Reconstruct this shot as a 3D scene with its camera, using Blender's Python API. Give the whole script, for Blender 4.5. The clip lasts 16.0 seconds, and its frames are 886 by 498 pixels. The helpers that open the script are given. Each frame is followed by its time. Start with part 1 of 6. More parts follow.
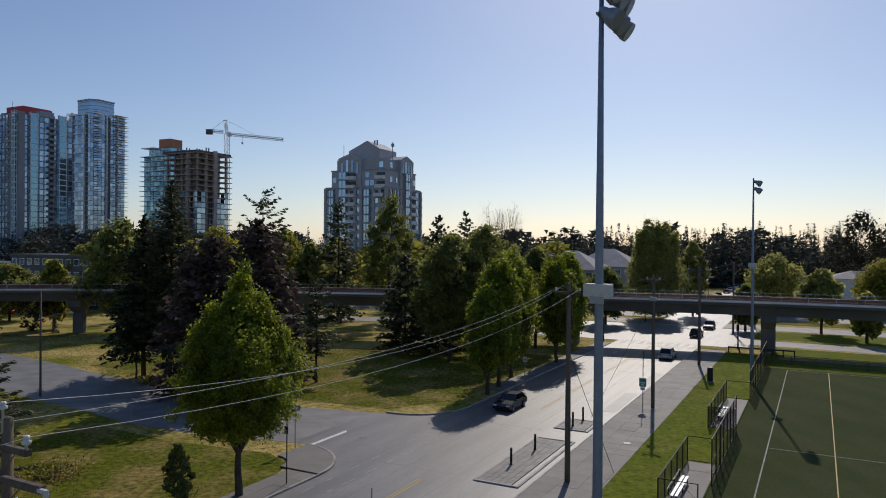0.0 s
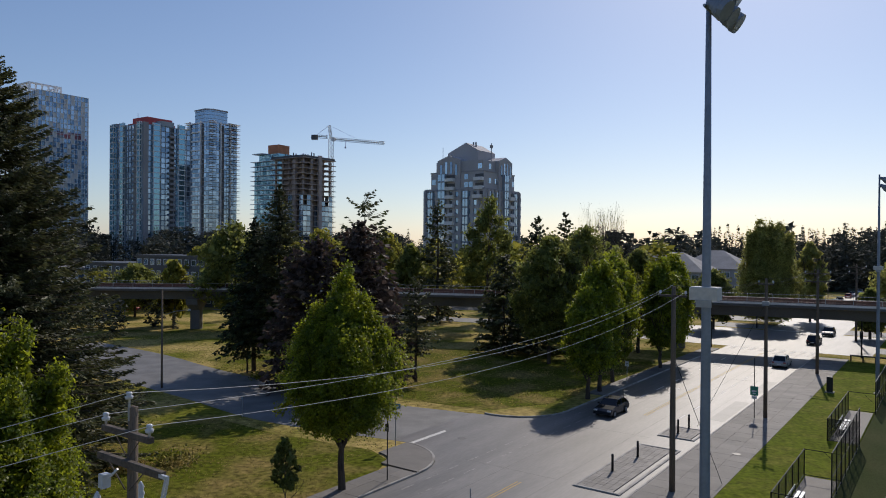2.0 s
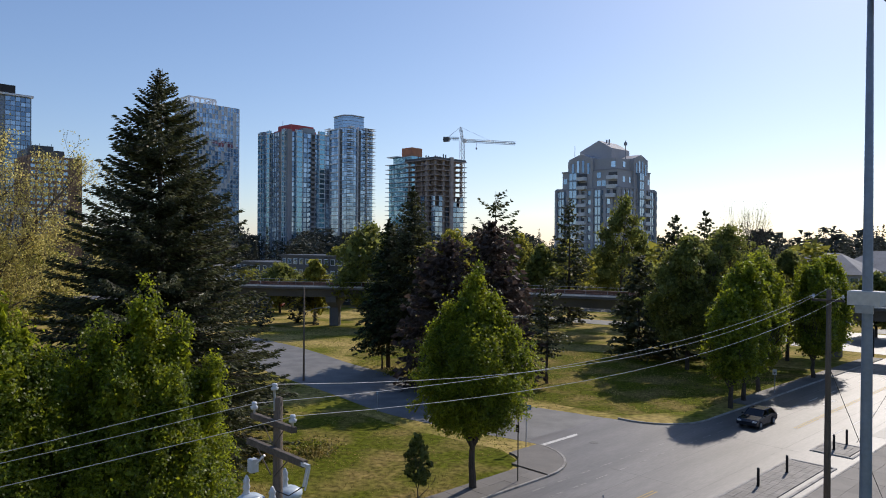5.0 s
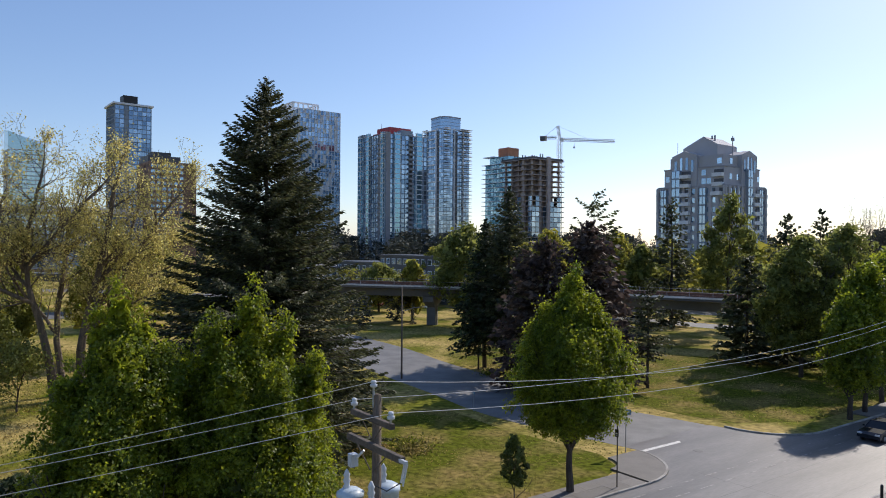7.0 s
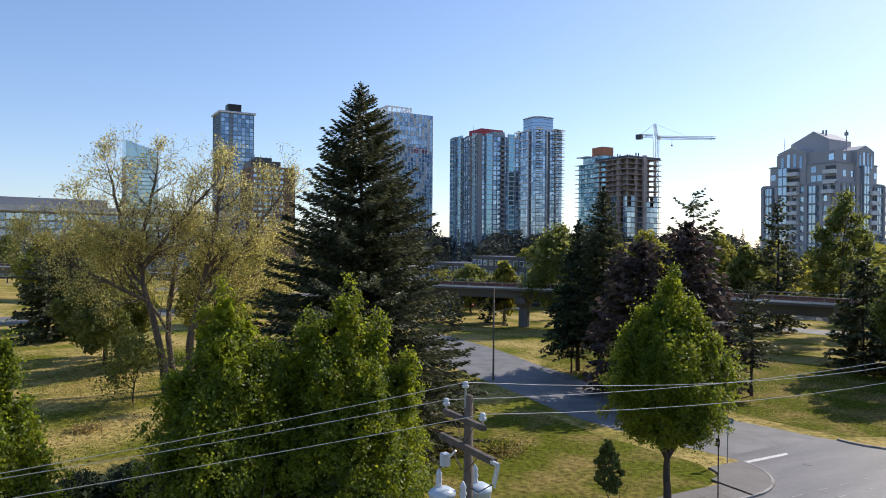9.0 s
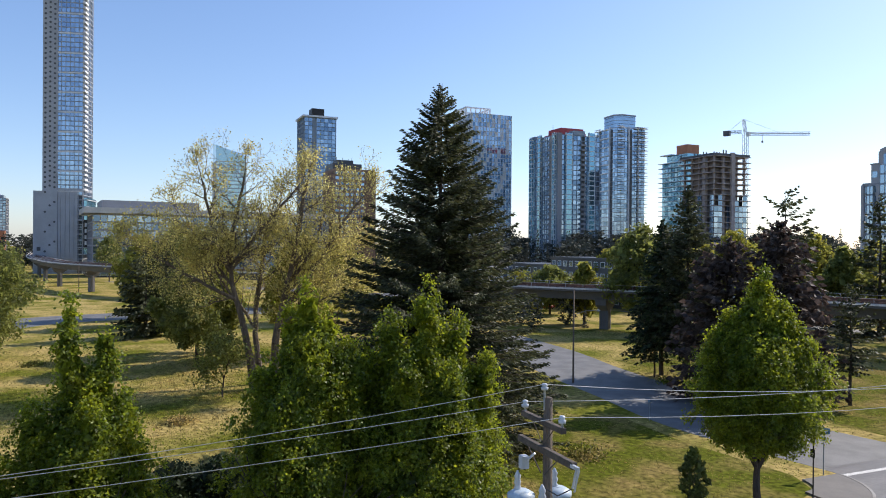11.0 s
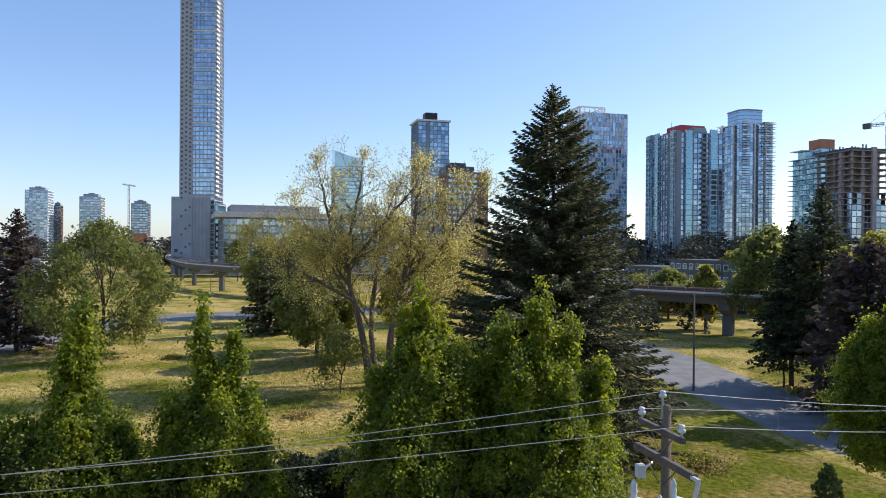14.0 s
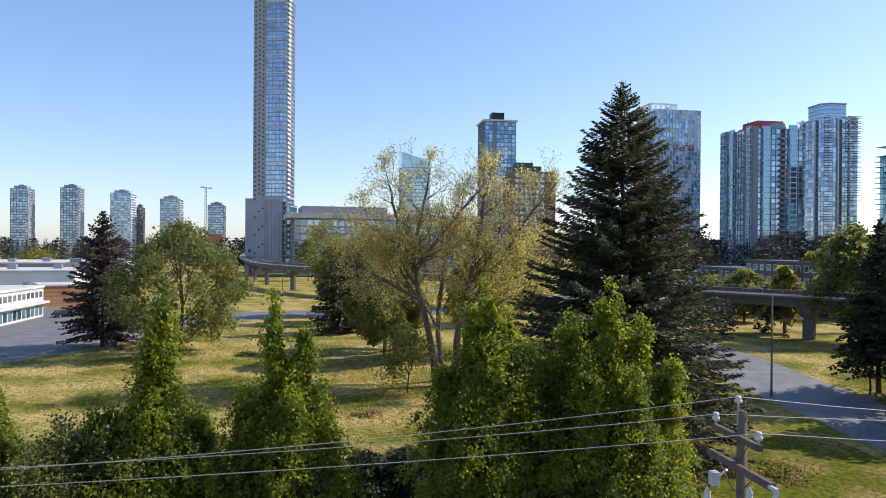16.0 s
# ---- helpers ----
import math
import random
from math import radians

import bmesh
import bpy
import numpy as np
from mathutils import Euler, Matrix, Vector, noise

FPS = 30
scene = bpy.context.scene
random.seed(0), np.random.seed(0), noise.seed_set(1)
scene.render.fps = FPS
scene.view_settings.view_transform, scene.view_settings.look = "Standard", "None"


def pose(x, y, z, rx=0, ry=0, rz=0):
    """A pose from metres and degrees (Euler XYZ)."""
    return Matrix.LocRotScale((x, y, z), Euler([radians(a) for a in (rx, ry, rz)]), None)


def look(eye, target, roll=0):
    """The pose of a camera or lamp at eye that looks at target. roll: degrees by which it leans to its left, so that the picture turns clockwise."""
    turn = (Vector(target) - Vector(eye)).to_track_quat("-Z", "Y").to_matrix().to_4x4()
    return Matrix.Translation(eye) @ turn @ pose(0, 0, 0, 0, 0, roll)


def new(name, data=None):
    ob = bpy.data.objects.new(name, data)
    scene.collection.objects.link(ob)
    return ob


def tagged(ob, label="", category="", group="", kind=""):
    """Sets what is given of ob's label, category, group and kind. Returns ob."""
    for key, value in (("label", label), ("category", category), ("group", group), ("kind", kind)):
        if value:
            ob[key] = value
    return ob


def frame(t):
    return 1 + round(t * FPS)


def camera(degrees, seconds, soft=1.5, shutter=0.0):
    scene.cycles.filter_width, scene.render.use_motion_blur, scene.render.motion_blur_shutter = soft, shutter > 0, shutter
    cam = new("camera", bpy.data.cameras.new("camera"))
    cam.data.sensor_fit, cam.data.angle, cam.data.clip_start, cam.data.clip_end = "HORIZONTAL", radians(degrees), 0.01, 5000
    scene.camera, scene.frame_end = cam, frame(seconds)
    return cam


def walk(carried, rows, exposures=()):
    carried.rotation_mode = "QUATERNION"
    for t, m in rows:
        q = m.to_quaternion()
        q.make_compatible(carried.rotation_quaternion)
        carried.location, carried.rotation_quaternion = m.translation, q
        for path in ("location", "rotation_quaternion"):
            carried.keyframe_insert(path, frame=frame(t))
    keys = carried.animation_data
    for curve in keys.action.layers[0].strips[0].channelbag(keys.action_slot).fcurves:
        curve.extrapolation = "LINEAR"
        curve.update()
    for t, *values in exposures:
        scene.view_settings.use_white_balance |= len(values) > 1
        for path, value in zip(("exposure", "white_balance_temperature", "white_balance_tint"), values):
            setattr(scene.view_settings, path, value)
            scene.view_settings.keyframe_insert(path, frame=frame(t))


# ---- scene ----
cam = camera(64.15, 16.0, 1.0)
EYE = 16.0
TURNS = [  # seconds, yaw, pitch
    (0.0, 0.0, -0.25), (0.5, 1.99, -0.21), (1.0, 4.18, -0.21), (1.5, 6.27, -0.19), (2.0, 7.98, -0.20),
    (2.5, 9.55, -0.19), (3.0, 11.18, -0.21), (3.5, 12.51, -0.24), (4.0, 14.42, -0.25), (6.5, 24.46, -0.28),
    (7.0, 26.34, -0.29), (7.5, 28.19, -0.27), (8.0, 30.05, -0.26), (8.5, 31.89, -0.26), (9.0, 33.77, -0.24),
    (11.5, 41.73, -0.21), (12.0, 43.39, -0.18), (12.5, 44.93, -0.17), (13.0, 46.45, -0.16), (13.5, 47.93, -0.16),
    (14.0, 49.22, -0.14), (14.5, 50.58, -0.15), (15.0, 51.93, -0.16), (15.5, 53.27, -0.15), (16.0, 54.62, -0.16)]
EXPOSURE = [(0.0, -0.85, 6500, 13), (4.0, -0.5, 6500, 13), (6.5, -0.2, 6450, 13), (9.0, 0.05, 6450, 13), (12.5, 0.18, 6400, 12), (16.0, 0.28, 6400, 12)]
walk(cam, [(t, pose(0, 0, EYE, 90 + pitch, -0.43, yaw)) for t, yaw, pitch in TURNS], EXPOSURE)

# ---- sky and sun ----
SUN_BEARING, SUN_HEIGHT = 16.8, 36.8
world = bpy.data.worlds.new("sky")
scene.world = world
world.use_nodes = True
wn = world.node_tree.nodes
sky = wn.new("ShaderNodeTexSky")
sky.sky_type, sky.sun_disc = "NISHITA", False
sky.sun_elevation, sky.sun_rotation = radians(SUN_HEIGHT), radians(SUN_BEARING)
sky.air_density, sky.dust_density, sky.ozone_density = 0.95, 0.5, 1.9
sky_tint = wn.new("ShaderNodeMixRGB")  # an even blue added over the whole sky to offset its yellow horizon
sky_tint.blend_type = "ADD"
sky_tint.inputs[0].default_value, sky_tint.inputs[2].default_value = 1.0, (0.1, 0.35, 1.1, 1.0)
world.node_tree.links.new(sky.outputs[0], sky_tint.inputs[1])
world.node_tree.links.new(sky_tint.outputs[0], wn["Background"].inputs[0])
wn["Background"].inputs[1].default_value = 0.135
sun_data = bpy.data.lights.new("sun", "SUN")
sun_data.energy, sun_data.angle, sun_data.color = 5.0, radians(0.55), (1.0, 0.93, 0.82)
sun = new("sun", sun_data)
sb, sh = radians(SUN_BEARING), radians(SUN_HEIGHT)
sun.matrix_world = look((math.sin(sb) * math.cos(sh) * 300, math.cos(sb) * math.cos(sh) * 300, math.sin(sh) * 300), (0, 0, 0))


# ---- materials ----
def material(name, colour, rough=0.8, metal=0.0, vary=0.15, scale=0.5, fine=8.0, bump=0.15, other=None, patch=0.5,
             pick="", through_light=0.0, stretch=(1, 1, 1), spec=0.5, turn=None, glow=1.7):
    """A surface with broad patches towards a second colour, fine grain and relief, in metres."""
    m = bpy.data.materials.new(name)
    m.use_nodes = True
    nt = m.node_tree
    nd, ln = nt.nodes, nt.links
    b = nd["Principled BSDF"]
    b.inputs["Roughness"].default_value, b.inputs["Metallic"].default_value = rough, metal
    b.inputs["Specular IOR Level"].default_value = spec
    geo = nd.new("ShaderNodeNewGeometry")
    mp = nd.new("ShaderNodeMapping")
    if turn is not None:
        mp.vector_type = "TEXTURE"
        mp.inputs["Rotation"].default_value = (0, 0, radians(turn))
    mp.inputs["Scale"].default_value = stretch
    ln.new(geo.outputs["Position"], mp.inputs["Vector"])
    broad, grain = nd.new("ShaderNodeTexNoise"), nd.new("ShaderNodeTexNoise")
    broad.inputs["Scale"].default_value, broad.inputs["Detail"].default_value = scale, 6.0
    grain.inputs["Scale"].default_value, grain.inputs["Detail"].default_value = fine, 4.0
    for nz in (broad, grain):
        ln.new(mp.outputs[0], nz.inputs["Vector"])
    ramp = nd.new("ShaderNodeValToRGB")
    ramp.color_ramp.elements[0].position, ramp.color_ramp.elements[1].position = patch - 0.11, patch + 0.11
    o = other or tuple(c * (1 - vary * 1.6) for c in colour)
    ramp.color_ramp.elements[0].color, ramp.color_ramp.elements[1].color = (*o, 1), (*colour, 1)
    ln.new(broad.outputs[0], ramp.inputs[0])
    last = ramp.outputs[0]
    hsv = nd.new("ShaderNodeHueSaturation")
    ln.new(last, hsv.inputs["Color"])
    span = nd.new("ShaderNodeMapRange")
    span.inputs["From Min"].default_value, span.inputs["From Max"].default_value = 0.3, 0.7
    span.inputs["To Min"].default_value, span.inputs["To Max"].default_value = 1 - vary, 1 + vary
    ln.new(grain.outputs[0], span.inputs["Value"])
    value = span.outputs[0]
    if pick:
        src = nd.new("ShaderNodeObjectInfo").outputs["Random"] if pick == "object" else geo.outputs["Random Per Island"]
        each = nd.new("ShaderNodeMapRange")
        each.inputs["To Min"].default_value, each.inputs["To Max"].default_value = 1 - vary * 1.7, 1 + vary * 1.7
        ln.new(src, each.inputs["Value"])
        mul = nd.new("ShaderNodeMath")
        mul.operation = "MULTIPLY"
        ln.new(value, mul.inputs[0])
        ln.new(each.outputs[0], mul.inputs[1])
        value = mul.outputs[0]
    ln.new(value, hsv.inputs["Value"])
    ln.new(hsv.outputs[0], b.inputs["Base Color"])
    if bump:
        bp = nd.new("ShaderNodeBump")
        bp.inputs["Strength"].default_value, bp.inputs["Distance"].default_value = bump, 0.05
        ln.new(grain.outputs[0], bp.inputs["Height"])
        ln.new(bp.outputs[0], b.inputs["Normal"])
    if through_light:
        tr, mix = nd.new("ShaderNodeBsdfTranslucent"), nd.new("ShaderNodeMixShader")
        hs2 = nd.new("ShaderNodeHueSaturation")
        hs2.inputs["Hue"].default_value, hs2.inputs["Value"].default_value = 0.485, glow
        ln.new(hsv.outputs[0], hs2.inputs["Color"])
        ln.new(hs2.outputs[0], tr.inputs["Color"])
        mix.inputs[0].default_value = through_light
        ln.new(b.outputs[0], mix.inputs[1])
        ln.new(tr.outputs[0], mix.inputs[2])
        ln.new(mix.outputs[0], nd["Material Output"].inputs["Surface"])
    return m


def glass(name, dark, light, pick, rough=0.06):
    """Window glass seen from outside by day: dark room or pale blind behind a reflecting pane."""
    m = bpy.data.materials.new(name)
    m.use_nodes = True
    nt = m.node_tree
    nd, ln = nt.nodes, nt.links
    b = nd["Principled BSDF"]
    b.inputs["Roughness"].default_value, b.inputs["IOR"].default_value = rough, 1.9
    b.inputs["Metallic"].default_value = 0.8
    src = nd.new("ShaderNodeObjectInfo").outputs["Random"] if pick == "object" else nd.new("ShaderNodeNewGeometry").outputs["Random Per Island"]
    ramp = nd.new("ShaderNodeValToRGB")
    ramp.color_ramp.elements[0].position, ramp.color_ramp.elements[1].position = 0.15, 1.0
    ramp.color_ramp.elements[0].color, ramp.color_ramp.elements[1].color = (*dark, 1), (*light, 1)
    ln.new(src, ramp.inputs[0])
    ln.new(ramp.outputs[0], b.inputs["Base Color"])
    return m


GRASS = material("mown_grass", (0.13, 0.135, 0.014), 0.95, 0, 0.45, 0.13, 1.7, 0.5, (0.38, 0.285, 0.10), 0.52, spec=0.05)
LUSH = material("kept_grass", (0.105, 0.130, 0.008), 0.95, 0, 0.4, 0.35, 3.0, 0.5, (0.15, 0.15, 0.022), 0.42, spec=0.05)
BLADES = material("grass_blades", (0.13, 0.15, 0.012), 0.9, 0, 0.45, 0.16, 1.7, 0, (0.36, 0.27, 0.10), 0.47, pick="island", through_light=0.3)
LAWN = material("patchy_lawn", (0.095, 0.106, 0.010), 0.95, 0, 0.55, 0.22, 2.2, 0.6, (0.22, 0.165, 0.055), 0.455, spec=0.03)
FIELD_PAINT = material("worn_field_paint", (0.30, 0.30, 0.26), 0.9, 0, 0.15, 1.5, 12.0, 0, (0.2, 0.2, 0.17), 0.45)
TURF = material("artificial_turf", (0.040, 0.054, 0.017), 1.0, 0, 0.22, 0.25, 14.0, 0.35, (0.056, 0.062, 0.024), 0.5, stretch=(1, 0.35, 1), spec=0.05)
ASPHALT = material("worn_asphalt", (0.150, 0.138, 0.128), 0.48, 0, 0.16, 0.55, 9.0, 0.10, (0.105, 0.097, 0.091), 0.5, stretch=(0.9, 7.0, 1.0), turn=-28.0)
LANE = material("side_lane_asphalt", (0.17, 0.165, 0.16), 0.7, 0, 0.12, 0.4, 12.0, 0.15, (0.12, 0.118, 0.115), 0.5)
PATCH = material("asphalt_patch", (0.118, 0.112, 0.106), 0.55, 0, 0.12, 0.6, 15.0, 0.15)
PAVING = material("concrete_paving", (0.150, 0.136, 0.122), 0.75, 0, 0.10, 0.5, 12.0, 0.12, (0.118, 0.107, 0.097), 0.45, pick="object")
PAVER = material("island_pavers", (0.165, 0.150, 0.137), 0.7, 0, 0.10, 0.5, 12.0, 0.12, (0.130, 0.118, 0.108), 0.45, pick="object")
KERB = material("kerb_concrete", (0.34, 0.32, 0.29), 0.8, 0, 0.14, 0.8, 9.0, 0.15, (0.22, 0.2, 0.18), 0.45)
CONCRETE = material("guideway_concrete", (0.14, 0.13, 0.126), 0.85, 0, 0.12, 0.25, 6.0, 0.15, (0.11, 0.104, 0.10), 0.45)
COOL = material("cool_grey_concrete", (0.40, 0.415, 0.45), 0.8, 0, 0.08, 0.2, 4.0, 0.1)
PALE = material("pale_concrete", (0.56, 0.54, 0.51), 0.8, 0, 0.1, 0.3, 6.0, 0.1)
PAINT = material("road_paint", (0.62, 0.6, 0.56), 0.7, 0, 0.16, 2.5, 20.0, 0.1, (0.42, 0.4, 0.37), 0.4)
WORN = material("worn_lane_paint", (0.30, 0.285, 0.265), 0.7, 0, 0.2, 2.5, 14.0, 0.1, (0.15, 0.142, 0.135), 0.5)
RUST = material("rusty_rail_steel", (0.15, 0.075, 0.052), 0.6, 0.3, 0.2, 0.8, 9.0, 0.1, (0.09, 0.05, 0.04), 0.5)
DECK = material("dark_track_deck", (0.075, 0.06, 0.056), 0.9, 0, 0.2, 0.6, 6.0, 0.2, (0.045, 0.038, 0.037), 0.5)
YELLOW = material("yellow_line_paint", (0.42, 0.27, 0.05), 0.7, 0, 0.2, 2.0, 20.0, 0.1, (0.33, 0.24, 0.08), 0.45)
STEEL = material("galvanised_steel", (0.33, 0.35, 0.38), 0.5, 0.55, 0.08, 1.5, 9.0, 0.05)
POLE_BLUE = material("painted_steel", (0.23, 0.27, 0.33), 0.5, 0.2, 0.08, 1.2, 9.0, 0.05)
BLACK = material("black_coated_steel", (0.016, 0.016, 0.017), 0.5, 0.2, 0.1, 2.0, 10.0, 0.05)
MESH = material("chainlink_wire", (0.02, 0.02, 0.022), 0.6, 0.3, 0.1, 2.0, 10.0, 0)
WOOD = material("weathered_pole_wood", (0.17, 0.125, 0.09), 0.9, 0, 0.25, 1.2, 14.0, 0.5, (0.11, 0.085, 0.065), 0.5, stretch=(6, 6, 0.5))
ARM_WOOD = material("crossarm_wood", (0.12, 0.095, 0.075), 0.9, 0, 0.25, 2.0, 12.0, 0.4)
CERAMIC = material("grey_porcelain", (0.55, 0.57, 0.6), 0.25, 0, 0.06, 2.0, 8.0, 0)
TANK = material("transformer_grey", (0.45, 0.52, 0.57), 0.4, 0, 0.08, 2.0, 8.0, 0.05)
CABLE = material("aluminium_cable", (0.52, 0.51, 0.49), 0.4, 0.7, 0.05, 2.0, 8.0, 0)
CABLE_DARK = material("black_cable", (0.03, 0.03, 0.03), 0.6, 0, 0.1, 2.0, 8.0, 0)
BARK = material("bark", (0.085, 0.063, 0.047), 0.95, 0, 0.3, 1.5, 12.0, 0.6, (0.05, 0.038, 0.03), 0.5, stretch=(3, 3, 0.7))
BARK_PALE = material("pale_bark", (0.16, 0.12, 0.085), 0.95, 0, 0.25, 1.5, 12.0, 0.5, (0.10, 0.075, 0.055), 0.5, stretch=(3, 3, 0.7))
HORNBEAM = material("hornbeam_leaves", (0.140, 0.168, 0.010), 0.5, 0, 0.25, 0.6, 6.0, 0, (0.075, 0.108, 0.009), 0.48, pick="island", through_light=0.42, spec=0.35, glow=3.0)
MAPLE = material("maple_leaves", (0.132, 0.146, 0.034), 0.6, 0, 0.25, 0.4, 5.0, 0, (0.085, 0.102, 0.027), 0.5, pick="island", through_light=0.42, spec=0.3, glow=2.8)
SPRING = material("young_yellow_leaves", (0.40, 0.36, 0.12), 0.6, 0, 0.25, 0.3, 5.0, 0, (0.30, 0.28, 0.085), 0.5, pick="island", through_light=0.5, spec=0.3, glow=2.2)
LIME = material("lime_green_leaves", (0.27, 0.26, 0.04), 0.6, 0, 0.25, 0.2, 5.0, 0, (0.17, 0.18, 0.03), 0.5, pick="island", through_light=0.45, spec=0.3)
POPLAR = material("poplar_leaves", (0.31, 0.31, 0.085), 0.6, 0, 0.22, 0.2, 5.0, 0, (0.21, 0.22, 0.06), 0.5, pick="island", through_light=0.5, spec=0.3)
SPRUCE = material("spruce_needles", (0.088, 0.096, 0.038), 0.6, 0, 0.3, 0.35, 5.0, 0, (0.046, 0.053, 0.025), 0.5, pick="island", through_light=0.22, spec=0.35)
CEDAR = material("cedar_sprays", (0.042, 0.062, 0.022), 0.7, 0, 0.4, 0.4, 5.0, 0, (0.025, 0.038, 0.015), 0.5, pick="island", through_light=0.2, spec=0.3)
RUSSET = material("brownish_needles", (0.105, 0.078, 0.062), 0.7, 0, 0.3, 0.4, 5.0, 0, (0.07, 0.05, 0.042), 0.5, pick="island", through_light=0.2, spec=0.3)
DARKLEAF = material("plum_dark_leaves", (0.032, 0.032, 0.016), 0.7, 0, 0.4, 0.4, 5.0, 0, (0.024, 0.02, 0.012), 0.5, pick="island", through_light=0.25, spec=0.3)
WOODS = material("far_woods_foliage", (0.060, 0.066, 0.050), 0.9, 0, 0.3, 0.05, 1.0, 0, (0.040, 0.047, 0.038), 0.5, pick="island", through_light=0.12)
PANE = glass("window_glass", (0.15, 0.23, 0.33), (0.45, 0.57, 0.70), "object")
PANES = glass("window_glass_rows", (0.15, 0.23, 0.33), (0.45, 0.57, 0.70), "island")
TEAL = glass("teal_glass", (0.07, 0.20, 0.28), (0.33, 0.56, 0.67), "object")
TEALS = glass("teal_glass_rows", (0.07, 0.20, 0.28), (0.33, 0.56, 0.67), "island")
EVEN = glass("even_blue_glass", (0.27, 0.36, 0.48), (0.42, 0.53, 0.65), "object")
EVENS = glass("even_blue_glass_rows", (0.27, 0.36, 0.48), (0.42, 0.53, 0.65), "island")
MINT = glass("pale_green_glass", (0.36, 0.48, 0.49), (0.58, 0.71, 0.70), "object")
MINTS = glass("pale_green_glass_rows", (0.36, 0.48, 0.49), (0.58, 0.71, 0.70), "island")
CARGLASS = glass("car_glass", (0.02, 0.022, 0.025), (0.03, 0.033, 0.036), "object", 0.04)
WHITEWALL = material("white_cladding", (0.72, 0.73, 0.75), 0.6, 0, 0.06, 0.1, 2.0, 0)
GREYWALL = material("grey_cladding", (0.30, 0.30, 0.32), 0.7, 0, 0.08, 0.1, 2.0, 0.05)
DARKWALL = material("dark_spandrel", (0.07, 0.075, 0.085), 0.5, 0, 0.08, 0.1, 2.0, 0)
BLUEGREY = material("blue_grey_spandrel", (0.27, 0.32, 0.38), 0.4, 0.2, 0.08, 0.1, 2.0, 0)
MAUVE = material("mauve_grey_stucco", (0.43, 0.42, 0.44), 0.85, 0, 0.06, 0.15, 3.0, 0.08)
ROOFRED = material("red_metal_roof", (0.46, 0.055, 0.06), 0.5, 0, 0.1, 0.3, 3.0, 0)
ORANGE = material("orange_panel", (0.46, 0.17, 0.08), 0.6, 0, 0.1, 0.3, 3.0, 0)
RAWCONC = material("raw_concrete", (0.42, 0.36, 0.345), 0.9, 0, 0.14, 0.3, 3.0, 0.1)
BROWN = material("brown_brick_wall", (0.27, 0.17, 0.12), 0.85, 0, 0.12, 0.3, 3.0, 0.1)
ROOFGREY = material("grey_shingle_roof", (0.25, 0.25, 0.26), 0.85, 0, 0.12, 0.3, 4.0, 0.15)
PLANK = material("brown_timber_cladding", (0.38, 0.19, 0.09), 0.7, 0, 0.15, 0.4, 6.0, 0.2, pick="object")
SIGNGREEN = material("green_sign_face", (0.02, 0.22, 0.14), 0.5, 0, 0.05, 1.0, 8.0, 0)
SIGNWHITE = material("white_sign_face", (0.7, 0.7, 0.7), 0.5, 0, 0.05, 1.0, 8.0, 0)
BLUESIGN = material("blue_sign_face", (0.08, 0.2, 0.33), 0.5, 0, 0.05, 1.0, 8.0, 0)
CARDARK = material("dark_blue_car_paint", (0.016, 0.02, 0.028), 0.25, 0.3, 0.03, 1.0, 4.0, 0)
CARSILVER = material("silver_car_paint", (0.42, 0.43, 0.44), 0.28, 0.5, 0.03, 1.0, 4.0, 0)
CARWHITE = material("white_car_paint", (0.65, 0.65, 0.65), 0.3, 0, 0.03, 1.0, 4.0, 0)
CARRED = material("red_car_paint", (0.4, 0.03, 0.02), 0.3, 0.1, 0.03, 1.0, 4.0, 0)
RUBBER = material("tyre_rubber", (0.02, 0.02, 0.02), 0.9, 0, 0.1, 3.0, 12.0, 0.1)
LAMPRED = material("red_lamp_lens", (0.35, 0.02, 0.015), 0.3, 0, 0.03, 1.0, 4.0, 0)
LAMPCLEAR = material("clear_lamp_lens", (0.6, 0.6, 0.6), 0.15, 0, 0.03, 1.0, 4.0, 0)


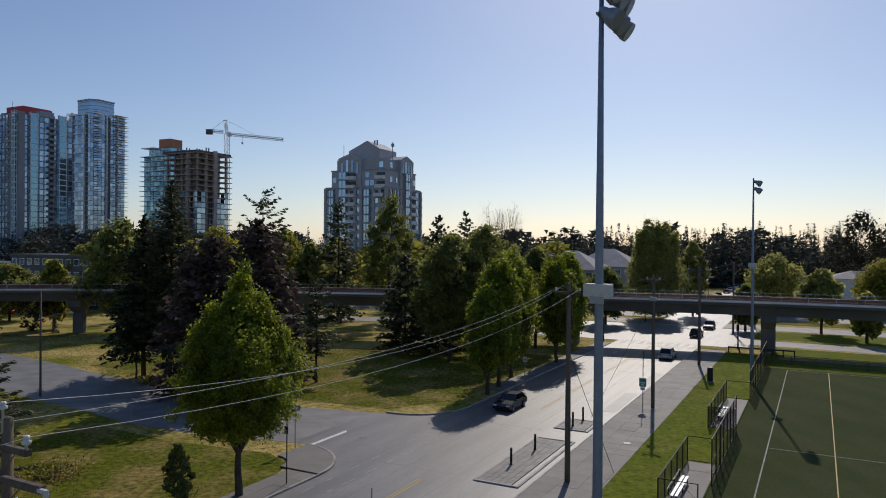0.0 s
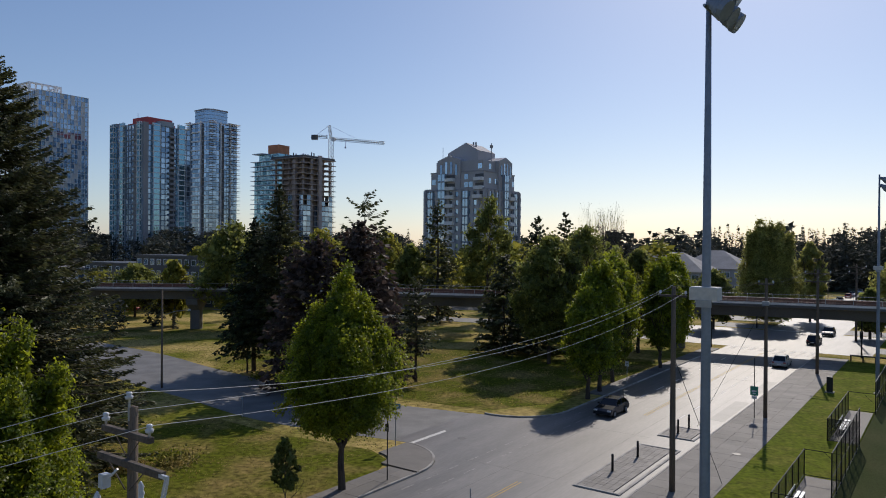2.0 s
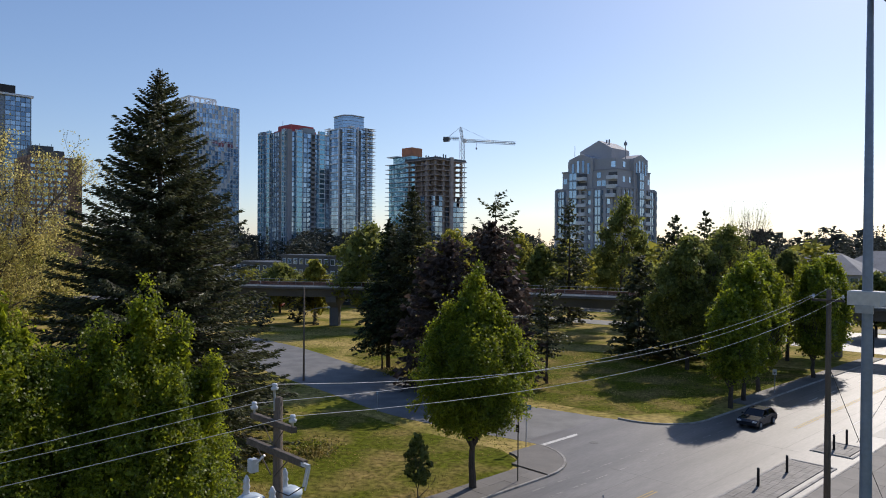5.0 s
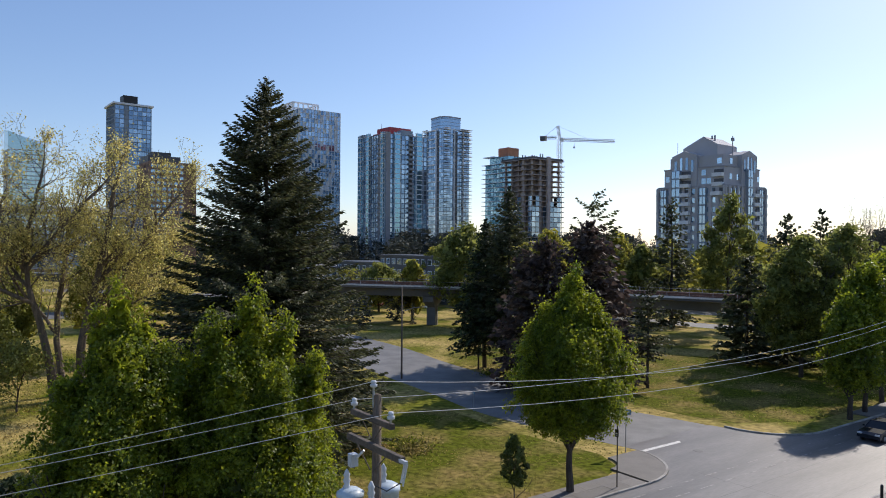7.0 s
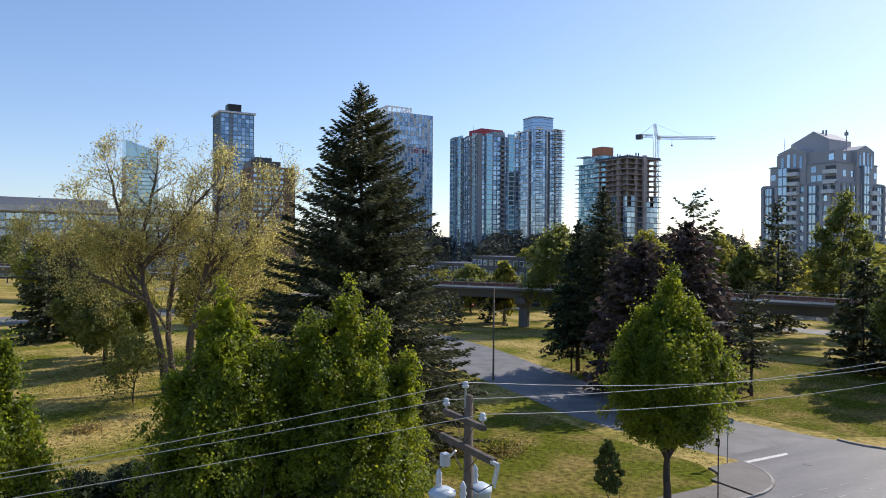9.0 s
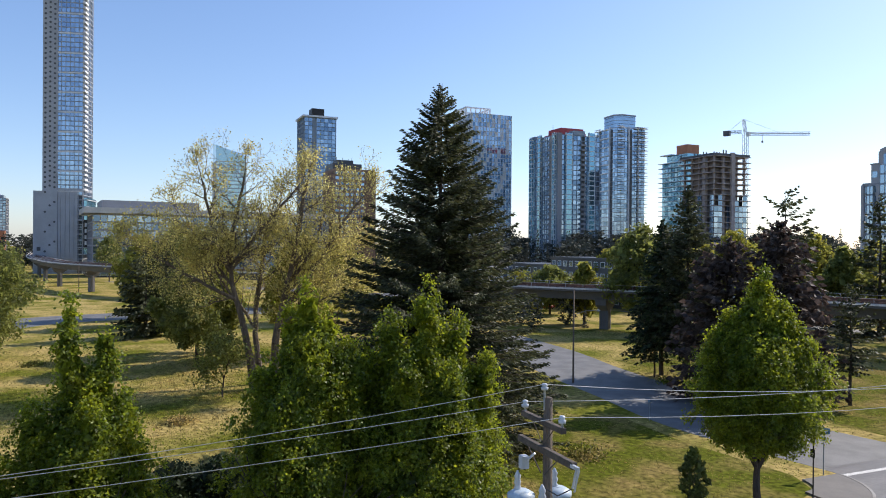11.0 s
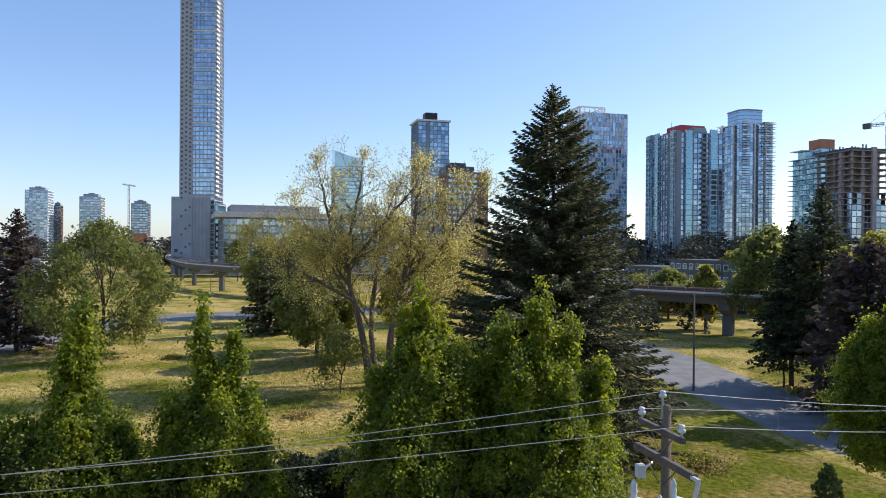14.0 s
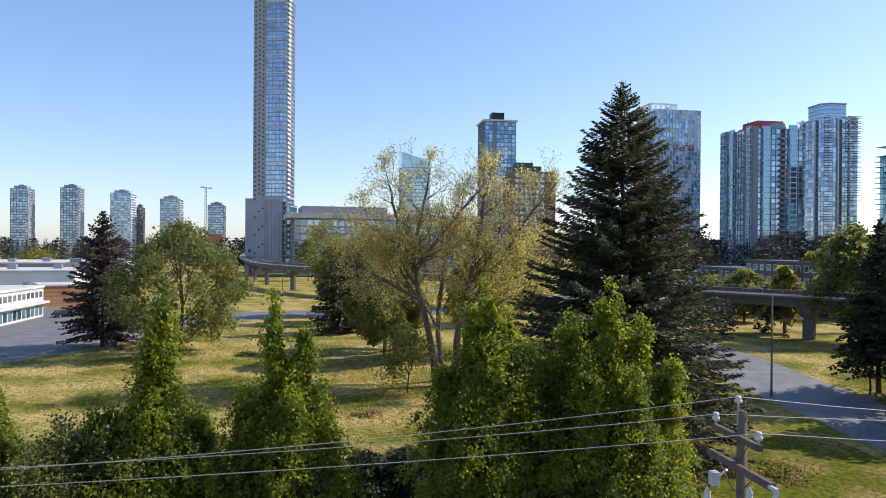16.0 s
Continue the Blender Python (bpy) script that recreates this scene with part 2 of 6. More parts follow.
# ---- helpers for meshes ----
class Mesh:
    """Collects plain shapes; made into one mesh object by part() or thing_mesh()."""

    def __init__(self):
        self.v, self.f = [], []

    def add(self, verts, faces):
        k = len(self.v)
        self.v += [tuple(p) for p in verts]
        self.f += [tuple(i + k for i in fc) for fc in faces]
        return self

    def box(self, x0, x1, y0, y1, z0, z1):
        return self.add([(x, y, z) for z in (z0, z1) for y in (y0, y1) for x in (x0, x1)],
                        [(0, 2, 3, 1), (4, 5, 7, 6), (0, 1, 5, 4), (2, 6, 7, 3), (0, 4, 6, 2), (1, 3, 7, 5)])

    def slab(self, x0, x1, y0, y1, z0, z1, b=0.02):
        """A box with chamfered upper edges."""
        lo = [(x0, y0), (x1, y0), (x1, y1), (x0, y1)]
        hi = [(x0 + b, y0 + b), (x1 - b, y0 + b), (x1 - b, y1 - b), (x0 + b, y1 - b)]
        vs = [(*p, z0) for p in lo] + [(*p, z1 - b) for p in lo] + [(*p, z1) for p in hi]
        fs = [(3, 2, 1, 0), (8, 9, 10, 11)]
        for r in (0, 4):
            fs += [(r + i, r + (i + 1) % 4, r + 4 + (i + 1) % 4, r + 4 + i) for i in range(4)]
        return self.add(vs, fs)

    def prism(self, outline, z0, z1):
        n = len(outline)
        vs = [(*p, z0) for p in outline] + [(*p, z1) for p in outline]
        return self.add(vs, [tuple(range(n - 1, -1, -1)), tuple(range(n, 2 * n))] +
                        [(i, (i + 1) % n, n + (i + 1) % n, n + i) for i in range(n)])

    def tube(self, a, b, r0, r1=None, n=8, caps=True):
        a, b = Vector(a), Vector(b)
        r1 = r0 if r1 is None else r1
        w = (b - a).normalized()
        u = w.orthogonal().normalized()
        q = w.cross(u)
        ring = [u * math.cos(i * math.tau / n) + q * math.sin(i * math.tau / n) for i in range(n)]
        vs = [a + p * r0 for p in ring] + [b + p * r1 for p in ring]
        fs = [(i, (i + 1) % n, n + (i + 1) % n, n + i) for i in range(n)]
        if caps:
            fs += [tuple(range(n - 1, -1, -1)), tuple(range(n, 2 * n))]
        return self.add(vs, fs)

    def cable(self, pts, r, n=5):
        """One unbroken round cable through the points."""
        vs = []
        for i, p in enumerate(pts):
            d = (Vector(pts[min(i + 1, len(pts) - 1)]) - Vector(pts[max(i - 1, 0)])).normalized()
            u = d.cross(Vector((0, 0, 1))).normalized()
            q = u.cross(d)
            vs += [Vector(p) + (u * math.cos(k * math.tau / n) + q * math.sin(k * math.tau / n)) * r for k in range(n)]
        k = len(pts)
        return self.add(vs, [(i * n + j, i * n + (j + 1) % n, (i + 1) * n + (j + 1) % n, (i + 1) * n + j) for i in range(k - 1) for j in range(n)]
                        + [tuple(range(n)), tuple(range(k * n - 1, k * n - n - 1, -1))])

    def lathe(self, profile, n=14, at3=(0, 0, 0)):
        vs = [(at3[0] + r * math.cos(i * math.tau / n), at3[1] + r * math.sin(i * math.tau / n), at3[2] + z)
              for r, z in profile for i in range(n)]
        fs = [(k * n + i, k * n + (i + 1) % n, (k + 1) * n + (i + 1) % n, (k + 1) * n + i)
              for k in range(len(profile) - 1) for i in range(n)]
        fs += [tuple(range(n - 1, -1, -1)), tuple(range((len(profile) - 1) * n, len(profile) * n))]
        return self.add(vs, fs)

    def sweep(self, path, section):
        """A section (sideways, up) along a level path of (x, y, z)."""
        n, k, vs = len(section), len(path), []
        for i, p in enumerate(path):
            a, b = Vector(path[max(i - 1, 0)]), Vector(path[min(i + 1, k - 1)])
            d = (b - a)
            d.z = 0
            d.normalize()
            vs += [(p[0] + d.y * sx, p[1] - d.x * sx, p[2] + sz) for sx, sz in section]
        fs = [(i * n + j, i * n + (j + 1) % n, (i + 1) * n + (j + 1) % n, (i + 1) * n + j) for i in range(k - 1) for j in range(n)]
        fs += [tuple(range(n)), tuple(range((k - 1) * n + n - 1, (k - 1) * n - 1, -1))]
        return self.add(vs, fs)

    def data(self, name, mat, smooth=False):
        me = bpy.data.meshes.new(name)
        me.from_pydata(self.v, [], self.f)
        me.materials.append(mat)
        if smooth:
            me.polygons.foreach_set("use_smooth", [True] * len(me.polygons))
        me.update()
        return me


def part(name, shape, mat, parent, label="", smooth=False, m=None, kind=""):
    """One mesh under a thing or under a part. shape: a Mesh or ready mesh data."""
    ob = new(name, shape if isinstance(shape, bpy.types.Mesh) else shape.data(name, mat, smooth))
    ob.parent = parent
    if m is not None:
        ob.matrix_basis = m
    return tagged(ob, label, "", "", kind)


def thing(name, label, category, m=None, group="", kind=""):
    ob = new(name)
    ob.empty_display_size = 0.3
    if m is not None:
        ob.matrix_basis = m
    return tagged(ob, label, category, group, kind)


def solid(name, shape, mat, label, category, m=None, group="", kind="", smooth=False):
    ob = new(name, shape.data(name, mat, smooth))
    if m is not None:
        ob.matrix_basis = m
    return tagged(ob, label, category, group, kind)


def at(az, d):
    """The place at an angle to the left of straight ahead and a distance on the ground."""
    return -math.sin(radians(az)) * d, math.cos(radians(az)) * d


ROAD_TURN = -28.0  # the road runs 28 degrees to the right of straight ahead
RS, RC = math.sin(radians(28)), math.cos(radians(28))


def rd(s, n):
    """A place by metres along the road and across it, to its right."""
    return s * RS + n * RC, s * RC - n * RS


def on_road(s, n, z=0.0, turn=0.0):
    return pose(*rd(s, n), z, 0, 0, ROAD_TURN + turn)


# ---- ground, roads and pavements ----
def disc(r0, rings, n=64):
    g = Mesh()
    radii = [r0 * (1.55 ** i) for i in range(rings)] + [4600]
    vs = [(0, 0, 0)] + [(r * math.sin(i * math.tau / n), r * math.cos(i * math.tau / n), 0) for r in radii for i in range(n)]
    fs = [(0, 1 + (i + 1) % n, 1 + i) for i in range(n)]
    fs += [(1 + k * n + i, 1 + k * n + (i + 1) % n, 1 + (k + 1) * n + (i + 1) % n, 1 + (k + 1) * n + i)
           for k in range(len(radii) - 1) for i in range(n)]
    return g.add(vs, fs)


solid("ground", disc(20, 12), GRASS, "rough mown park grass with dry straw patches", "ground", kind="structure")

KERB_L, KERB_R, WALK_R = -30.4, -16.9, -12.4
main_road = solid("road", Mesh().box(KERB_L, KERB_R, -60, 420, -0.3, 0.02), ASPHALT,
                  "sunlit worn grey asphalt main road", "road", on_road(0, 0), kind="structure")


def level_strip(name, pts, width, z, mat, label, category):
    """A paved strip along a line of places."""
    path = []
    for i in range(len(pts) - 1):
        p0, p1, p2, p3 = (Vector(pts[max(0, min(len(pts) - 1, i + j))]) for j in (-1, 0, 1, 2))
        for k in range(8):
            u = k / 8
            path.append(0.5 * ((2 * p1) + (p2 - p0) * u + (2 * p0 - 5 * p1 + 4 * p2 - p3) * u * u + (3 * p1 - p0 - 3 * p2 + p3) * u ** 3))
    path.append(Vector(pts[-1]))
    return solid(name, Mesh().sweep([(p.x, p.y, z) for p in path], [(-width / 2, -0.3), (width / 2, -0.3), (width / 2, 0), (-width / 2, 0)]),
                 mat, label, category, kind="structure")


# the side street that leaves to the far left, seen through the trees
level_strip("side_street", [rd(50.5, -29), rd(50.8, -36), (-17, 64.6), (-24, 67.4), (-33, 73.6), (-45, 81.5), (-58, 91.5), (-74, 101)], 11.6, 0.015, LANE,
            "grey asphalt side street in dappled shade", "road")
# the street past the corner, in the fork by the white building
level_strip("west_street", [(-106, -24), (-117, 1), (-131, 20), (-148, 40), (-157, 58), (-152, 85), (-140, 112)], 16.0, 0.014, LANE,
            "sunlit asphalt street beside low shops", "road")
level_strip("far_street", [(-300, 140), (-200, 158), (-120, 172), (-60, 181), (0, 182), (60, 166), (110, 146), (220, 90)], 11.0, 0.016, LANE,
            "sunlit cross street beyond the guideway", "road")
# crossing in front of the guideway
solid("crossing", Mesh().box(-46, -10, 122, 150, -0.3, 0.024), ASPHALT, "sunlit wide asphalt street crossing", "road", on_road(0, 0), kind="structure")
# car park on the far right
level_strip("cross_street", [(30, 133), (61, 115), (95, 95), (150, 63)], 7.0, 0.018, LANE, "sunlit asphalt cross street beyond the guideway", "road")
level_strip("cross_street", [(36, 158), (73, 137), (110, 115), (170, 80)], 9.0, 0.019, LANE, "sunlit asphalt cross street beyond the guideway", "road")
level_strip("cross_street", [rd(128, -44), rd(132, -60), (-40, 160), (-80, 168)], 8.0, 0.017, LANE, "sunlit asphalt cross street beyond the guideway", "road")

level_strip("lawn", [(33, 145.5), (67, 126), (102, 105), (160, 71.5)], 12.0, 0.012, LUSH, "green mown grass strip between two streets", "lawn")
level_strip("lawn", [(46, 177), (83, 156), (122, 132), (187, 94)], 26.0, 0.010, LAWN, "patchy green lawn beyond the street", "lawn")

# mouth of the side street
mouth = [(KERB_L + 0.05, 39.3)] + [(KERB_L - 5.5 + math.cos(radians(i * 9)) * 5.5, 39.3 + math.sin(radians(i * 9)) * 5.5) for i in range(11)] + [(-37.5, 45.2), (-37.5, 56.6)] + \
        [(KERB_L - 5.5 + math.cos(radians(-90 + i * 9)) * 5.5, 62.5 + math.sin(radians(-90 + i * 9)) * 5.5) for i in range(11)] + [(KERB_L + 0.05, 62.5)]
solid("street_mouth", Mesh().prism(mouth, -0.2, 0.018), ASPHALT, "sunlit asphalt mouth of the side street", "road", on_road(0, 0), kind="structure")

# kerbs
def kerb(name, s0, s1, n, label="weathered concrete kerb along the road"):
    root = thing(name, label, "kerb", on_road(0, 0), kind="structure")
    k = s0
    while k < s1 - 0.01:
        part("kerb_stone", Mesh().slab(n - 0.09, n + 0.09, k + 0.01, min(k + 3, s1) - 0.01, -0.1, 0.15, 0.03), KERB, root)
        k += 3
    return root


kerb("kerb_field_side", 18, 117, KERB_R + 0.09)
kerb("kerb_park_side", 62.5, 117, KERB_L - 0.09)
kerb("kerb_corner_side", 15, 39.3, KERB_L - 0.09)
corner = thing("kerb_corner", "curved concrete kerb round the street corner", "kerb", on_road(0, 0), kind="structure")
for (cs, cn, rad, a0, a1) in ((39.3, KERB_L - 5.5, 5.5, 0, 88), (62.5, KERB_L - 5.5, 5.5, -95, 0)):
    for i in range(8):
        a, b = (radians(a0 + (a1 - a0) * (i + e) / 8) for e in (0.01, 0.99))
        ring = [(cn + math.cos(q) * (rad + dr), cs + math.sin(q) * (rad + dr)) for q, dr in ((a, 0), (a, -0.18), (b, -0.18), (b, 0))]
        part("kerb_stone", Mesh().prism(ring, -0.1, 0.15), KERB, corner)

# pavements of cast panels
PANEL = Mesh().slab(-0.748, 0.748, -0.746, 0.746, -0.1, 0.13, 0.006).data("paving_panel", PAVING)


def pavement(name, s0, s1, n0, n1, label):
    root = thing(name, label, "pavement", on_road(0, 0), kind="structure")
    cols = max(1, round((n1 - n0) / 1.5))
    for i in range(int((s1 - s0) / 1.5)):
        for j in range(cols):
            w = (n1 - n0) / cols
            ob = part("paving_panel", PANEL, None, root)
            ob.matrix_basis = pose(n0 + (j + 0.5) * w, s0 + 0.75 + i * 1.5, random.uniform(-0.006, 0.006))
            ob.scale = (w / 1.5, 1, 1)
    return root


pavement("pavement_field_side", 18, 117, KERB_R + 0.18, WALK_R, "pale cast concrete pavement with joints")
pavement("pavement_park_side", 72, 117, KERB_L - 2.2, KERB_L - 0.18, "narrow concrete pavement beside the park")
pavement("pavement_corner_side", 15, 39.3, KERB_L - 2.6, KERB_L - 0.18, "narrow concrete pavement by the corner")
fan = Mesh()
arc = [(KERB_L - 5.5 + math.cos(radians(i * 9)) * 5.32, 39.3 + math.sin(radians(i * 9)) * 5.32) for i in range(11)]
inn = [(KERB_L - 5.5 + math.cos(radians(i * 9)) * 1.9, 39.3 + math.sin(radians(i * 9)) * 1.9) for i in range(11)]
for i in range(10):
    fan.prism([arc[i], arc[i + 1], inn[i + 1], inn[i]], -0.1, 0.13)
solid("pavement_corner", fan, PAVING, "curved concrete pavement round the street corner", "pavement", on_road(0, 0), kind="structure")

# grass verges
solid("verge", Mesh().slab(WALK_R, -6.3, 10, 115, -0.2, 0.16, 0.05), LUSH, "bright mown grass verge beside the sports field", "verge", on_road(0, 0), kind="structure")
for outline in ([(-33.2, 8), (-33.2, 38), (-34.2, 40.3), (-37, 41.6), (-47, 40.2), (-56, 40.6), (-60, 30), (-58, 8)],
                [(-33, 66), (-33, 100), (-60, 92), (-84, 78), (-84, 60), (-72, 60.5), (-58, 57.8), (-46, 57.5), (-37, 58.6)]):
    solid("lawn", Mesh().prism(outline, -0.2, 0.012), LAWN, "patchy green mown lawn with dry spots", "lawn", on_road(0, 0), kind="structure")
solid("lawn", Mesh().box(-6.28, 75, 104.02, 125, -0.2, 0.03), LUSH, "green mown grass strip between the turf and the guideway", "lawn", on_road(0, 0), kind="structure")
level_strip("footpath", [rd(113.5, -5), rd(114.2, 10), rd(116, 28), rd(116.5, 70)], 2.2, 0.045, PAVING, "pale paved footpath across the grass strip", "path")

# road markings
marks = thing("road_markings", "worn white and yellow painted lane lines", "road marking", on_road(0, 0), kind="structure")


def dash(n0, n1, s0, s1, mat=PAINT, z=0.026):
    part("line", Mesh().box(n0, n1, s0, s1, 0.012, z), mat, marks)


for i in range(11):
    dash(-29.4, -29.29, 36 + i * 2.6, 37.4 + i * 2.6, WORN)
    dash(-28.0, -27.89, 36 + i * 2.6, 37.4 + i * 2.6, WORN)
for i in range(11):
    dash(-20.95, -20.82, 66 + i * 5.0, 68.4 + i * 5.0)
dash(-24.1, -24.0, 10, 42, YELLOW)
dash(-23.85, -23.75, 10, 42, YELLOW)
dash(-24.1, -24.0, 66, 117, YELLOW)
dash(-23.85, -23.75, 66, 117, YELLOW)
for i in range(9):
    dash(-27.3, -27.17, 68 + i * 5.4, 70.6 + i * 5.4)
part("stop_line", Mesh().add([(*p, 0.03) for p in ((-35.9, 44.6), (-35.5, 44.3), (-35.5, 49.6), (-35.9, 49.9))], [(0, 1, 2, 3)]), PAINT, marks)
for i in range(9):
    dash(KERB_L + 1.0 + i * 1.45, KERB_L + 1.6 + i * 1.45, 119, 122.5, PAINT, 0.032)
dash(KERB_L + 7, KERB_R - 0.3, 117.2, 117.8)
dash(-29.6, -18, 151, 151.6, PAINT, 0.03)
# turn arrows
for s in (78, 98):
    part("arrow", Mesh().box(-25.7, -25.55, s, s + 2.4, 0.02, 0.028).add([(-26.2, s + 2.4, 0.028), (-25.05, s + 2.4, 0.028), (-25.62, s + 3.5, 0.028)], [(0, 1, 2)]), PAINT, marks)
# repairs in the asphalt
for n0, n1, s0, s1 in ((-18.6, -17.2, 68, 78), (-18.4, -17.2, 84, 92), (-20.6, -19.6, 60, 61.6)):
    part("patch", Mesh().box(n0, n1, s0, s1, 0.012, 0.0245), PATCH, marks, "darker asphalt repair")

for n, s0, s1 in ((-26.3, 22, 117), (-22.1, 18, 117), (-19.2, 64, 117), (-28.6, 64, 117)):
    part("seam", Mesh().box(n - 0.035, n + 0.035, s0, s1, 0.012, 0.0235), PATCH, marks, "dark tar seam")
for s0, n0, n1 in ((44.0, -30.0, -22.2), (58.5, -26.2, -20.9), (76, -29, -22.2), (91, -26.2, -19.3), (103, -30, -22.2)):
    part("seam", Mesh().box(n0, n1, s0, s0 + 0.06, 0.012, 0.0233), PATCH, marks, "dark tar seam")

# the brick-paved bulge with bollards
bulge = thing("traffic_island", "low brick-paved island with a concrete rim", "traffic island", on_road(0, 0), kind="structure")
for (a, b, c, d) in ((-20.7, -17.4, 43.5, 56.0), (-20.5, -17.4, 59.5, 63.5)):
    part("rim", Mesh().slab(a, a + 0.22, c, d, 0, 0.095, 0.03).slab(b - 0.22, b, c, d, 0, 0.095, 0.03).slab(a + 0.22, b - 0.22, c, c + 0.22, 0, 0.11, 0.03)
         .slab(a + 0.22, b - 0.22, d - 0.22, d, 0, 0.11, 0.03), KERB, bulge)
    brick = Mesh().slab(-0.246, 0.246, -0.246, 0.246, 0, 0.085, 0.008).data("paver", PAVER)
    for i in range(int((d - c - 0.44) / 0.5)):
        for j in range(int((b - a - 0.44) / 0.5)):
            part("paver", brick, None, bulge, m=pose(a + 0.47 + j * 0.5, c + 0.47 + i * 0.5, random.uniform(-0.004, 0.004)))
for s, n in ((47.9, -19.7), (52.3, -19.5), (61.0, -19.2), (63.4, -19.0)):
    b = thing("bollard", "slim black steel bollard on the brick island", "bollard", on_road(s, n, 0.06), "bollards")
    part("post", Mesh().lathe([(0.09, 0), (0.09, 1.12), (0.085, 1.2), (0.05, 1.26), (0.0, 1.27)], 12), BLACK, b, smooth=True)
    part("base_ring", Mesh().lathe([(0.16, 0), (0.16, 0.03), (0.1, 0.06), (0.09, 0.08)], 12), BLACK, b)

# ---- sports field ----
solid("sports_field", Mesh().box(-6.28, 75, 5, 104, -0.2, 0.05), TURF, "dark green artificial turf sports field", "sports field", on_road(0, 0), kind="structure")
lines = thing("field_lines", "white and yellow lines on the turf", "field marking", on_road(0, 0), kind="structure")
part("line", Mesh().box(-3.55, -3.45, 5, 103, 0.052, 0.056), FIELD_PAINT, lines)
part("line", Mesh().box(1.21, 1.29, 5, 103, 0.052, 0.056), YELLOW, lines)
part("line", Mesh().box(-3.44, 60, 62.0, 62.08, 0.052, 0.056), FIELD_PAINT, lines)
part("line", Mesh().box(-3.44, 60, 102.9, 103.0, 0.052, 0.0565), FIELD_PAINT, lines)
solid("team_bay_floor", Mesh().slab(-8.4, -6.35, 38, 54.8, -0.1, 0.19, 0.02), PAVING, "concrete floor of the fenced team bay", "paving", on_road(0, 0), kind="structure")
solid("team_bay_floor", Mesh().slab(-8.4, -6.35, 66.2, 79.8, -0.1, 0.19, 0.02), PAVING, "concrete floor of the fenced team bay", "paving", on_road(0, 0), kind="structure")


def fence(name, a, b, height, label, step=2.4, z=0.1, wire=0.11, tops=True):
    """Chain-link between two places on the road's plan: posts, rails and woven wire."""
    pa, pb = Vector((*rd(*a), 0)), Vector((*rd(*b), 0))
    length = (pb - pa).length
    turn = math.degrees(math.atan2((pb - pa).y, (pb - pa).x))
    root = thing(name, label, "fence", pose(pa.x, pa.y, z, 0, 0, turn), "field fences")
    n = max(1, round(length / step))
    for i in range(n + 1):
        part("post", Mesh().tube((length * i / n, 0, -0.1), (length * i / n, 0, height + 0.04), 0.04, None, 8), BLACK, root)
    part("top_rail", Mesh().tube((0, 0, height), (length, 0, height), 0.03, None, 6), BLACK, root)
    part("bottom_rail", Mesh().tube((0, 0, 0.12), (length, 0, 0.12), 0.025, None, 6), BLACK, root)
    if height > 2:
        part("middle_rail", Mesh().tube((0, 0, height * 0.5), (length, 0, height * 0.5), 0.025, None, 6), BLACK, root)
    w = Mesh()
    t, r = wire, 0.019
    for sgn in (1, -1):
        k = -height
        while k < length + height:
            x0, x1 = k, k + sgn * height
            z0, z1 = 0.12, height
            for _ in (0,):
                lo, hi = min(x0, x1), max(x0, x1)
                if hi <= 0 or lo >= length:
                    break
                u0, u1 = 0.0, 1.0
                for lim, side in ((0, 1), (length, -1)):
                    f0, f1 = (x0 - lim) * side, (x1 - lim) * side
                    if f0 < 0:
                        u0 = max(u0, f0 / (f0 - f1))
                    if f1 < 0:
                        u1 = min(u1, f0 / (f0 - f1))
                if u1 > u0:
                    p, q = [(x0 + (x1 - x0) * u, z0 + (z1 - z0) * u) for u in (u0, u1)]
                    w.add([(p[0] - r, 0.045, p[1]), (p[0] + r, 0.045, p[1]), (q[0] + r, 0.045, q[1]), (q[0] - r, 0.045, q[1])], [(0, 1, 2, 3)])
            k += t
    part("wire_mesh", w, MESH, root, kind="stuff")
    return root


F = "black chain-link fence beside the sports field"
fence("chainlink_fence", (44.0, -8.5), (55, -8.5), 1.9, F)
fence("chainlink_fence", (50.2, -6.2), (66, -6.2), 3.1, "tall black chain-link fence along the turf")
fence("chainlink_fence", (55, -8.5), (55, -6.2), 1.9, "open black pipe fence end of the team bay", 4, wire=5)
fence("chainlink_fence", (44, -8.5), (44, -6.2), 1.9, "open black pipe fence end of the team bay", 4, wire=5)
fence("chainlink_fence", (66, -8.5), (80, -8.5), 1.9, F)
fence("chainlink_fence", (66, -8.5), (66, -6.2), 1.9, F, 4)
fence("chainlink_fence", (80, -8.5), (80, -6.2), 1.9, "open black pipe fence end of the team bay", 4, wire=5)
fence("chainlink_fence", (80, -6.2), (107, -6.2), 3.1, "tall black chain-link fence along the turf")
fence("chainlink_fence", (107, -6.2), (107, 60), 1.3, "low black chain-link fence behind the turf", 3.0, wire=0.2)

for s in (47.5, 71):
    b = thing("team_bench", "aluminium plank bench in the team bay", "bench", on_road(s, -7.8, 0.19), "team benches")
    for x in (-0.13, 0.13):
        part("seat_plank", Mesh().slab(x - 0.10, x + 0.10, -2.2, 2.2, 0.42, 0.46, 0.015), STEEL, b)
    part("back_plank", Mesh().slab(-0.42, -0.38, -2.2, 2.2, 0.68, 0.84, 0.015), STEEL, b)
    for y in (-2, 0, 2):
        part("leg", Mesh().box(-0.2, -0.15, y - 0.03, y + 0.03, 0, 0.42).box(0.15, 0.2, y - 0.03, y + 0.03, 0, 0.42)
             .box(-0.37, -0.32, y - 0.03, y + 0.03, 0.38, 0.84).box(-0.37, 0.2, y - 0.03, y + 0.03, 0.38, 0.42), BLACK, b)


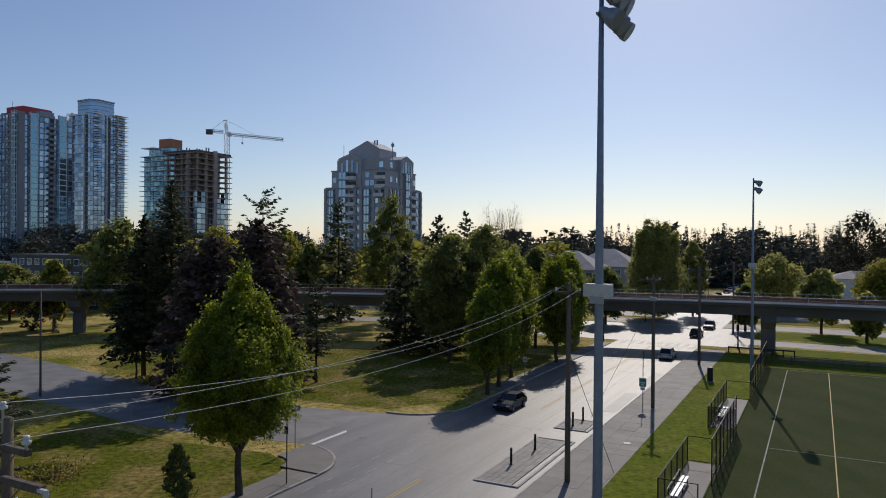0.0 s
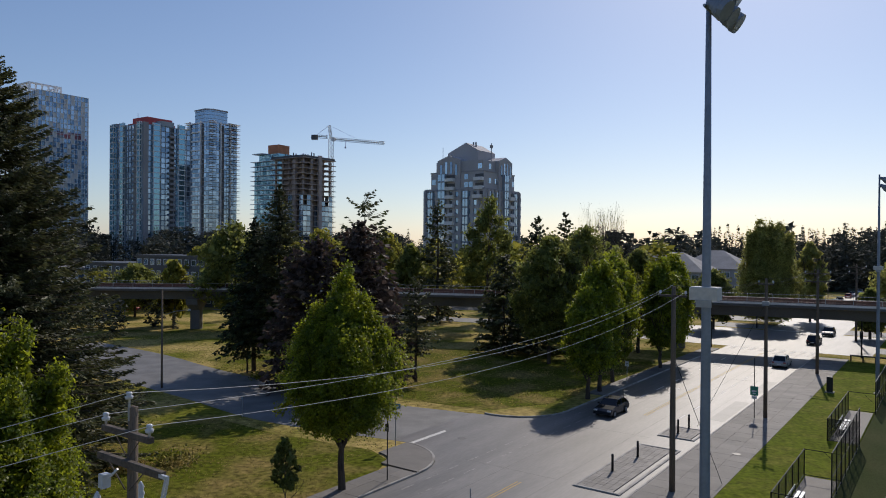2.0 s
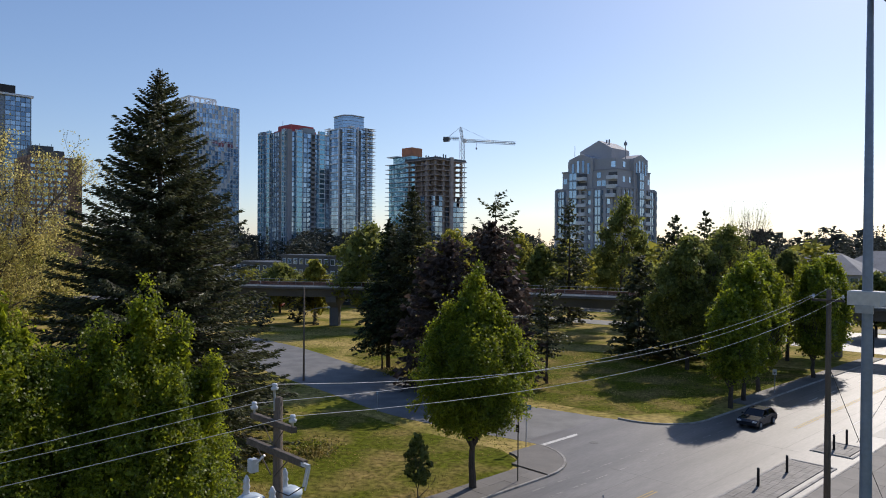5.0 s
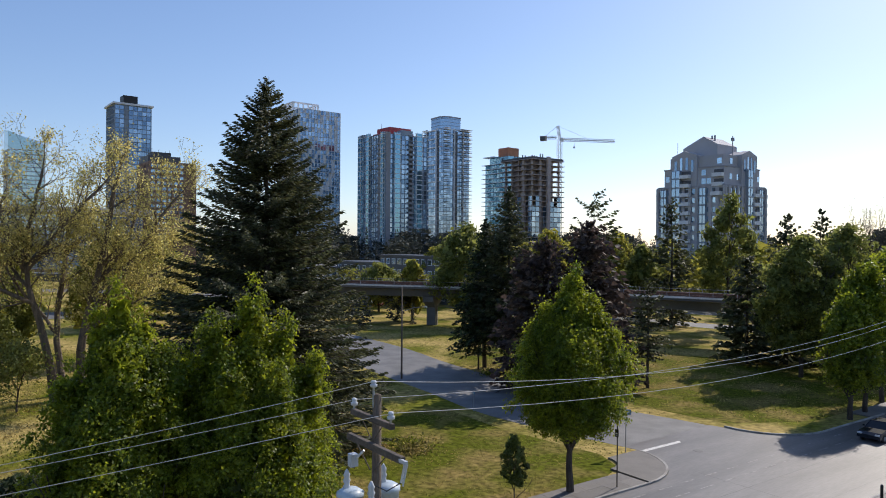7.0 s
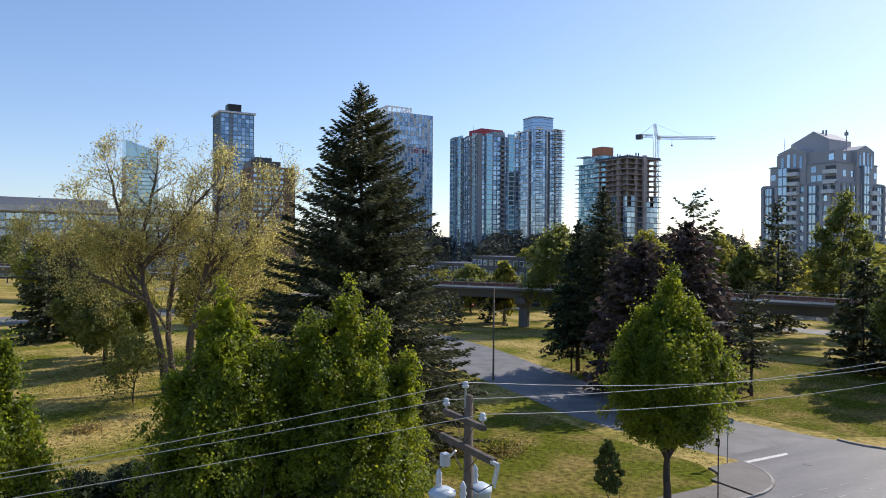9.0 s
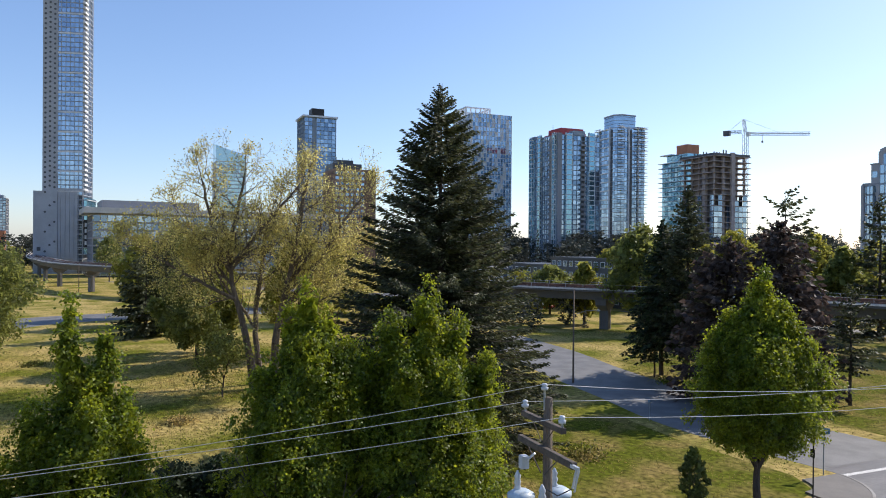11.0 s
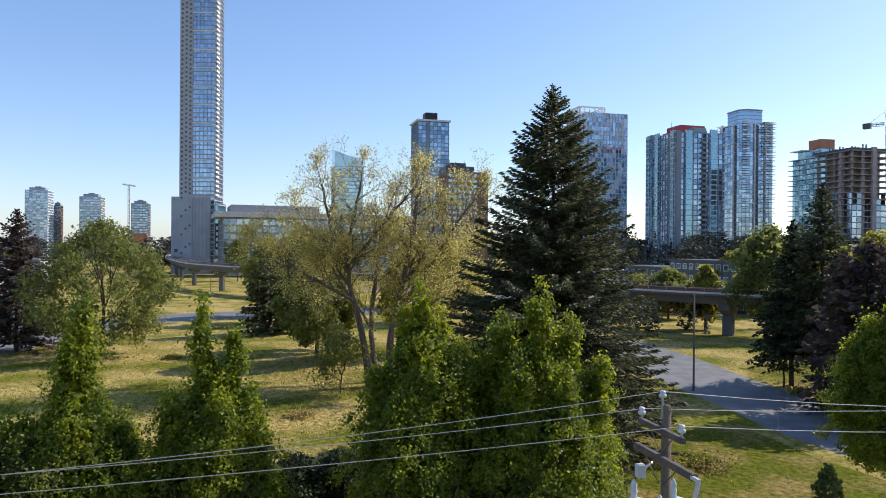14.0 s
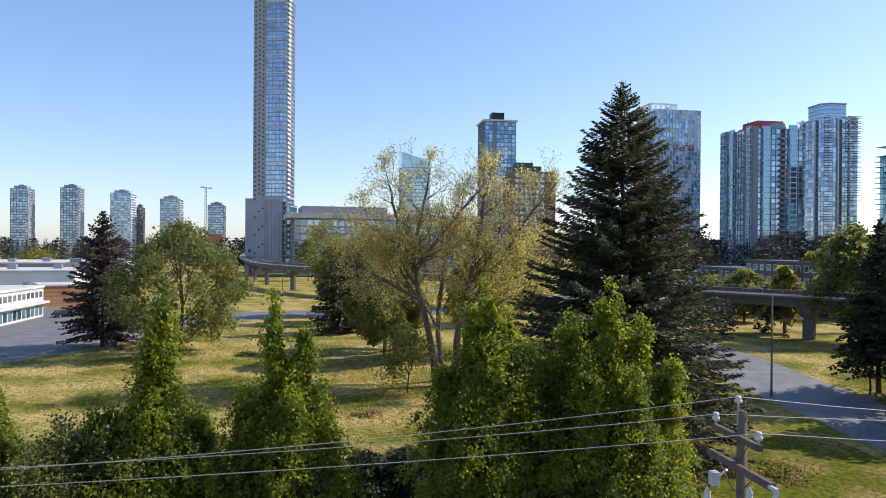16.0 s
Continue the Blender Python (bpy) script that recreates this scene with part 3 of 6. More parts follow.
# ---- elevated guideway ----
def spline(pts, k=10):
    out = []
    for i in range(len(pts) - 1):
        p0, p1, p2, p3 = (Vector(pts[max(0, min(len(pts) - 1, i + j))]) for j in (-1, 0, 1, 2))
        for q in range(k):
            u = q / k
            out.append(0.5 * ((2 * p1) + (p2 - p0) * u + (2 * p0 - 5 * p1 + 4 * p2 - p3) * u * u + (3 * p1 - p0 - 3 * p2 + p3) * u ** 3))
    return out + [Vector(pts[-1])]


LINE = spline([(190, 10, 7.7), (118, 72, 7.7), (63, 103.5, 7.7), (29, 117, 7.7), (-6, 122.5, 7.7), (-55, 127, 7.8), (-82, 124.5, 7.8), (-140, 117, 8.4),
               (-208, 105, 8.9), (-255, 105, 9), (-300, 114, 9.2), (-400, 145, 9.4), (-640, 235, 9.5)])
way = thing("guideway", "grey concrete elevated rail guideway with two tracks", "rail viaduct", kind="structure")
part("beam", Mesh().sweep(LINE, [(-4.4, 0), (-4.4, -0.35), (-3.0, -0.55), (-2.4, -2.0), (2.4, -2.0), (3.0, -0.55), (4.4, -0.35), (4.4, 0)]), CONCRETE, way, "stained concrete box beam")
part("deck", Mesh().sweep(LINE, [(-4.26, 0.004), (4.26, 0.004), (4.26, 0.03), (-4.26, 0.03)]), DECK, way, "dark stained track deck")
for side in (-1, 1):
    # parapets paler than the beam: the sun on their tops is put into the colour
    part("parapet", Mesh().sweep(LINE, [(side * 4.4 - 0.12, 0), (side * 4.4 + 0.12, 0), (side * 4.4 + 0.12, 0.16), (side * 4.4 - 0.12, 0.16)]), PALE, way)
    part("handrail", Mesh().sweep(LINE, [(side * 4.4 - 0.03, 1.05), (side * 4.4 + 0.03, 1.05), (side * 4.4 + 0.03, 1.11), (side * 4.4 - 0.03, 1.11)]), STEEL, way)
    for off in (-0.75, 0.75):
        part("plinth", Mesh().sweep(LINE, [(side * 2.0 + off - 0.25, 0), (side * 2.0 + off + 0.25, 0), (side * 2.0 + off + 0.25, 0.25), (side * 2.0 + off - 0.25, 0.25)]), PALE, way)
        part("rail", Mesh().sweep(LINE, [(side * 2.0 + off - 0.05, 0.25), (side * 2.0 + off + 0.05, 0.25), (side * 2.0 + off + 0.05, 0.42), (side * 2.0 + off - 0.05, 0.42)]), RUST, way, "rusty steel rail")
part("power_rail", Mesh().sweep(LINE, [(-0.15, 0.5), (0.15, 0.5), (0.15, 0.75), (-0.15, 0.75)]), RUST, way, "reddish cover strip over the power rail")
length_at = [0.0]
for a, b in zip(LINE, LINE[1:]):
    length_at.append(length_at[-1] + (b - a).length)


def along(d):
    for i in range(len(LINE) - 1):
        if length_at[i + 1] >= d:
            u = (d - length_at[i]) / (length_at[i + 1] - length_at[i])
            p, q = LINE[i].lerp(LINE[i + 1], u), LINE[i + 1] - LINE[i]
            return p, math.degrees(math.atan2(q.y, q.x))
    return LINE[-1], 0.0


def nearest(x, y):
    return min(range(len(LINE)), key=lambda i: (LINE[i].x - x) ** 2 + (LINE[i].y - y) ** 2)


def pier(x, y):
    i = nearest(x, y)
    a, b = LINE[max(0, i - 1)], LINE[min(len(LINE) - 1, i + 1)]
    z = LINE[i].z
    root = part("pier", Mesh().prism([(-0.9, -0.75), (0.9, -0.75), (1.05, 0), (0.9, 0.75), (-0.9, 0.75), (-1.05, 0)], -0.3, z - 2.9), CONCRETE, way, "blue-grey concrete pier",
                m=pose(x, y, 0, 0, 0, math.degrees(math.atan2(b.y - a.y, b.x - a.x))))
    head = Mesh().add([(sx * w, sy * d, h) for h, w, d in ((z - 4.1, 0.9, 0.9), (z - 3.0, 1.1, 2.3), (z - 1.98, 1.1, 2.5)) for sx, sy in ((-1, -1), (1, -1), (1, 1), (-1, 1))],
                      [(3, 2, 1, 0), (8, 9, 10, 11)] + [(r + i, r + (i + 1) % 4, r + 4 + (i + 1) % 4, r + 4 + i) for r in (0, 4) for i in range(4)])
    part("pier_head", head, CONCRETE, root)


for x, y in ((103, 82), (50.5, 109.5), (22, 118.6), (-4.5, 122.4), (-34, 125.5), (-65, 126.6), (-98, 122.5), (-138, 117.2), (-172, 111), (-208, 105), (-240, 104), (-278, 109), (-318, 119), (-360, 132), (-420, 152)):
    pier(x, y)
for i in range(0, 90):
    p, a = along(95 + i * 3.6)
    for side in (-1, 1):
        part("rail_post", Mesh().box(-0.03, 0.03, side * 4.4 - 0.03, side * 4.4 + 0.03, 0.4, 1.1), STEEL, way, m=pose(p.x, p.y, p.z, 0, 0, a))


# ---- buildings ----
GRID = -26.0


def tower(name, label, az, d, w, dep, h, floors, frame_mat, panes, cols=(9, 9), proud=0.25, band=0.28, fins=0.0, body=None,
          balcony=(), skip=lambda face, c, f: False, base=0.0, turn=GRID, group="high-rise towers", slabs=True, keep=300):
    """A block with a floor slab and a row of panes to every storey, on four faces; local x to the right-hand face."""
    x, y = at(az, d)
    root = thing(name, label, "high-rise", pose(x, y, base, 0, 0, turn), group)
    fh = h / floors
    part("body", Mesh().box(-w / 2 + 0.3, w / 2 - 0.3, -dep / 2 + 0.3, dep / 2 - 0.3, 0, h), body or DARKWALL, root)
    if slabs:
        sl = Mesh().box(-w / 2 - proud, w / 2 + proud, -dep / 2 - proud, dep / 2 + proud, -band, band)
        for bx in balcony:
            sl.box(bx[0], bx[1], bx[2], bx[3], -band, 0.02)
            sl.box(bx[0], bx[1], bx[2], bx[3], 0.95, 1.08)
        sl = sl.data("floor_slab", frame_mat)
        for f in range(1, floors + 1):
            part("floor_slab", sl, None, root, m=pose(0, 0, f * fh))
    if fins:
        for face in range(4):
            n = cols[face % 2]
            span = (w, dep)[face % 2]
            for c in range(n + 1):
                u = -span / 2 + span * c / n
                q = fins / 2
                if face == 0:
                    bx = (u - q, u + q, -dep / 2 - 0.35, -dep / 2 + 0.3)
                elif face == 2:
                    bx = (u - q, u + q, dep / 2 - 0.3, dep / 2 + 0.35)
                elif face == 1:
                    bx = (w / 2 - 0.3, w / 2 + 0.35, u - q, u + q)
                else:
                    bx = (-w / 2 - 0.35, -w / 2 + 0.3, u - q, u + q)
                part("fin", Mesh().box(*bx, 0, h), frame_mat, root)
    one, many = panes
    rest = Mesh()
    shapes, count = {}, 0
    step = max(1, math.ceil(floors * (cols[0] + cols[1]) / keep))
    for face in range(4):
        n, span = cols[face % 2], (w, dep)[face % 2]
        pw = span / n
        key = face % 2
        if key not in shapes:
            shapes[key] = Mesh().box(-pw / 2 + 0.12, pw / 2 - 0.12, -0.06, 0.12, -fh / 2 + band + 0.1, fh / 2 - band - 0.05).data("window", one)
        out, rot = {0: ((0, -dep / 2), 0), 1: ((w / 2, 0), 90), 2: ((0, dep / 2), 180), 3: ((-w / 2, 0), 270)}[face]
        for f in range(floors):
            for c in range(n):
                if skip(face, c, f):
                    continue
                u, z = -span / 2 + pw * (c + 0.5), (f + 0.5) * fh
                if face < 2 and (f * n + c) % step == 0 and count < keep:
                    a = radians(rot)
                    part("window", shapes[key], None, root, m=pose(out[0] + u * math.cos(a), out[1] + u * math.sin(a), z, 0, 0, rot))
                    count += 1
                else:
                    x0, x1, z0, z1 = u - pw / 2 + 0.12, u + pw / 2 - 0.12, z - fh / 2 + band + 0.1, z + fh / 2 - band - 0.05
                    a = radians(rot)
                    q = [(out[0] + t * math.cos(a) + 0.06 * math.sin(a), out[1] + t * math.sin(a) - 0.06 * math.cos(a), s) for t, s in ((x0, z0), (x1, z0), (x1, z1), (x0, z1))]
                    rest.add(q, [(0, 1, 2, 3)])
    part("glazing", rest, many, root, kind="stuff")
    return root, fh


BLUE, GREENISH = (PANE, PANES), (TEAL, TEALS)

# tower with the red roof
r, fh = tower("apartment_tower", "blue glass apartment tower with a red roof", 30.43, 440, 30, 30, 82, 28, BLUEGREY, BLUE, (11, 11), 0.12, 0.2, 0.25,
              skip=lambda face, c, f: (face == 1 and c in (0, 6)) or (face == 0 and c in (3, 8)))
part("pier_wall", Mesh().box(14.2, 15.7, -15.1, -12.2, 0, 83), GREYWALL, r, "plain grey concrete strip")
part("pier_wall", Mesh().box(7.6, 10.2, -15.4, -14.2, 0, 82), GREYWALL, r)
bal = Mesh().box(-1.6, 1.6, -1.1, 0.2, -0.15, 0.1).box(-1.6, 1.6, -1.1, -1.0, 0.1, 1.1).data("balcony", GREYWALL)
for f in range(2, 27):
    part("balcony", bal, None, r, m=pose(8.9, -15.3, f * fh))
    part("balcony", bal, None, r, m=pose(15.4, 2.5, f * fh, 0, 0, 90))
part("roof", Mesh().prism([(-9, -9), (9, -9), (9, 9), (-9, 9)], 82.3, 84.5).box(-6, 8, -8, 8, 84.5, 87.5), ROOFRED, r, "red metal plant-room roof")
part("corner_crown", Mesh().box(10, 15.3, -4, 4, 82.3, 85).box(-15.3, -10, -15.3, -9, 82.3, 84), BLUEGREY, r)
part("mast", Mesh().tube((-4, -6, 84), (-4, -6, 91), 0.12), STEEL, r)
for x0, x1, y0, y1, top in ((-14.6, -11.4, -16.4, -15.1, 83), (-5.4, -2.2, -16.2, -15.1, 83.5), (15.1, 16.3, -9.5, -5.5, 83), (15.1, 16.3, 6.5, 10.5, 84), (11.0, 13.6, -16.2, -15.1, 83)):
    bay = part("glazed_bay", Mesh().box(x0, x1, y0, y1, 3, top), TEALS, r, "teal glass bay running up the tower")
    edge = Mesh()
    for f in range(1, 29):
        edge.box(x0 - 0.12, x1 + 0.12, y0 - 0.12, y1 + 0.12, f * fh - 0.28, f * fh + 0.28)
    for u, v in ((x0, y0), (x1, y0), (x1, y1), (x0, y1), ((x0 + x1) / 2, (y0 + y1) / 2)):
        edge.box(u - 0.14, u + 0.14, min(v, y1) - 0.14, v + 0.14, 3, top + 0.4)
    part("bay_frame", edge, WHITEWALL, bay)

# tower with white frames
r, fh = tower("apartment_tower", "tall glass tower with white balcony edges", 26.1, 520, 23.5, 23.5, 99, 32, WHITEWALL, BLUE, (8, 8), 0.25, 0.16, 0.0,
              balcony=((-13.2, -9.5, -13.2, -10), (8.5, 14.2, 3, 12.8), (11, 14.2, -12.4, -7)))
for x0 in (-8.6, 3.4):
    part("white_fin", Mesh().box(x0, x0 + 0.7, -12.9, -11.5, 0, 100.5), WHITEWALL, r)
for y0 in (-2.9, 5.4):
    part("white_fin", Mesh().box(11.5, 12.9, y0, y0 + 0.6, 0, 100), WHITEWALL, r)
for k in range(2, 33, 2):
    part("white_band", Mesh().box(-8.0, 3.4, -12.75, -11.8, k * fh - 0.4, k * fh + 0.4), WHITEWALL, r)
# no hollow here: dark strips over the glass paint the shade of recesses
part("recess", Mesh().box(4.4, 6.4, -12.0, -11.3, 0, 98).box(11.3, 12.0, -2.0, 0.6, 0, 98), DARKWALL, r, "dark applied strip for the shade of a recess")
ring = [(-7.6, -8.6), (4.2, -9.4), (8.2, -5.2), (8.2, 6.2), (4.2, 8.2), (-6.2, 8.2), (-8.2, 3.4), (-8.2, -4.1)]
part("crown", Mesh().prism(ring, 99, 108.4), PANES, r, "dark glass rounded crown")
for k in range(4):
    part("crown_band", Mesh().prism([(a * 1.02, b * 1.02) for a, b in ring], 100.2 + k * 2.4, 100.5 + k * 2.4), BLUEGREY, r)
part("crown_rim", Mesh().prism([(a * 1.04, b * 1.04) for a, b in ring], 108.4, 109.3), GREYWALL, r)

# finished tower with the orange top
r, fh = tower("apartment_tower", "glass tower with long balconies and an orange top", 21.1, 470, 22, 21, 69, 23, WHITEWALL, GREENISH, (8, 7), 1.9, 0.15)
part("top_storey", Mesh().box(-9, 9, -8.5, 8.5, 69, 74), TEALS, r)
part("plant_room", Mesh().box(-4.5, 5, -5, 4.5, 74, 80.3), ORANGE, r, "orange-brown plant room")
part("canopy", Mesh().box(-12.5, -2, -11.5, 4, 74, 74.5), WHITEWALL, r)

# tower under construction
r, fh = tower("construction_tower", "raw concrete tower under construction, glazed below", 19.2, 425, 24, 24, 66, 22, RAWCONC, BLUE, (8, 8), 1.5, 0.17, 0,
              skip=lambda face, c, f: f > 12 + (c * 5 + face * 3) % 3 or (face == 0 and c in (5, 6)) or (face == 1 and c == 2), body=RAWCONC, slabs=True)
r.children[0].scale = (0.72, 0.72, 1)
part("shear_wall", Mesh().box(3.6, 5.6, -12.1, -11.2, 0, 66).box(11.2, 12.1, -6.0, -4.2, 0, 66), RAWCONC, r, "raw concrete wall strip")
for cx in (-11, -5.5, 0, 5.5, 11):
    for cy in (-11, -4, 4, 11):
        if max(abs(cx), abs(cy)) == 11:
            part("column", Mesh().box(cx - 0.45, cx + 0.45, cy - 0.45, cy + 0.45, 0, 66), RAWCONC, r)
part("formwork", Mesh().box(-13, 13, -13, 13, 66.2, 67.4), DARKWALL, r, "dark formwork deck")
part("lift_core", Mesh().box(12.7, 14.0, -1.2, 1.2, 0, 68), RAWCONC, r)
for i in range(14):
    part("rebar", Mesh().box(-0.25, 0.25, -0.25, 0.25, 67, 68.5 + (i * 7 % 5) * 0.5), DARKWALL, r, m=pose(-13 + (i * 5.3) % 26, -12 + (i * 9.1) % 24, 0))

# tower crane
cx, cy = at(17.04, 428)
crane = thing("tower_crane", "pale lattice tower crane beside the raw tower", "crane", pose(cx, cy, 0, 0, 0, -2))


def lattice(mb, a, b, w, bays, r=0.14):
    a, b = Vector(a), Vector(b)
    t = (b - a).normalized()
    u = t.orthogonal().normalized() * w / 2
    v = t.cross(u)
    cs = [u + v, u - v, -u - v, -u + v]
    for c in cs:
        mb.tube(a + c, b + c, r, None, 4)
    for i in range(bays):
        p, q = a.lerp(b, i / bays), a.lerp(b, (i + 1) / bays)
        for k in range(4):
            mb.tube(p + cs[k], q + cs[(k + 1) % 4], r * 0.6, None, 3)
    return mb


part("mast", lattice(Mesh(), (0, 0, 0), (0, 0, 80), 2.2, 32), STEEL, crane)
part("jib", lattice(Mesh(), (2, 0, 79.6), (33, 0, 76.6), 1.3, 22), STEEL, crane)
part("counter_jib", lattice(Mesh(), (-2, 0, 81), (-11, 0, 81.6), 1.3, 6), STEEL, crane)
part("counterweight", Mesh().box(-12, -8.5, -1.2, 1.2, 79.6, 82.4), DARKWALL, crane)
part("apex", lattice(Mesh(), (0, 0, 80), (-1.2, 0, 88), 1.2, 5).tube((-1.2, 0, 88), (-10, 0, 81.6), 0.1, None, 4).tube((-1.2, 0, 88), (18, 0, 78.6), 0.08, None, 4), STEEL, crane)
part("cab", Mesh().box(0.6, 2.6, -1.4, 0.4, 78.4, 80.6), WHITEWALL, crane)
part("hook_block", Mesh().tube((9, 0, 79), (9, 0, 75), 0.08, None, 4).box(8.6, 9.4, -0.4, 0.4, 74, 75), DARKWALL, crane)

# tower with the white open frame
r, fh = tower("apartment_tower", "white and blue chequered glass tower with an open crown", 37.05, 480, 29, 29, 103, 36, WHITEWALL, BLUE, (14, 14), 0.1, 0.14, 0.22,
              skip=lambda face, c, f: ((c * 7919 + f * 10477 + c * f * 31 + face * 17) // 8) % 4 == 0, body=WHITEWALL)
crown = Mesh()
for i in range(6):
    u = -14 + i * 3.6
    crown.box(u - 0.4, u + 0.4, -14.3, -13.5, 101, 108).box(u - 0.4, u + 0.4, 3.2, 4, 101, 108).box(3.2, 4, u - 0.4, u + 0.4, 101, 108)
crown.box(-14.4, 4.2, -14.4, -13.4, 108, 109).box(-14.4, 4.2, 3.2, 4.2, 108, 109).box(3.2, 4.2, -13.4, 3.2, 108, 109).box(-14.4, -13.4, -13.4, 3.2, 108, 109)
part("open_crown", crown, WHITEWALL, r, "white open roof frame")

# black-topped glass tower
r, fh = tower("apartment_tower", "blue glass tower with a black roof box", 50.35, 520, 22.5, 22.5, 106, 36, BLUEGREY, BLUE, (8, 8), 0.15, 0.2, 0.25,
              skip=lambda face, c, f: face == 1 and c == 2, body=BLUEGREY)
part("roof_slab", Mesh().box(-12.6, 12.6, -12.6, 12.6, 106.4, 107.6), WHITEWALL, r)
part("roof_box", Mesh().box(-4.5, 4.5, -4.5, 4.5, 107.6, 114), BLACK, r, "black plant room")

# dark block in front of it
r, fh = tower("office_block", "dark brown concrete block with small windows", 47.75, 430, 25, 24.5, 60, 19, BROWN, BLUE, (9, 8), 0.1, 0.7, 0.9, body=BROWN,
              skip=lambda face, c, f: face == 1 and c > 5)
part("plant_room", Mesh().box(-12, 6, -11.5, 6, 60.4, 64.5).box(-8, 2, -8, 2, 64.5, 67), DARKWALL, r, "dark roof plant rooms")
for i in range(7):
    part("antenna", Mesh().tube((-10 + i * 2.4, -9 + i % 3 * 5, 62), (-10 + i * 2.4, -9 + i % 3 * 5, 68.5), 0.12, None, 5), DARKWALL, r)

# very tall tower
r, fh = tower("skyscraper", "very tall concrete and glass tower on a concrete podium", 68.1, 430, 15, 19.5, 161, 62, COOL, (EVEN, EVENS), (6, 9), 0.25, 0.2, 0.16, turn=-40,
              skip=lambda face, c, f: f < 16 or (face == 1 and c < 3) or face == 3)
part("concrete_face", Mesh().box(-6.5, 8.0, -9.9, -2.6, 0, 170), COOL, r, "concrete face with small round windows")
part("roof_fin", Mesh().box(-5, 5, -2.6, 2.4, 161, 166), COOL, r)
dots = Mesh().lathe([(0.0, -0.05), (0.6, -0.05), (0.6, 0.1), (0.0, 0.1)], 8).data("round_window", DARKWALL)
for f in range(2, 62):
    for c in range(3):
        if f > 16 or (f * 3 + c * 5) % 4 == 0:
            part("round_window", dots, None, r, m=pose(8.02, -8.6 + c * 2.3, (f + 0.5 + 0.3 * (c == 1)) * fh, 0, 90, 0))
edge_balcony = Mesh().box(3.5, 8.6, 9.6, 11.0, -0.12, 0.12).box(3.5, 8.6, 10.85, 11.0, 0.12, 0.9).data("balcony", WHITEWALL)
for f in range(17, 62):
    part("balcony", edge_balcony, None, r, m=pose(0, 0, f * fh))
    if f % 4 == 1:
        part("spandrel", Mesh().box(7.45, 7.95, -3.0, 9.7, f * fh - 0.9, f * fh - 0.2), WHITEWALL, r)
part("podium", Mesh().box(-15, 7.6, -14.5, 7.2, 0, 43.5), COOL, r, "blank concrete podium")
part("podium_top", Mesh().box(-7.7, 7.95, -2.5, 9.9, 43.5, 45), COOL, r)
part("podium_glazing", Mesh().box(-8, 7.2, 7.2, 11.6, 10, 40), TEALS, r)
for i in range(9):
    part("podium_slab", Mesh().box(-8.4, 8.0, 7.2, 12.2, 10 + i * 3.6, 10.5 + i * 3.6), COOL, r)
part("vertical_sign", Mesh().box(8.0, 8.4, 10.6, 12.4, 14, 28.5), BLACK, r, "black vertical sign board")
for i in range(4):
    part("sign_bar", Mesh().box(8.4, 8.46, 11.0, 12.0, 15.2 + i * 3.2, 17.2 + i * 3.2), SIGNWHITE, r)
part("small_sign", Mesh().box(7.6, 7.8, -12.6, -10.8, 12, 14), DARKWALL, r)

# rounded green glass tower behind the yellow tree
r, fh = tower("glass_tower", "pale green glass tower with a sloping top", 57.0, 600, 23, 23, 82, 27, WHITEWALL, (MINT, MINTS), (8, 8), 0.05, 0.3, 0.2)
part("sloping_top", Mesh().add([(-11.5, -11.5, 82), (11.5, -11.5, 82), (11.5, 11.5, 82), (-11.5, 11.5, 82), (-11.5, -11.5, 98), (11.5, -11.5, 95), (11.5, 11.5, 86), (-11.5, 11.5, 92)],
                               [(0, 1, 5, 4), (1, 2, 6, 5), (2, 3, 7, 6), (3, 0, 4, 7), (4, 5, 6, 7)]), MINTS, r)

# long low civic building
r, fh = tower("civic_building", "long low glass hall with a flat overhanging roof", 58.2, 400, 34, 118, 30, 8, GREYWALL, BLUE, (9, 36), 0.3, 0.35, 0.3, group="civic buildings", turn=GRID + 6)
part("flat_roof", Mesh().box(-20, 21, -63, 62, 30.5, 33.2), PALE, r, "pale flat roof slab")
part("roof_box", Mesh().box(-14, 16, -55, -10, 33.2, 37), GREYWALL, r)

# postmodern stepped block
r, fh = tower("apartment_block", "mauve-grey stepped apartment block with bay windows", 5.6, 250, 24, 24, 35.2, 12, MAUVE, BLUE, (10, 10), 0.06, 0.55, 1.1, body=MAUVE,
              skip=lambda face, c, f: c in ((2, 6, 9) if face == 0 else (0, 4, 7)))
part("upper_block", Mesh().box(-10.0, 11.2, -11.4, 9.8, 35.2, 41.3), MAUVE, r)
part("top_block", Mesh().box(-8.2, 10.4, -10.8, 8.2, 41.3, 45.0), MAUVE, r)


def gable_front(m, w, z0, z1, deep):
    """A shallow gabled front with four tall slit windows; local -y faces out."""
    g = part("gable", Mesh().add([(-w, 0, z0), (w, 0, z0), (w, 0, z1 - 1.6), (0, 0, z1), (-w, 0, z1 - 1.6), (-w, deep, z0), (w, deep, z0), (w, deep, z1 - 1.6), (0, deep, z1), (-w, deep, z1 - 1.6)],
             [(0, 1, 2, 3, 4), (9, 8, 7, 6, 5), (2, 7, 8, 3), (3, 8, 9, 4), (0, 4, 9, 5), (1, 6, 7, 2)]), MAUVE, r, m=m)
    for k in range(4):
        u = -w * 0.66 + k * w * 0.44
        part("slit_window", Mesh().box(u - 0.42, u + 0.42, -0.09, 0.1, z1 - 6.2 - 0.6 * (k in (0, 3)), z1 - 2.2 - 0.9 * (k in (0, 3))), PANE, g)
    return g


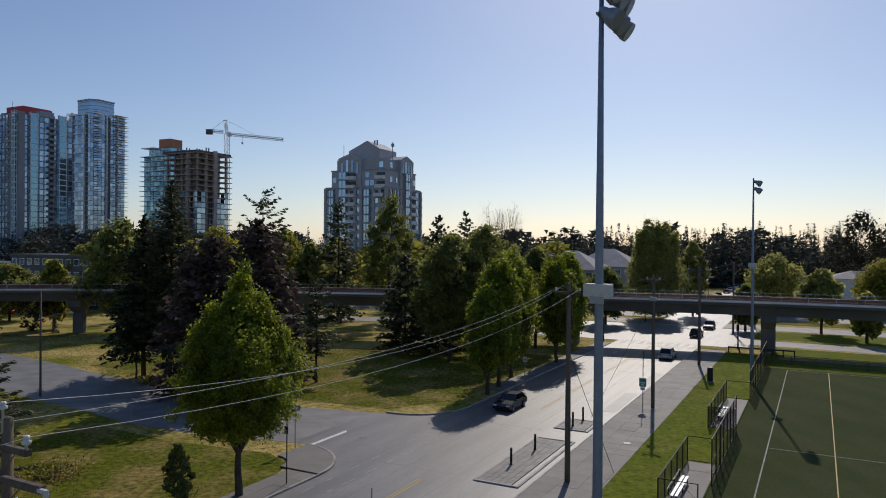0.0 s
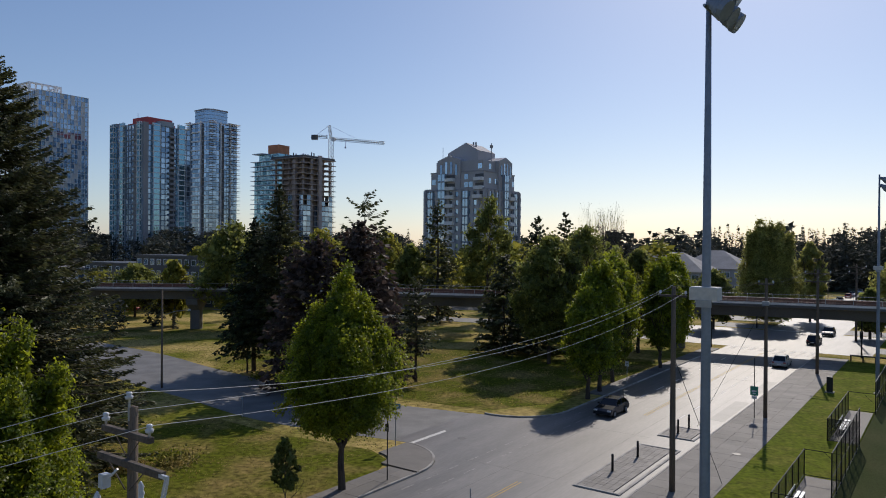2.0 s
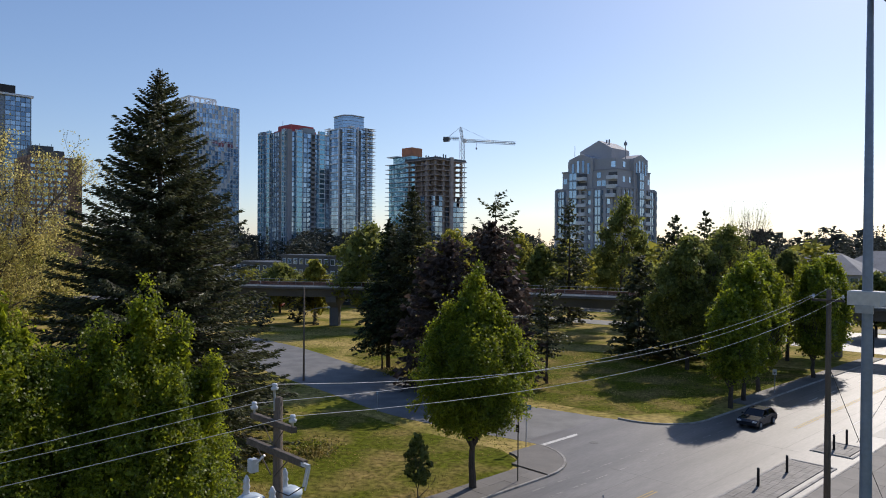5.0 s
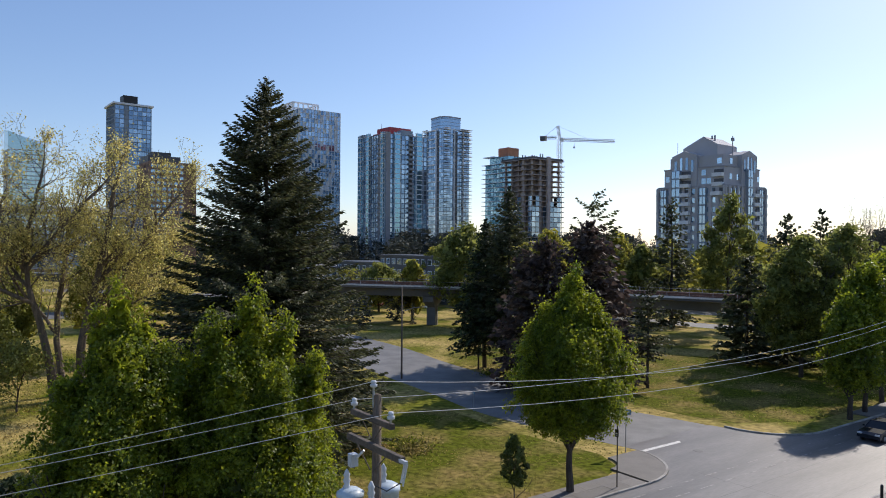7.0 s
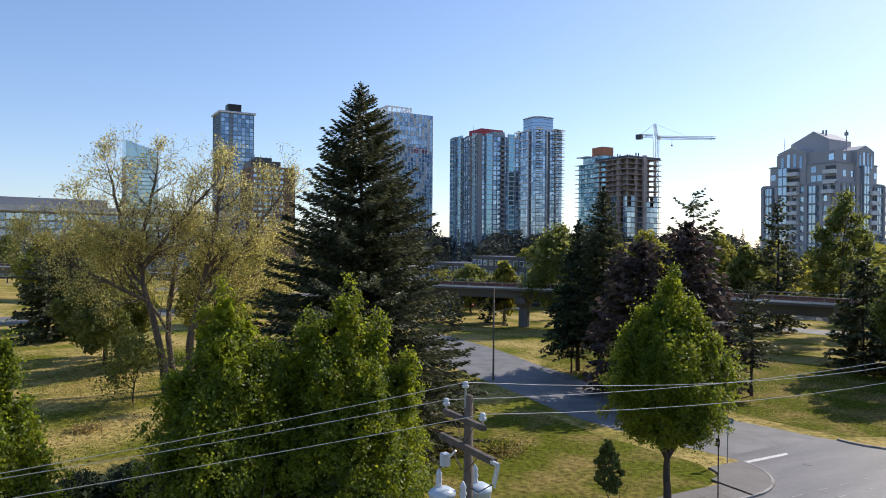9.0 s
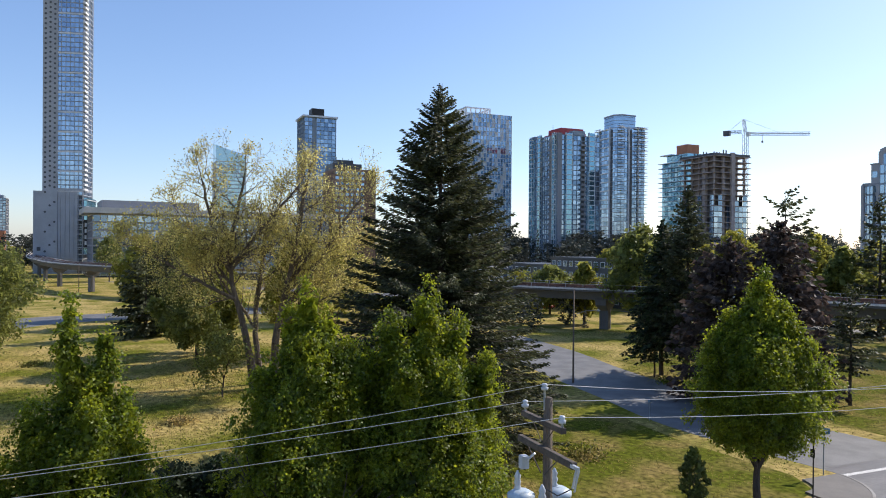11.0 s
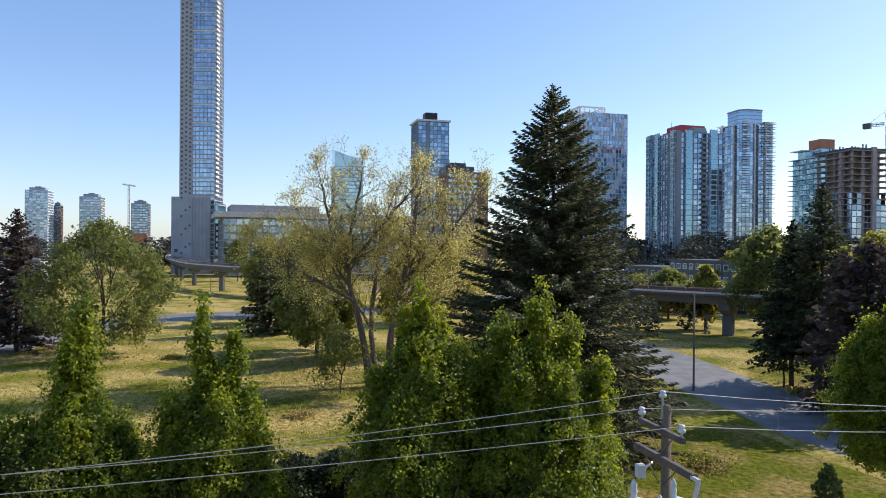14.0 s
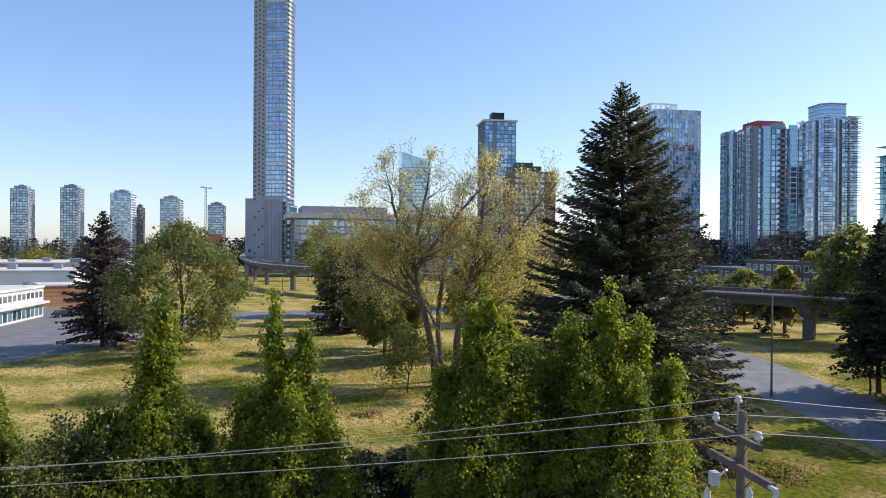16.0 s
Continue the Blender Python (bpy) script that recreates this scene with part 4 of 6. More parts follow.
gable_front(pose(-2.4, -11.9, 0), 4.6, 33, 47.0, 7)
gable_front(pose(11.9, 2.4, 0, 0, 0, 90), 4.6, 33, 47.0, 7)
part("plant_gable", Mesh().add([(-6.4, -6.4, 44.8), (6.0, -6.4, 44.8), (6.0, 5.0, 44.8), (-6.4, 5.0, 44.8), (-6.4, -6.4, 48.6), (6.0, -6.4, 49.0), (6.0, 5.0, 49.0), (-6.4, 5.0, 48.6), (1.0, -6.4, 51.9), (1.0, 5.0, 51.9)],
     [(0, 1, 5, 8, 4), (3, 7, 9, 6, 2), (1, 2, 6, 5), (0, 4, 7, 3), (5, 6, 9, 8), (4, 8, 9, 7)]), MAUVE, r, "gabled plant room")
win = Mesh().box(-0.75, 0.75, -0.06, 0.1, -0.9, 0.9).data("window", PANE)
for x, z in ((4.4, 39.6), (4.4, 36.9), (9.4, 43.0), (6.2, 36.9), (-8.8, 38.2)):
    part("window", win, None, r, m=pose(x, -11.42 if z < 41 else -10.82, z))
for y, z in ((-7.5, 38.2), (-3.4, 38.2), (8.6, 38.2), (-6, 43.2)):
    part("window", win, None, r, m=pose(11.22 if z < 41 else 10.42, y, z, 0, 0, 90))
# glazed bays with pale frames
for m, half in ((pose(-4.8, -12.4, 0), 1.5), (pose(12.4, 1.4, 0, 0, 0, 90), 1.5), (pose(4.8, -12.3, 0), 1.1), (pose(12.3, 8.2, 0, 0, 0, 90), 1.1), (pose(-9.4, -12.3, 0), 1.0)):
    top = 40.6 if half > 1.2 else 34.6
    bay = part("bay", Mesh().box(-half, half, -0.5, 0.5, 0, top), PANES, r, "tall glazed bay", m=m)
    edge = Mesh()
    for f in range(1, int(top / fh) + 1):
        edge.box(-half - 0.08, half + 0.08, -0.58, 0.5, f * fh - 0.35, f * fh + 0.2)
    for u in (-half, 0, half):
        edge.box(u - 0.1, u + 0.1, -0.58, 0.5, 0, top + 0.2)
    part("bay_frame", edge, BLUEGREY, bay)
bal = Mesh().box(-1.7, 1.7, -1.3, 0.1, -0.12, 0.08).box(-1.7, 1.7, -1.3, -1.2, 0.08, 1.05).box(-1.7, -1.6, -1.2, 0.1, 0.08, 1.05).box(1.6, 1.7, -1.2, 0.1, 0.08, 1.05).data("balcony", WHITEWALL)
dark = Mesh().box(-1.6, 1.6, -0.05, 0.1, 0.1, 2.2).data("balcony_door", DARKWALL)
for f in range(3, 14):
    z = f * fh
    spots = [(pose(-1.4, -12.2, z), pose(-1.4, -12.06, z))]
    if f < 12:
        spots += [(pose(-12.2, -8.0, z, 0, 0, -90), None), (pose(12.2, 5.0, z, 0, 0, 90), pose(12.06, 5.0, z, 0, 0, 90)), (pose(10.4, 12.2, z, 0, 0, 180), None)]
    if f in (11, 12, 13):
        spots += [(pose(9.6, -12.2 if f < 12 else -11.5, z), pose(9.6, -12.06 if f < 12 else -11.46, z))]
    for m, back in spots:
        part("balcony", bal, None, r, m=m)
        if back is not None:
            part("balcony_door", dark, None, r, m=back)
for x in (2.0, 3.0):
    part("flue", Mesh().tube((x, -3, 48), (x, -3, 52.4), 0.28, None, 8), GREYWALL, r)
part("flue", Mesh().tube((8.6, -2, 44.8), (8.6, -2, 51.6), 0.16, None, 6).box(8.2, 9.0, -2.4, -1.6, 50.0, 51.0), GREYWALL, r)
part("aerial", Mesh().tube((-7.4, -8, 44.8), (-7.4, -8, 50.6), 0.08, None, 5), GREYWALL, r)
part("cornice", Mesh().box(-12.3, 12.3, -12.3, 12.3, 35.0, 35.5).box(-10.2, 11.4, -11.6, 10.0, 41.1, 41.5), GREYWALL, r)

# far skyline on the left
for az, d, w, h, fl, mat, g in ((85.37, 900, 17.5, 76, 27, GREYWALL, BLUE), (82.3, 900, 18.5, 79, 28, GREYWALL, BLUE), (78.96, 900, 22, 75, 26, WHITEWALL, BLUE),
                                (77.8, 920, 8, 60, 20, BROWN, BLUE), (75.62, 900, 21.5, 70, 25, PALE, BLUE), (72.37, 900, 18, 64, 22, GREYWALL, BLUE),
                                (73.95, 800, 20, 22, 7, GREYWALL, GREENISH), (88.2, 900, 18, 79, 28, GREYWALL, BLUE)):
    r, fh = tower("apartment_tower", "hazy distant glass apartment tower", az, d, w, w, h, fl, mat, g, (6, 6), 0.4, 0.3, 0.3, group="far towers", keep=110)
    part("roof_box", Mesh().box(-w * 0.36, w * 0.36, -w * 0.36, w * 0.36, h, h + 3.2).box(-w * 0.15, w * 0.2, -w * 0.15, w * 0.15, h + 3.2, h + 4.6), BLUEGREY, r)
    if az in (72.37,):
        part("lower_block", Mesh().box(w * 0.4, w * 0.9, -w / 2, w / 2, 0, h * 0.45), ORANGE, r)
x, y = at(73.2, 930)
far_crane = thing("tower_crane", "thin distant tower crane", "crane", pose(x, y, 0, 0, 0, 130), "cranes")
part("mast", lattice(Mesh(), (0, 0, 0), (0, 0, 88), 1.8, 20, 0.2), STEEL, far_crane)
part("jib", lattice(Mesh(), (-12, 0, 88), (14, 0, 88), 1.2, 14, 0.2), STEEL, far_crane)


def low_block(name, label, x, y, w, dep, h, wall, roof, turn=GRID, floors=1, cols=6, gable=0.0, category="low building"):
    root = thing(name, label, category, pose(x, y, 0, 0, 0, turn), "low buildings")
    part("wall", Mesh().box(-w / 2, w / 2, -dep / 2, dep / 2, 0, h), wall, root)
    if gable:
        e = 0.6
        part("roof", Mesh().add([(-w / 2 - e, -dep / 2 - e, h), (w / 2 + e, -dep / 2 - e, h), (w / 2 + e, dep / 2 + e, h), (-w / 2 - e, dep / 2 + e, h),
                                 (-w / 2 + dep * 0.4, 0, h + gable), (w / 2 - dep * 0.4, 0, h + gable)],
                                [(3, 2, 1, 0), (0, 1, 5, 4), (1, 2, 5), (2, 3, 4, 5), (3, 0, 4)]), roof, root)
    else:
        part("roof", Mesh().box(-w / 2 - 0.3, w / 2 + 0.3, -dep / 2 - 0.3, dep / 2 + 0.3, h, h + 0.5), roof, root)
    fh = h / floors
    for f in range(floors):
        for i in range(cols):
            part("window", Mesh().box(-0.8, 0.8, -0.05, 0.08, -0.65, 0.7), PANE, root, m=pose(-w / 2 + w * (i + 0.5) / cols, -dep / 2, (f + 0.55) * fh))
            part("window_frame", Mesh().box(-0.95, 0.95, -0.03, 0.05, -0.8, 0.85), WHITEWALL, root, m=pose(-w / 2 + w * (i + 0.5) / cols, -dep / 2, (f + 0.55) * fh))
        for i in range(max(2, int(cols * dep / w))):
            n = max(2, int(cols * dep / w))
            part("window", Mesh().box(-0.8, 0.8, -0.05, 0.08, -0.65, 0.7), PANE, root, m=pose(w / 2, -dep / 2 + dep * (i + 0.5) / n, (f + 0.55) * fh, 0, 0, 90))
            part("window_frame", Mesh().box(-0.95, 0.95, -0.03, 0.05, -0.8, 0.85), WHITEWALL, root, m=pose(w / 2, -dep / 2 + dep * (i + 0.5) / n, (f + 0.55) * fh, 0, 0, 90))
    return root


for az, d, w, dep, h, wall, roof, fl, cols, gb, lab in (
        (-10.0, 200, 20, 18, 10, MAUVE, ROOFGREY, 3, 6, 5, "grey-mauve apartment house with a hipped roof"),
        (-13.2, 215, 18, 18, 10.5, MAUVE, ROOFGREY, 3, 6, 5, "grey-mauve apartment house with a hipped roof"),
        (27.3, 205, 36, 12, 12.6, DARKWALL, DARKWALL, 4, 12, 0, "dark brown four-storey town houses with white windows"),
        (32.0, 240, 24, 14, 10, DARKWALL, DARKWALL, 3, 6, 0, "dark grey low apartment house behind trees"),
        (12.0, 240, 16, 12, 12, GREYWALL, ROOFGREY, 4, 4, 3, "blue-grey house between the trees"),
        (2.0, 265, 26, 12, 14, WHITEWALL, ROOFGREY, 4, 6, 0, "pale low apartment house behind trees"),
        (-26.7, 230, 8, 8, 7.5, WHITEWALL, ROOFGREY, 2, 3, 0, "white cubic shop building"),
        (-31.6, 225, 24, 14, 8, WHITEWALL, ROOFGREY, 2, 5, 2, "pale low house behind trees"),
        (36, 260, 30, 14, 8, WHITEWALL, ROOFGREY, 2, 6, 0, "pale low shop building")):
    x, y = at(az, d)
    low_block("low_building", lab, x, y, w, dep, h, wall, roof, GRID, fl, cols, gb)

solid("car_park", Mesh().box(-200, -128, -6, 34, -0.2, 0.010), LANE, "sunlit asphalt car park beside low shops", "car park", kind="structure")
# white two-storey building and its neighbours
w2 = thing("white_building", "white two-storey building with a band of windows", "building", pose(-170, 7.3, 0, 0, 0, 153), "low buildings")
part("wall", Mesh().box(-13, 13, -6, 6, 0, 6.4), PALE, w2)
part("canopy", Mesh().box(-13.2, 13.2, -7.2, -6, 3.0, 3.5).box(-13.2, 13.2, -6.3, 6.2, 6.4, 6.9), PALE, w2)
for i in range(12):
    part("window", Mesh().box(-0.7, 0.7, -0.06, 0.08, -0.6, 0.6), PANE, w2, m=pose(-11.6 + i * 2.1, -6, 5.0))
    part("shop_window", Mesh().box(-0.8, 0.8, -0.06, 0.08, -1.0, 0.9), TEAL, w2, m=pose(-11.6 + i * 2.1, -6, 1.5))
br = thing("timber_building", "low building clad in brown timber boards", "building", pose(-209, 25.7, 0, 0, 0, 90), "low buildings")
part("wall", Mesh().box(-5.5, 5.5, -6, 6, 0, 5.4), WHITEWALL, br)
for i in range(11):
    part("board", Mesh().slab(-5.55, 5.55, -6.12, -6.0, 0.2 + i * 0.48, 0.66 + i * 0.48, 0.01), PLANK, br)
part("roof_edge", Mesh().box(-5.8, 5.8, -6.4, 6.3, 5.4, 5.8), PALE, br)
for az, d, w, dep, h, wall, lab in ((87, 250, 50, 30, 8, WHITEWALL, "wide pale flat-roofed shop hall"), (83, 300, 46, 30, 9, GREYWALL, "wide grey flat-roofed shop hall"),
                                    (88, 380, 80, 40, 8, DARKWALL, "long dark flat-roofed hall"), (80.5, 290, 20, 22, 9, PALE, "pale flat-roofed workshop with roof units")):
    x, y = at(az, d)
    b = low_block("shop_hall", lab, x, y, w, dep, h, wall, PALE, 70, 1, 6)
    for i in range(4):
        part("roof_unit", Mesh().slab(-1.2, 1.2, -0.9, 0.9, 0, 1.4, 0.1), STEEL, b, m=pose(-w / 3 + i * w / 4.5, (i % 2) * 5 - 3, h + 0.5))


# ---- trees ----
RNG = np.random.default_rng(7)


def leaf_data(name, pts, size, mat, outward=None, flat=0.0, long=1.5):
    """Many small folded leaves round the given places, as one mesh."""
    n = len(pts)
    d = RNG.normal(size=(n, 3))
    if outward is not None:
        d = d * 0.75 + outward
    d /= np.linalg.norm(d, axis=1, keepdims=True) + 1e-9
    u = np.cross(d, RNG.normal(size=(n, 3)))
    u[:, 2] -= flat
    u /= np.linalg.norm(u, axis=1, keepdims=True) + 1e-9
    v = np.cross(d, u)
    s = (size * RNG.uniform(0.6, 1.35, n))[:, None]
    q = np.stack([pts - u * s * long * 0.5, pts + v * s * 0.5 + d * s * 0.12, pts + u * s * long * 0.5, pts - v * s * 0.5 + d * s * 0.12], 1).reshape(-1, 3)
    me = bpy.data.meshes.new(name)
    me.vertices.add(4 * n)
    me.vertices.foreach_set("co", q.astype(np.float32).ravel())
    me.loops.add(4 * n)
    me.loops.foreach_set("vertex_index", np.arange(4 * n, dtype=np.int32))
    me.polygons.add(n)
    me.polygons.foreach_set("loop_start", np.arange(0, 4 * n, 4, dtype=np.int32))
    me.materials.append(mat)
    me.update(calc_edges=True)
    return me


def grow(p, d, length, radius, depth, segs, tips, spread=0.55, up=0.25, kids=3, shrink=0.72):
    """Limbs that fork and taper."""
    p, d = Vector(p), Vector(d).normalized()
    n = 3
    for i in range(n):
        q = p + d * length / n
        r1 = radius * (1 - 0.25 * (i + 1) / n)
        segs.append((p.copy(), q.copy(), radius * (1 - 0.25 * i / n), r1))
        p = q
        d = (d + Vector((random.gauss(0, 0.10), random.gauss(0, 0.10), random.gauss(0, 0.07) + up * 0.12))).normalized()
        if depth > 0 and i == 1 and random.random() < 0.6:
            side = d.orthogonal().normalized()
            side.rotate(Matrix.Rotation(random.uniform(0, math.tau), 3, d))
            grow(p, d * 0.6 + side * spread * 1.3, length * shrink * 0.8, r1 * 0.55, depth - 1, segs, tips, spread, up, kids, shrink)
    if depth == 0:
        tips.append((p.copy(), d.copy()))
        return
    a0 = random.uniform(0, math.tau)
    for k in range(kids):
        side = d.orthogonal().normalized()
        side.rotate(Matrix.Rotation(a0 + k * math.tau / kids + random.uniform(-0.5, 0.5), 3, d))
        grow(p, d + side * spread * random.uniform(0.6, 1.3) + Vector((0, 0, up)), length * shrink * random.uniform(0.8, 1.15),
             radius * 0.75 * (0.62 if k else 0.85), depth - 1, segs, tips, spread, up, kids, shrink)


def limbs(segs, least=0.006):
    mb = Mesh()
    for a, b, r0, r1 in segs:
        mb.tube(a, b, max(r0, least), max(r1, least), 8 if r0 > 0.12 else (5 if r0 > 0.04 else 3), False)
    return mb


def spindle(t, blunt=False):
    """Half-width of an upright pointed-egg crown at a height from 0 to 1."""
    u = np.clip((t - 0.3) / 0.7, 0, 1)
    over = (1 - u ** 3.0) ** 0.6 if blunt else (1 - u ** 2.6) ** 0.6
    return np.where(t < 0.3, 0.7 + 0.3 * np.sqrt(np.clip(t / 0.3, 0, 1)), over)


def hornbeam(label, x, y, peaks, z0, clumps, leaf, seed=1, group="street hornbeams", leaves=44, mat=HORNBEAM, name="hornbeam_tree"):
    """An upright hornbeam: a short trunk, steep limbs and plumes of small leaves. peaks: (sideways, back, top, radius)."""
    random.seed(seed)
    az = math.atan2(-x, y)
    peaks = [(q[0] * math.cos(az) - q[1] * math.sin(az), q[0] * math.sin(az) + q[1] * math.cos(az), q[2], q[3]) for q in peaks]
    big = max(peaks, key=lambda q: q[3])
    peaks = peaks + [(big[0] + math.cos(k * 2.4 + seed) * big[3] * 0.7, big[1] + math.sin(k * 2.4 + seed) * big[3] * 0.7,
                      z0 + (big[2] - z0) * random.uniform(0.55, 0.85), big[3] * random.uniform(0.34, 0.46)) for k in range(7)]
    root = thing(name, label, "tree", pose(x, y, 0), group)
    segs, tips = [], []
    top = max(p[2] for p in peaks)
    foot = Vector((0, 0, -0.1))
    for i in range(4):
        up = Vector((random.gauss(0, 0.05), random.gauss(0, 0.05), z0 * 0.82 * (i + 1) / 4))
        segs.append((foot, up, 0.27 - 0.025 * i, 0.245 - 0.025 * i))
        foot = up
    for k in range(9):
        a = k * math.tau / 9 + random.uniform(-0.3, 0.3)
        grow((0, 0, z0 * random.uniform(0.58, 0.78)), (math.cos(a) * 0.5, math.sin(a) * 0.5, 1), top * 0.2, 0.10, 2, segs, tips, 0.35, 0.3, 2, 0.75)
    part("trunk", limbs(segs), BARK, root)
    P, O, inner = [], [], []
    round_foot = z0 > 2
    for dx, dy, tp, rad in peaks:
        wide = rad > 1.8
        shape = lambda t: spindle(t, wide) * (np.clip(t / 0.12, 0.25, 1) ** 0.5 if round_foot else 1)
        lean = lambda t: (0.35 + 0.65 * t)
        n = int(1.6 * clumps * rad ** 1.5 * (tp - z0) / sum(q[3] ** 1.5 * (q[2] - z0) for q in peaks))
        t, a = RNG.beta(1.25, 1.15, n), RNG.uniform(0, math.tau, n)
        wob = 1 + 0.15 * np.sin(a * 5 + t * 6 + seed) + 0.12 * np.sin(a * 8 - t * 19 + seed)
        r = rad * shape(t) * wob * RNG.uniform(0.84, 1.03, n)
        c = np.stack([dx * lean(t) + r * np.cos(a), dy * lean(t) + r * np.sin(a), z0 + t * (tp - z0)], 1)
        size = RNG.uniform(0.10, 0.24, (n, 1, 1)) * (max(leaf, 0.12) / 0.12) ** 0.8
        off = RNG.normal(size=(n, leaves, 3)) * np.array([1.0, 1.0, 1.35]) * size
        o = np.stack([np.cos(a), np.sin(a), np.full(n, 0.75)], 1)
        push = np.einsum("nmk,nk->nm", off, o)
        off += np.where(push < 0, -0.7 * push, 0)[:, :, None] * o[:, None, :]
        P.append((c[:, None, :] + off).reshape(-1, 3))
        O.append(np.repeat(o, leaves, 0))
        k = int(900 * rad * (tp - z0) / 8)
        t, a = RNG.uniform(0.04, 0.93, k), RNG.uniform(0, math.tau, k)
        r = rad * shape(t) * 0.70 * RNG.uniform(0.2, 1, k) ** 0.4
        inner.append(np.stack([dx * lean(t) + r * np.cos(a), dy * lean(t) + r * np.sin(a), z0 + t * (tp - z0)], 1))
    part("crown", leaf_data("crown", np.concatenate(P), leaf, mat, np.concatenate(O) * 0.7), None, root, kind="stuff")
    part("inner_leaves", leaf_data("inner_leaves", np.concatenate(inner), max(0.30, leaf * 2.4), mat), None, root, kind="stuff")
    return root


def crowned(name, label, x, y, height, width, mat, leaf, count, seed, low=0.16, lobes=26, group="broadleaf trees", trunk=0.28, lump=(0.12, 0.2)):
    """A full broadleaf crown of many lobes with gaps between, on a forked trunk."""
    random.seed(seed)
    rg = np.random.default_rng(seed)
    root = thing(name, label, "tree", pose(x, y, 0), group)
    segs, tips = [], []
    grow((0, 0, 0), (0, 0, 1), height * 0.26, trunk, 3, segs, tips, 0.5, 0.3, 3, 0.72)
    zs = max(q[0].z for q in tips)
    f = height * 0.86 / zs
    segs = [(Vector((p.x * f * 0.9, p.y * f * 0.9, p.z * f)), Vector((q.x * f * 0.9, q.y * f * 0.9, q.z * f)), r0, r1) for p, q, r0, r1 in segs]
    part("trunk", limbs(segs), BARK, root)
    P, O, core = [], [], []
    for i in range(lobes):
        t = (i + rg.uniform(0, 1)) / lobes
        a = i * 2.4 + rg.uniform(-0.5, 0.5)
        prof = math.sin(math.pi * min(1, 0.18 + 0.80 * t)) ** 0.7
        rl = width * rg.uniform(*lump) * (0.75 + 0.25 * prof)
        rr = max(0, width * 0.5 * prof - rl * 0.9) * math.sqrt(rg.uniform(0.35, 1.0))
        c = np.array([rr * math.cos(a), rr * math.sin(a), height * low + rl * 0.5 + t * (height * (1 - low) - rl * 1.3)])
        n = int(count / lobes * (rl / (width * 0.16)) ** 2)
        d = rg.normal(size=(n, 3))
        d /= np.linalg.norm(d, axis=1, keepdims=True)
        bumps = 1 + 0.22 * np.sin(d[:, 0] * 7 + i) * np.sin(d[:, 1] * 6 + 2 * i) + 0.15 * np.sin(d[:, 2] * 11 + i)
        P.append(c + d * rl * (bumps * np.sqrt(rg.uniform(0.35, 1.1, n)))[:, None] * np.array([1, 1, 0.85]))
        O.append(d)
        m = max(6, n // 7)
        d = rg.normal(size=(m, 3)) * 0.36
        core.append(c + d * rl * np.array([1, 1, 0.85]))
    part("crown", leaf_data("crown", np.concatenate(P), leaf, mat, np.concatenate(O) * 1.1), None, root, kind="stuff")
    part("inner_leaves", leaf_data("inner_leaves", np.concatenate(core), leaf * 2.6, mat), None, root, kind="stuff")
    return root


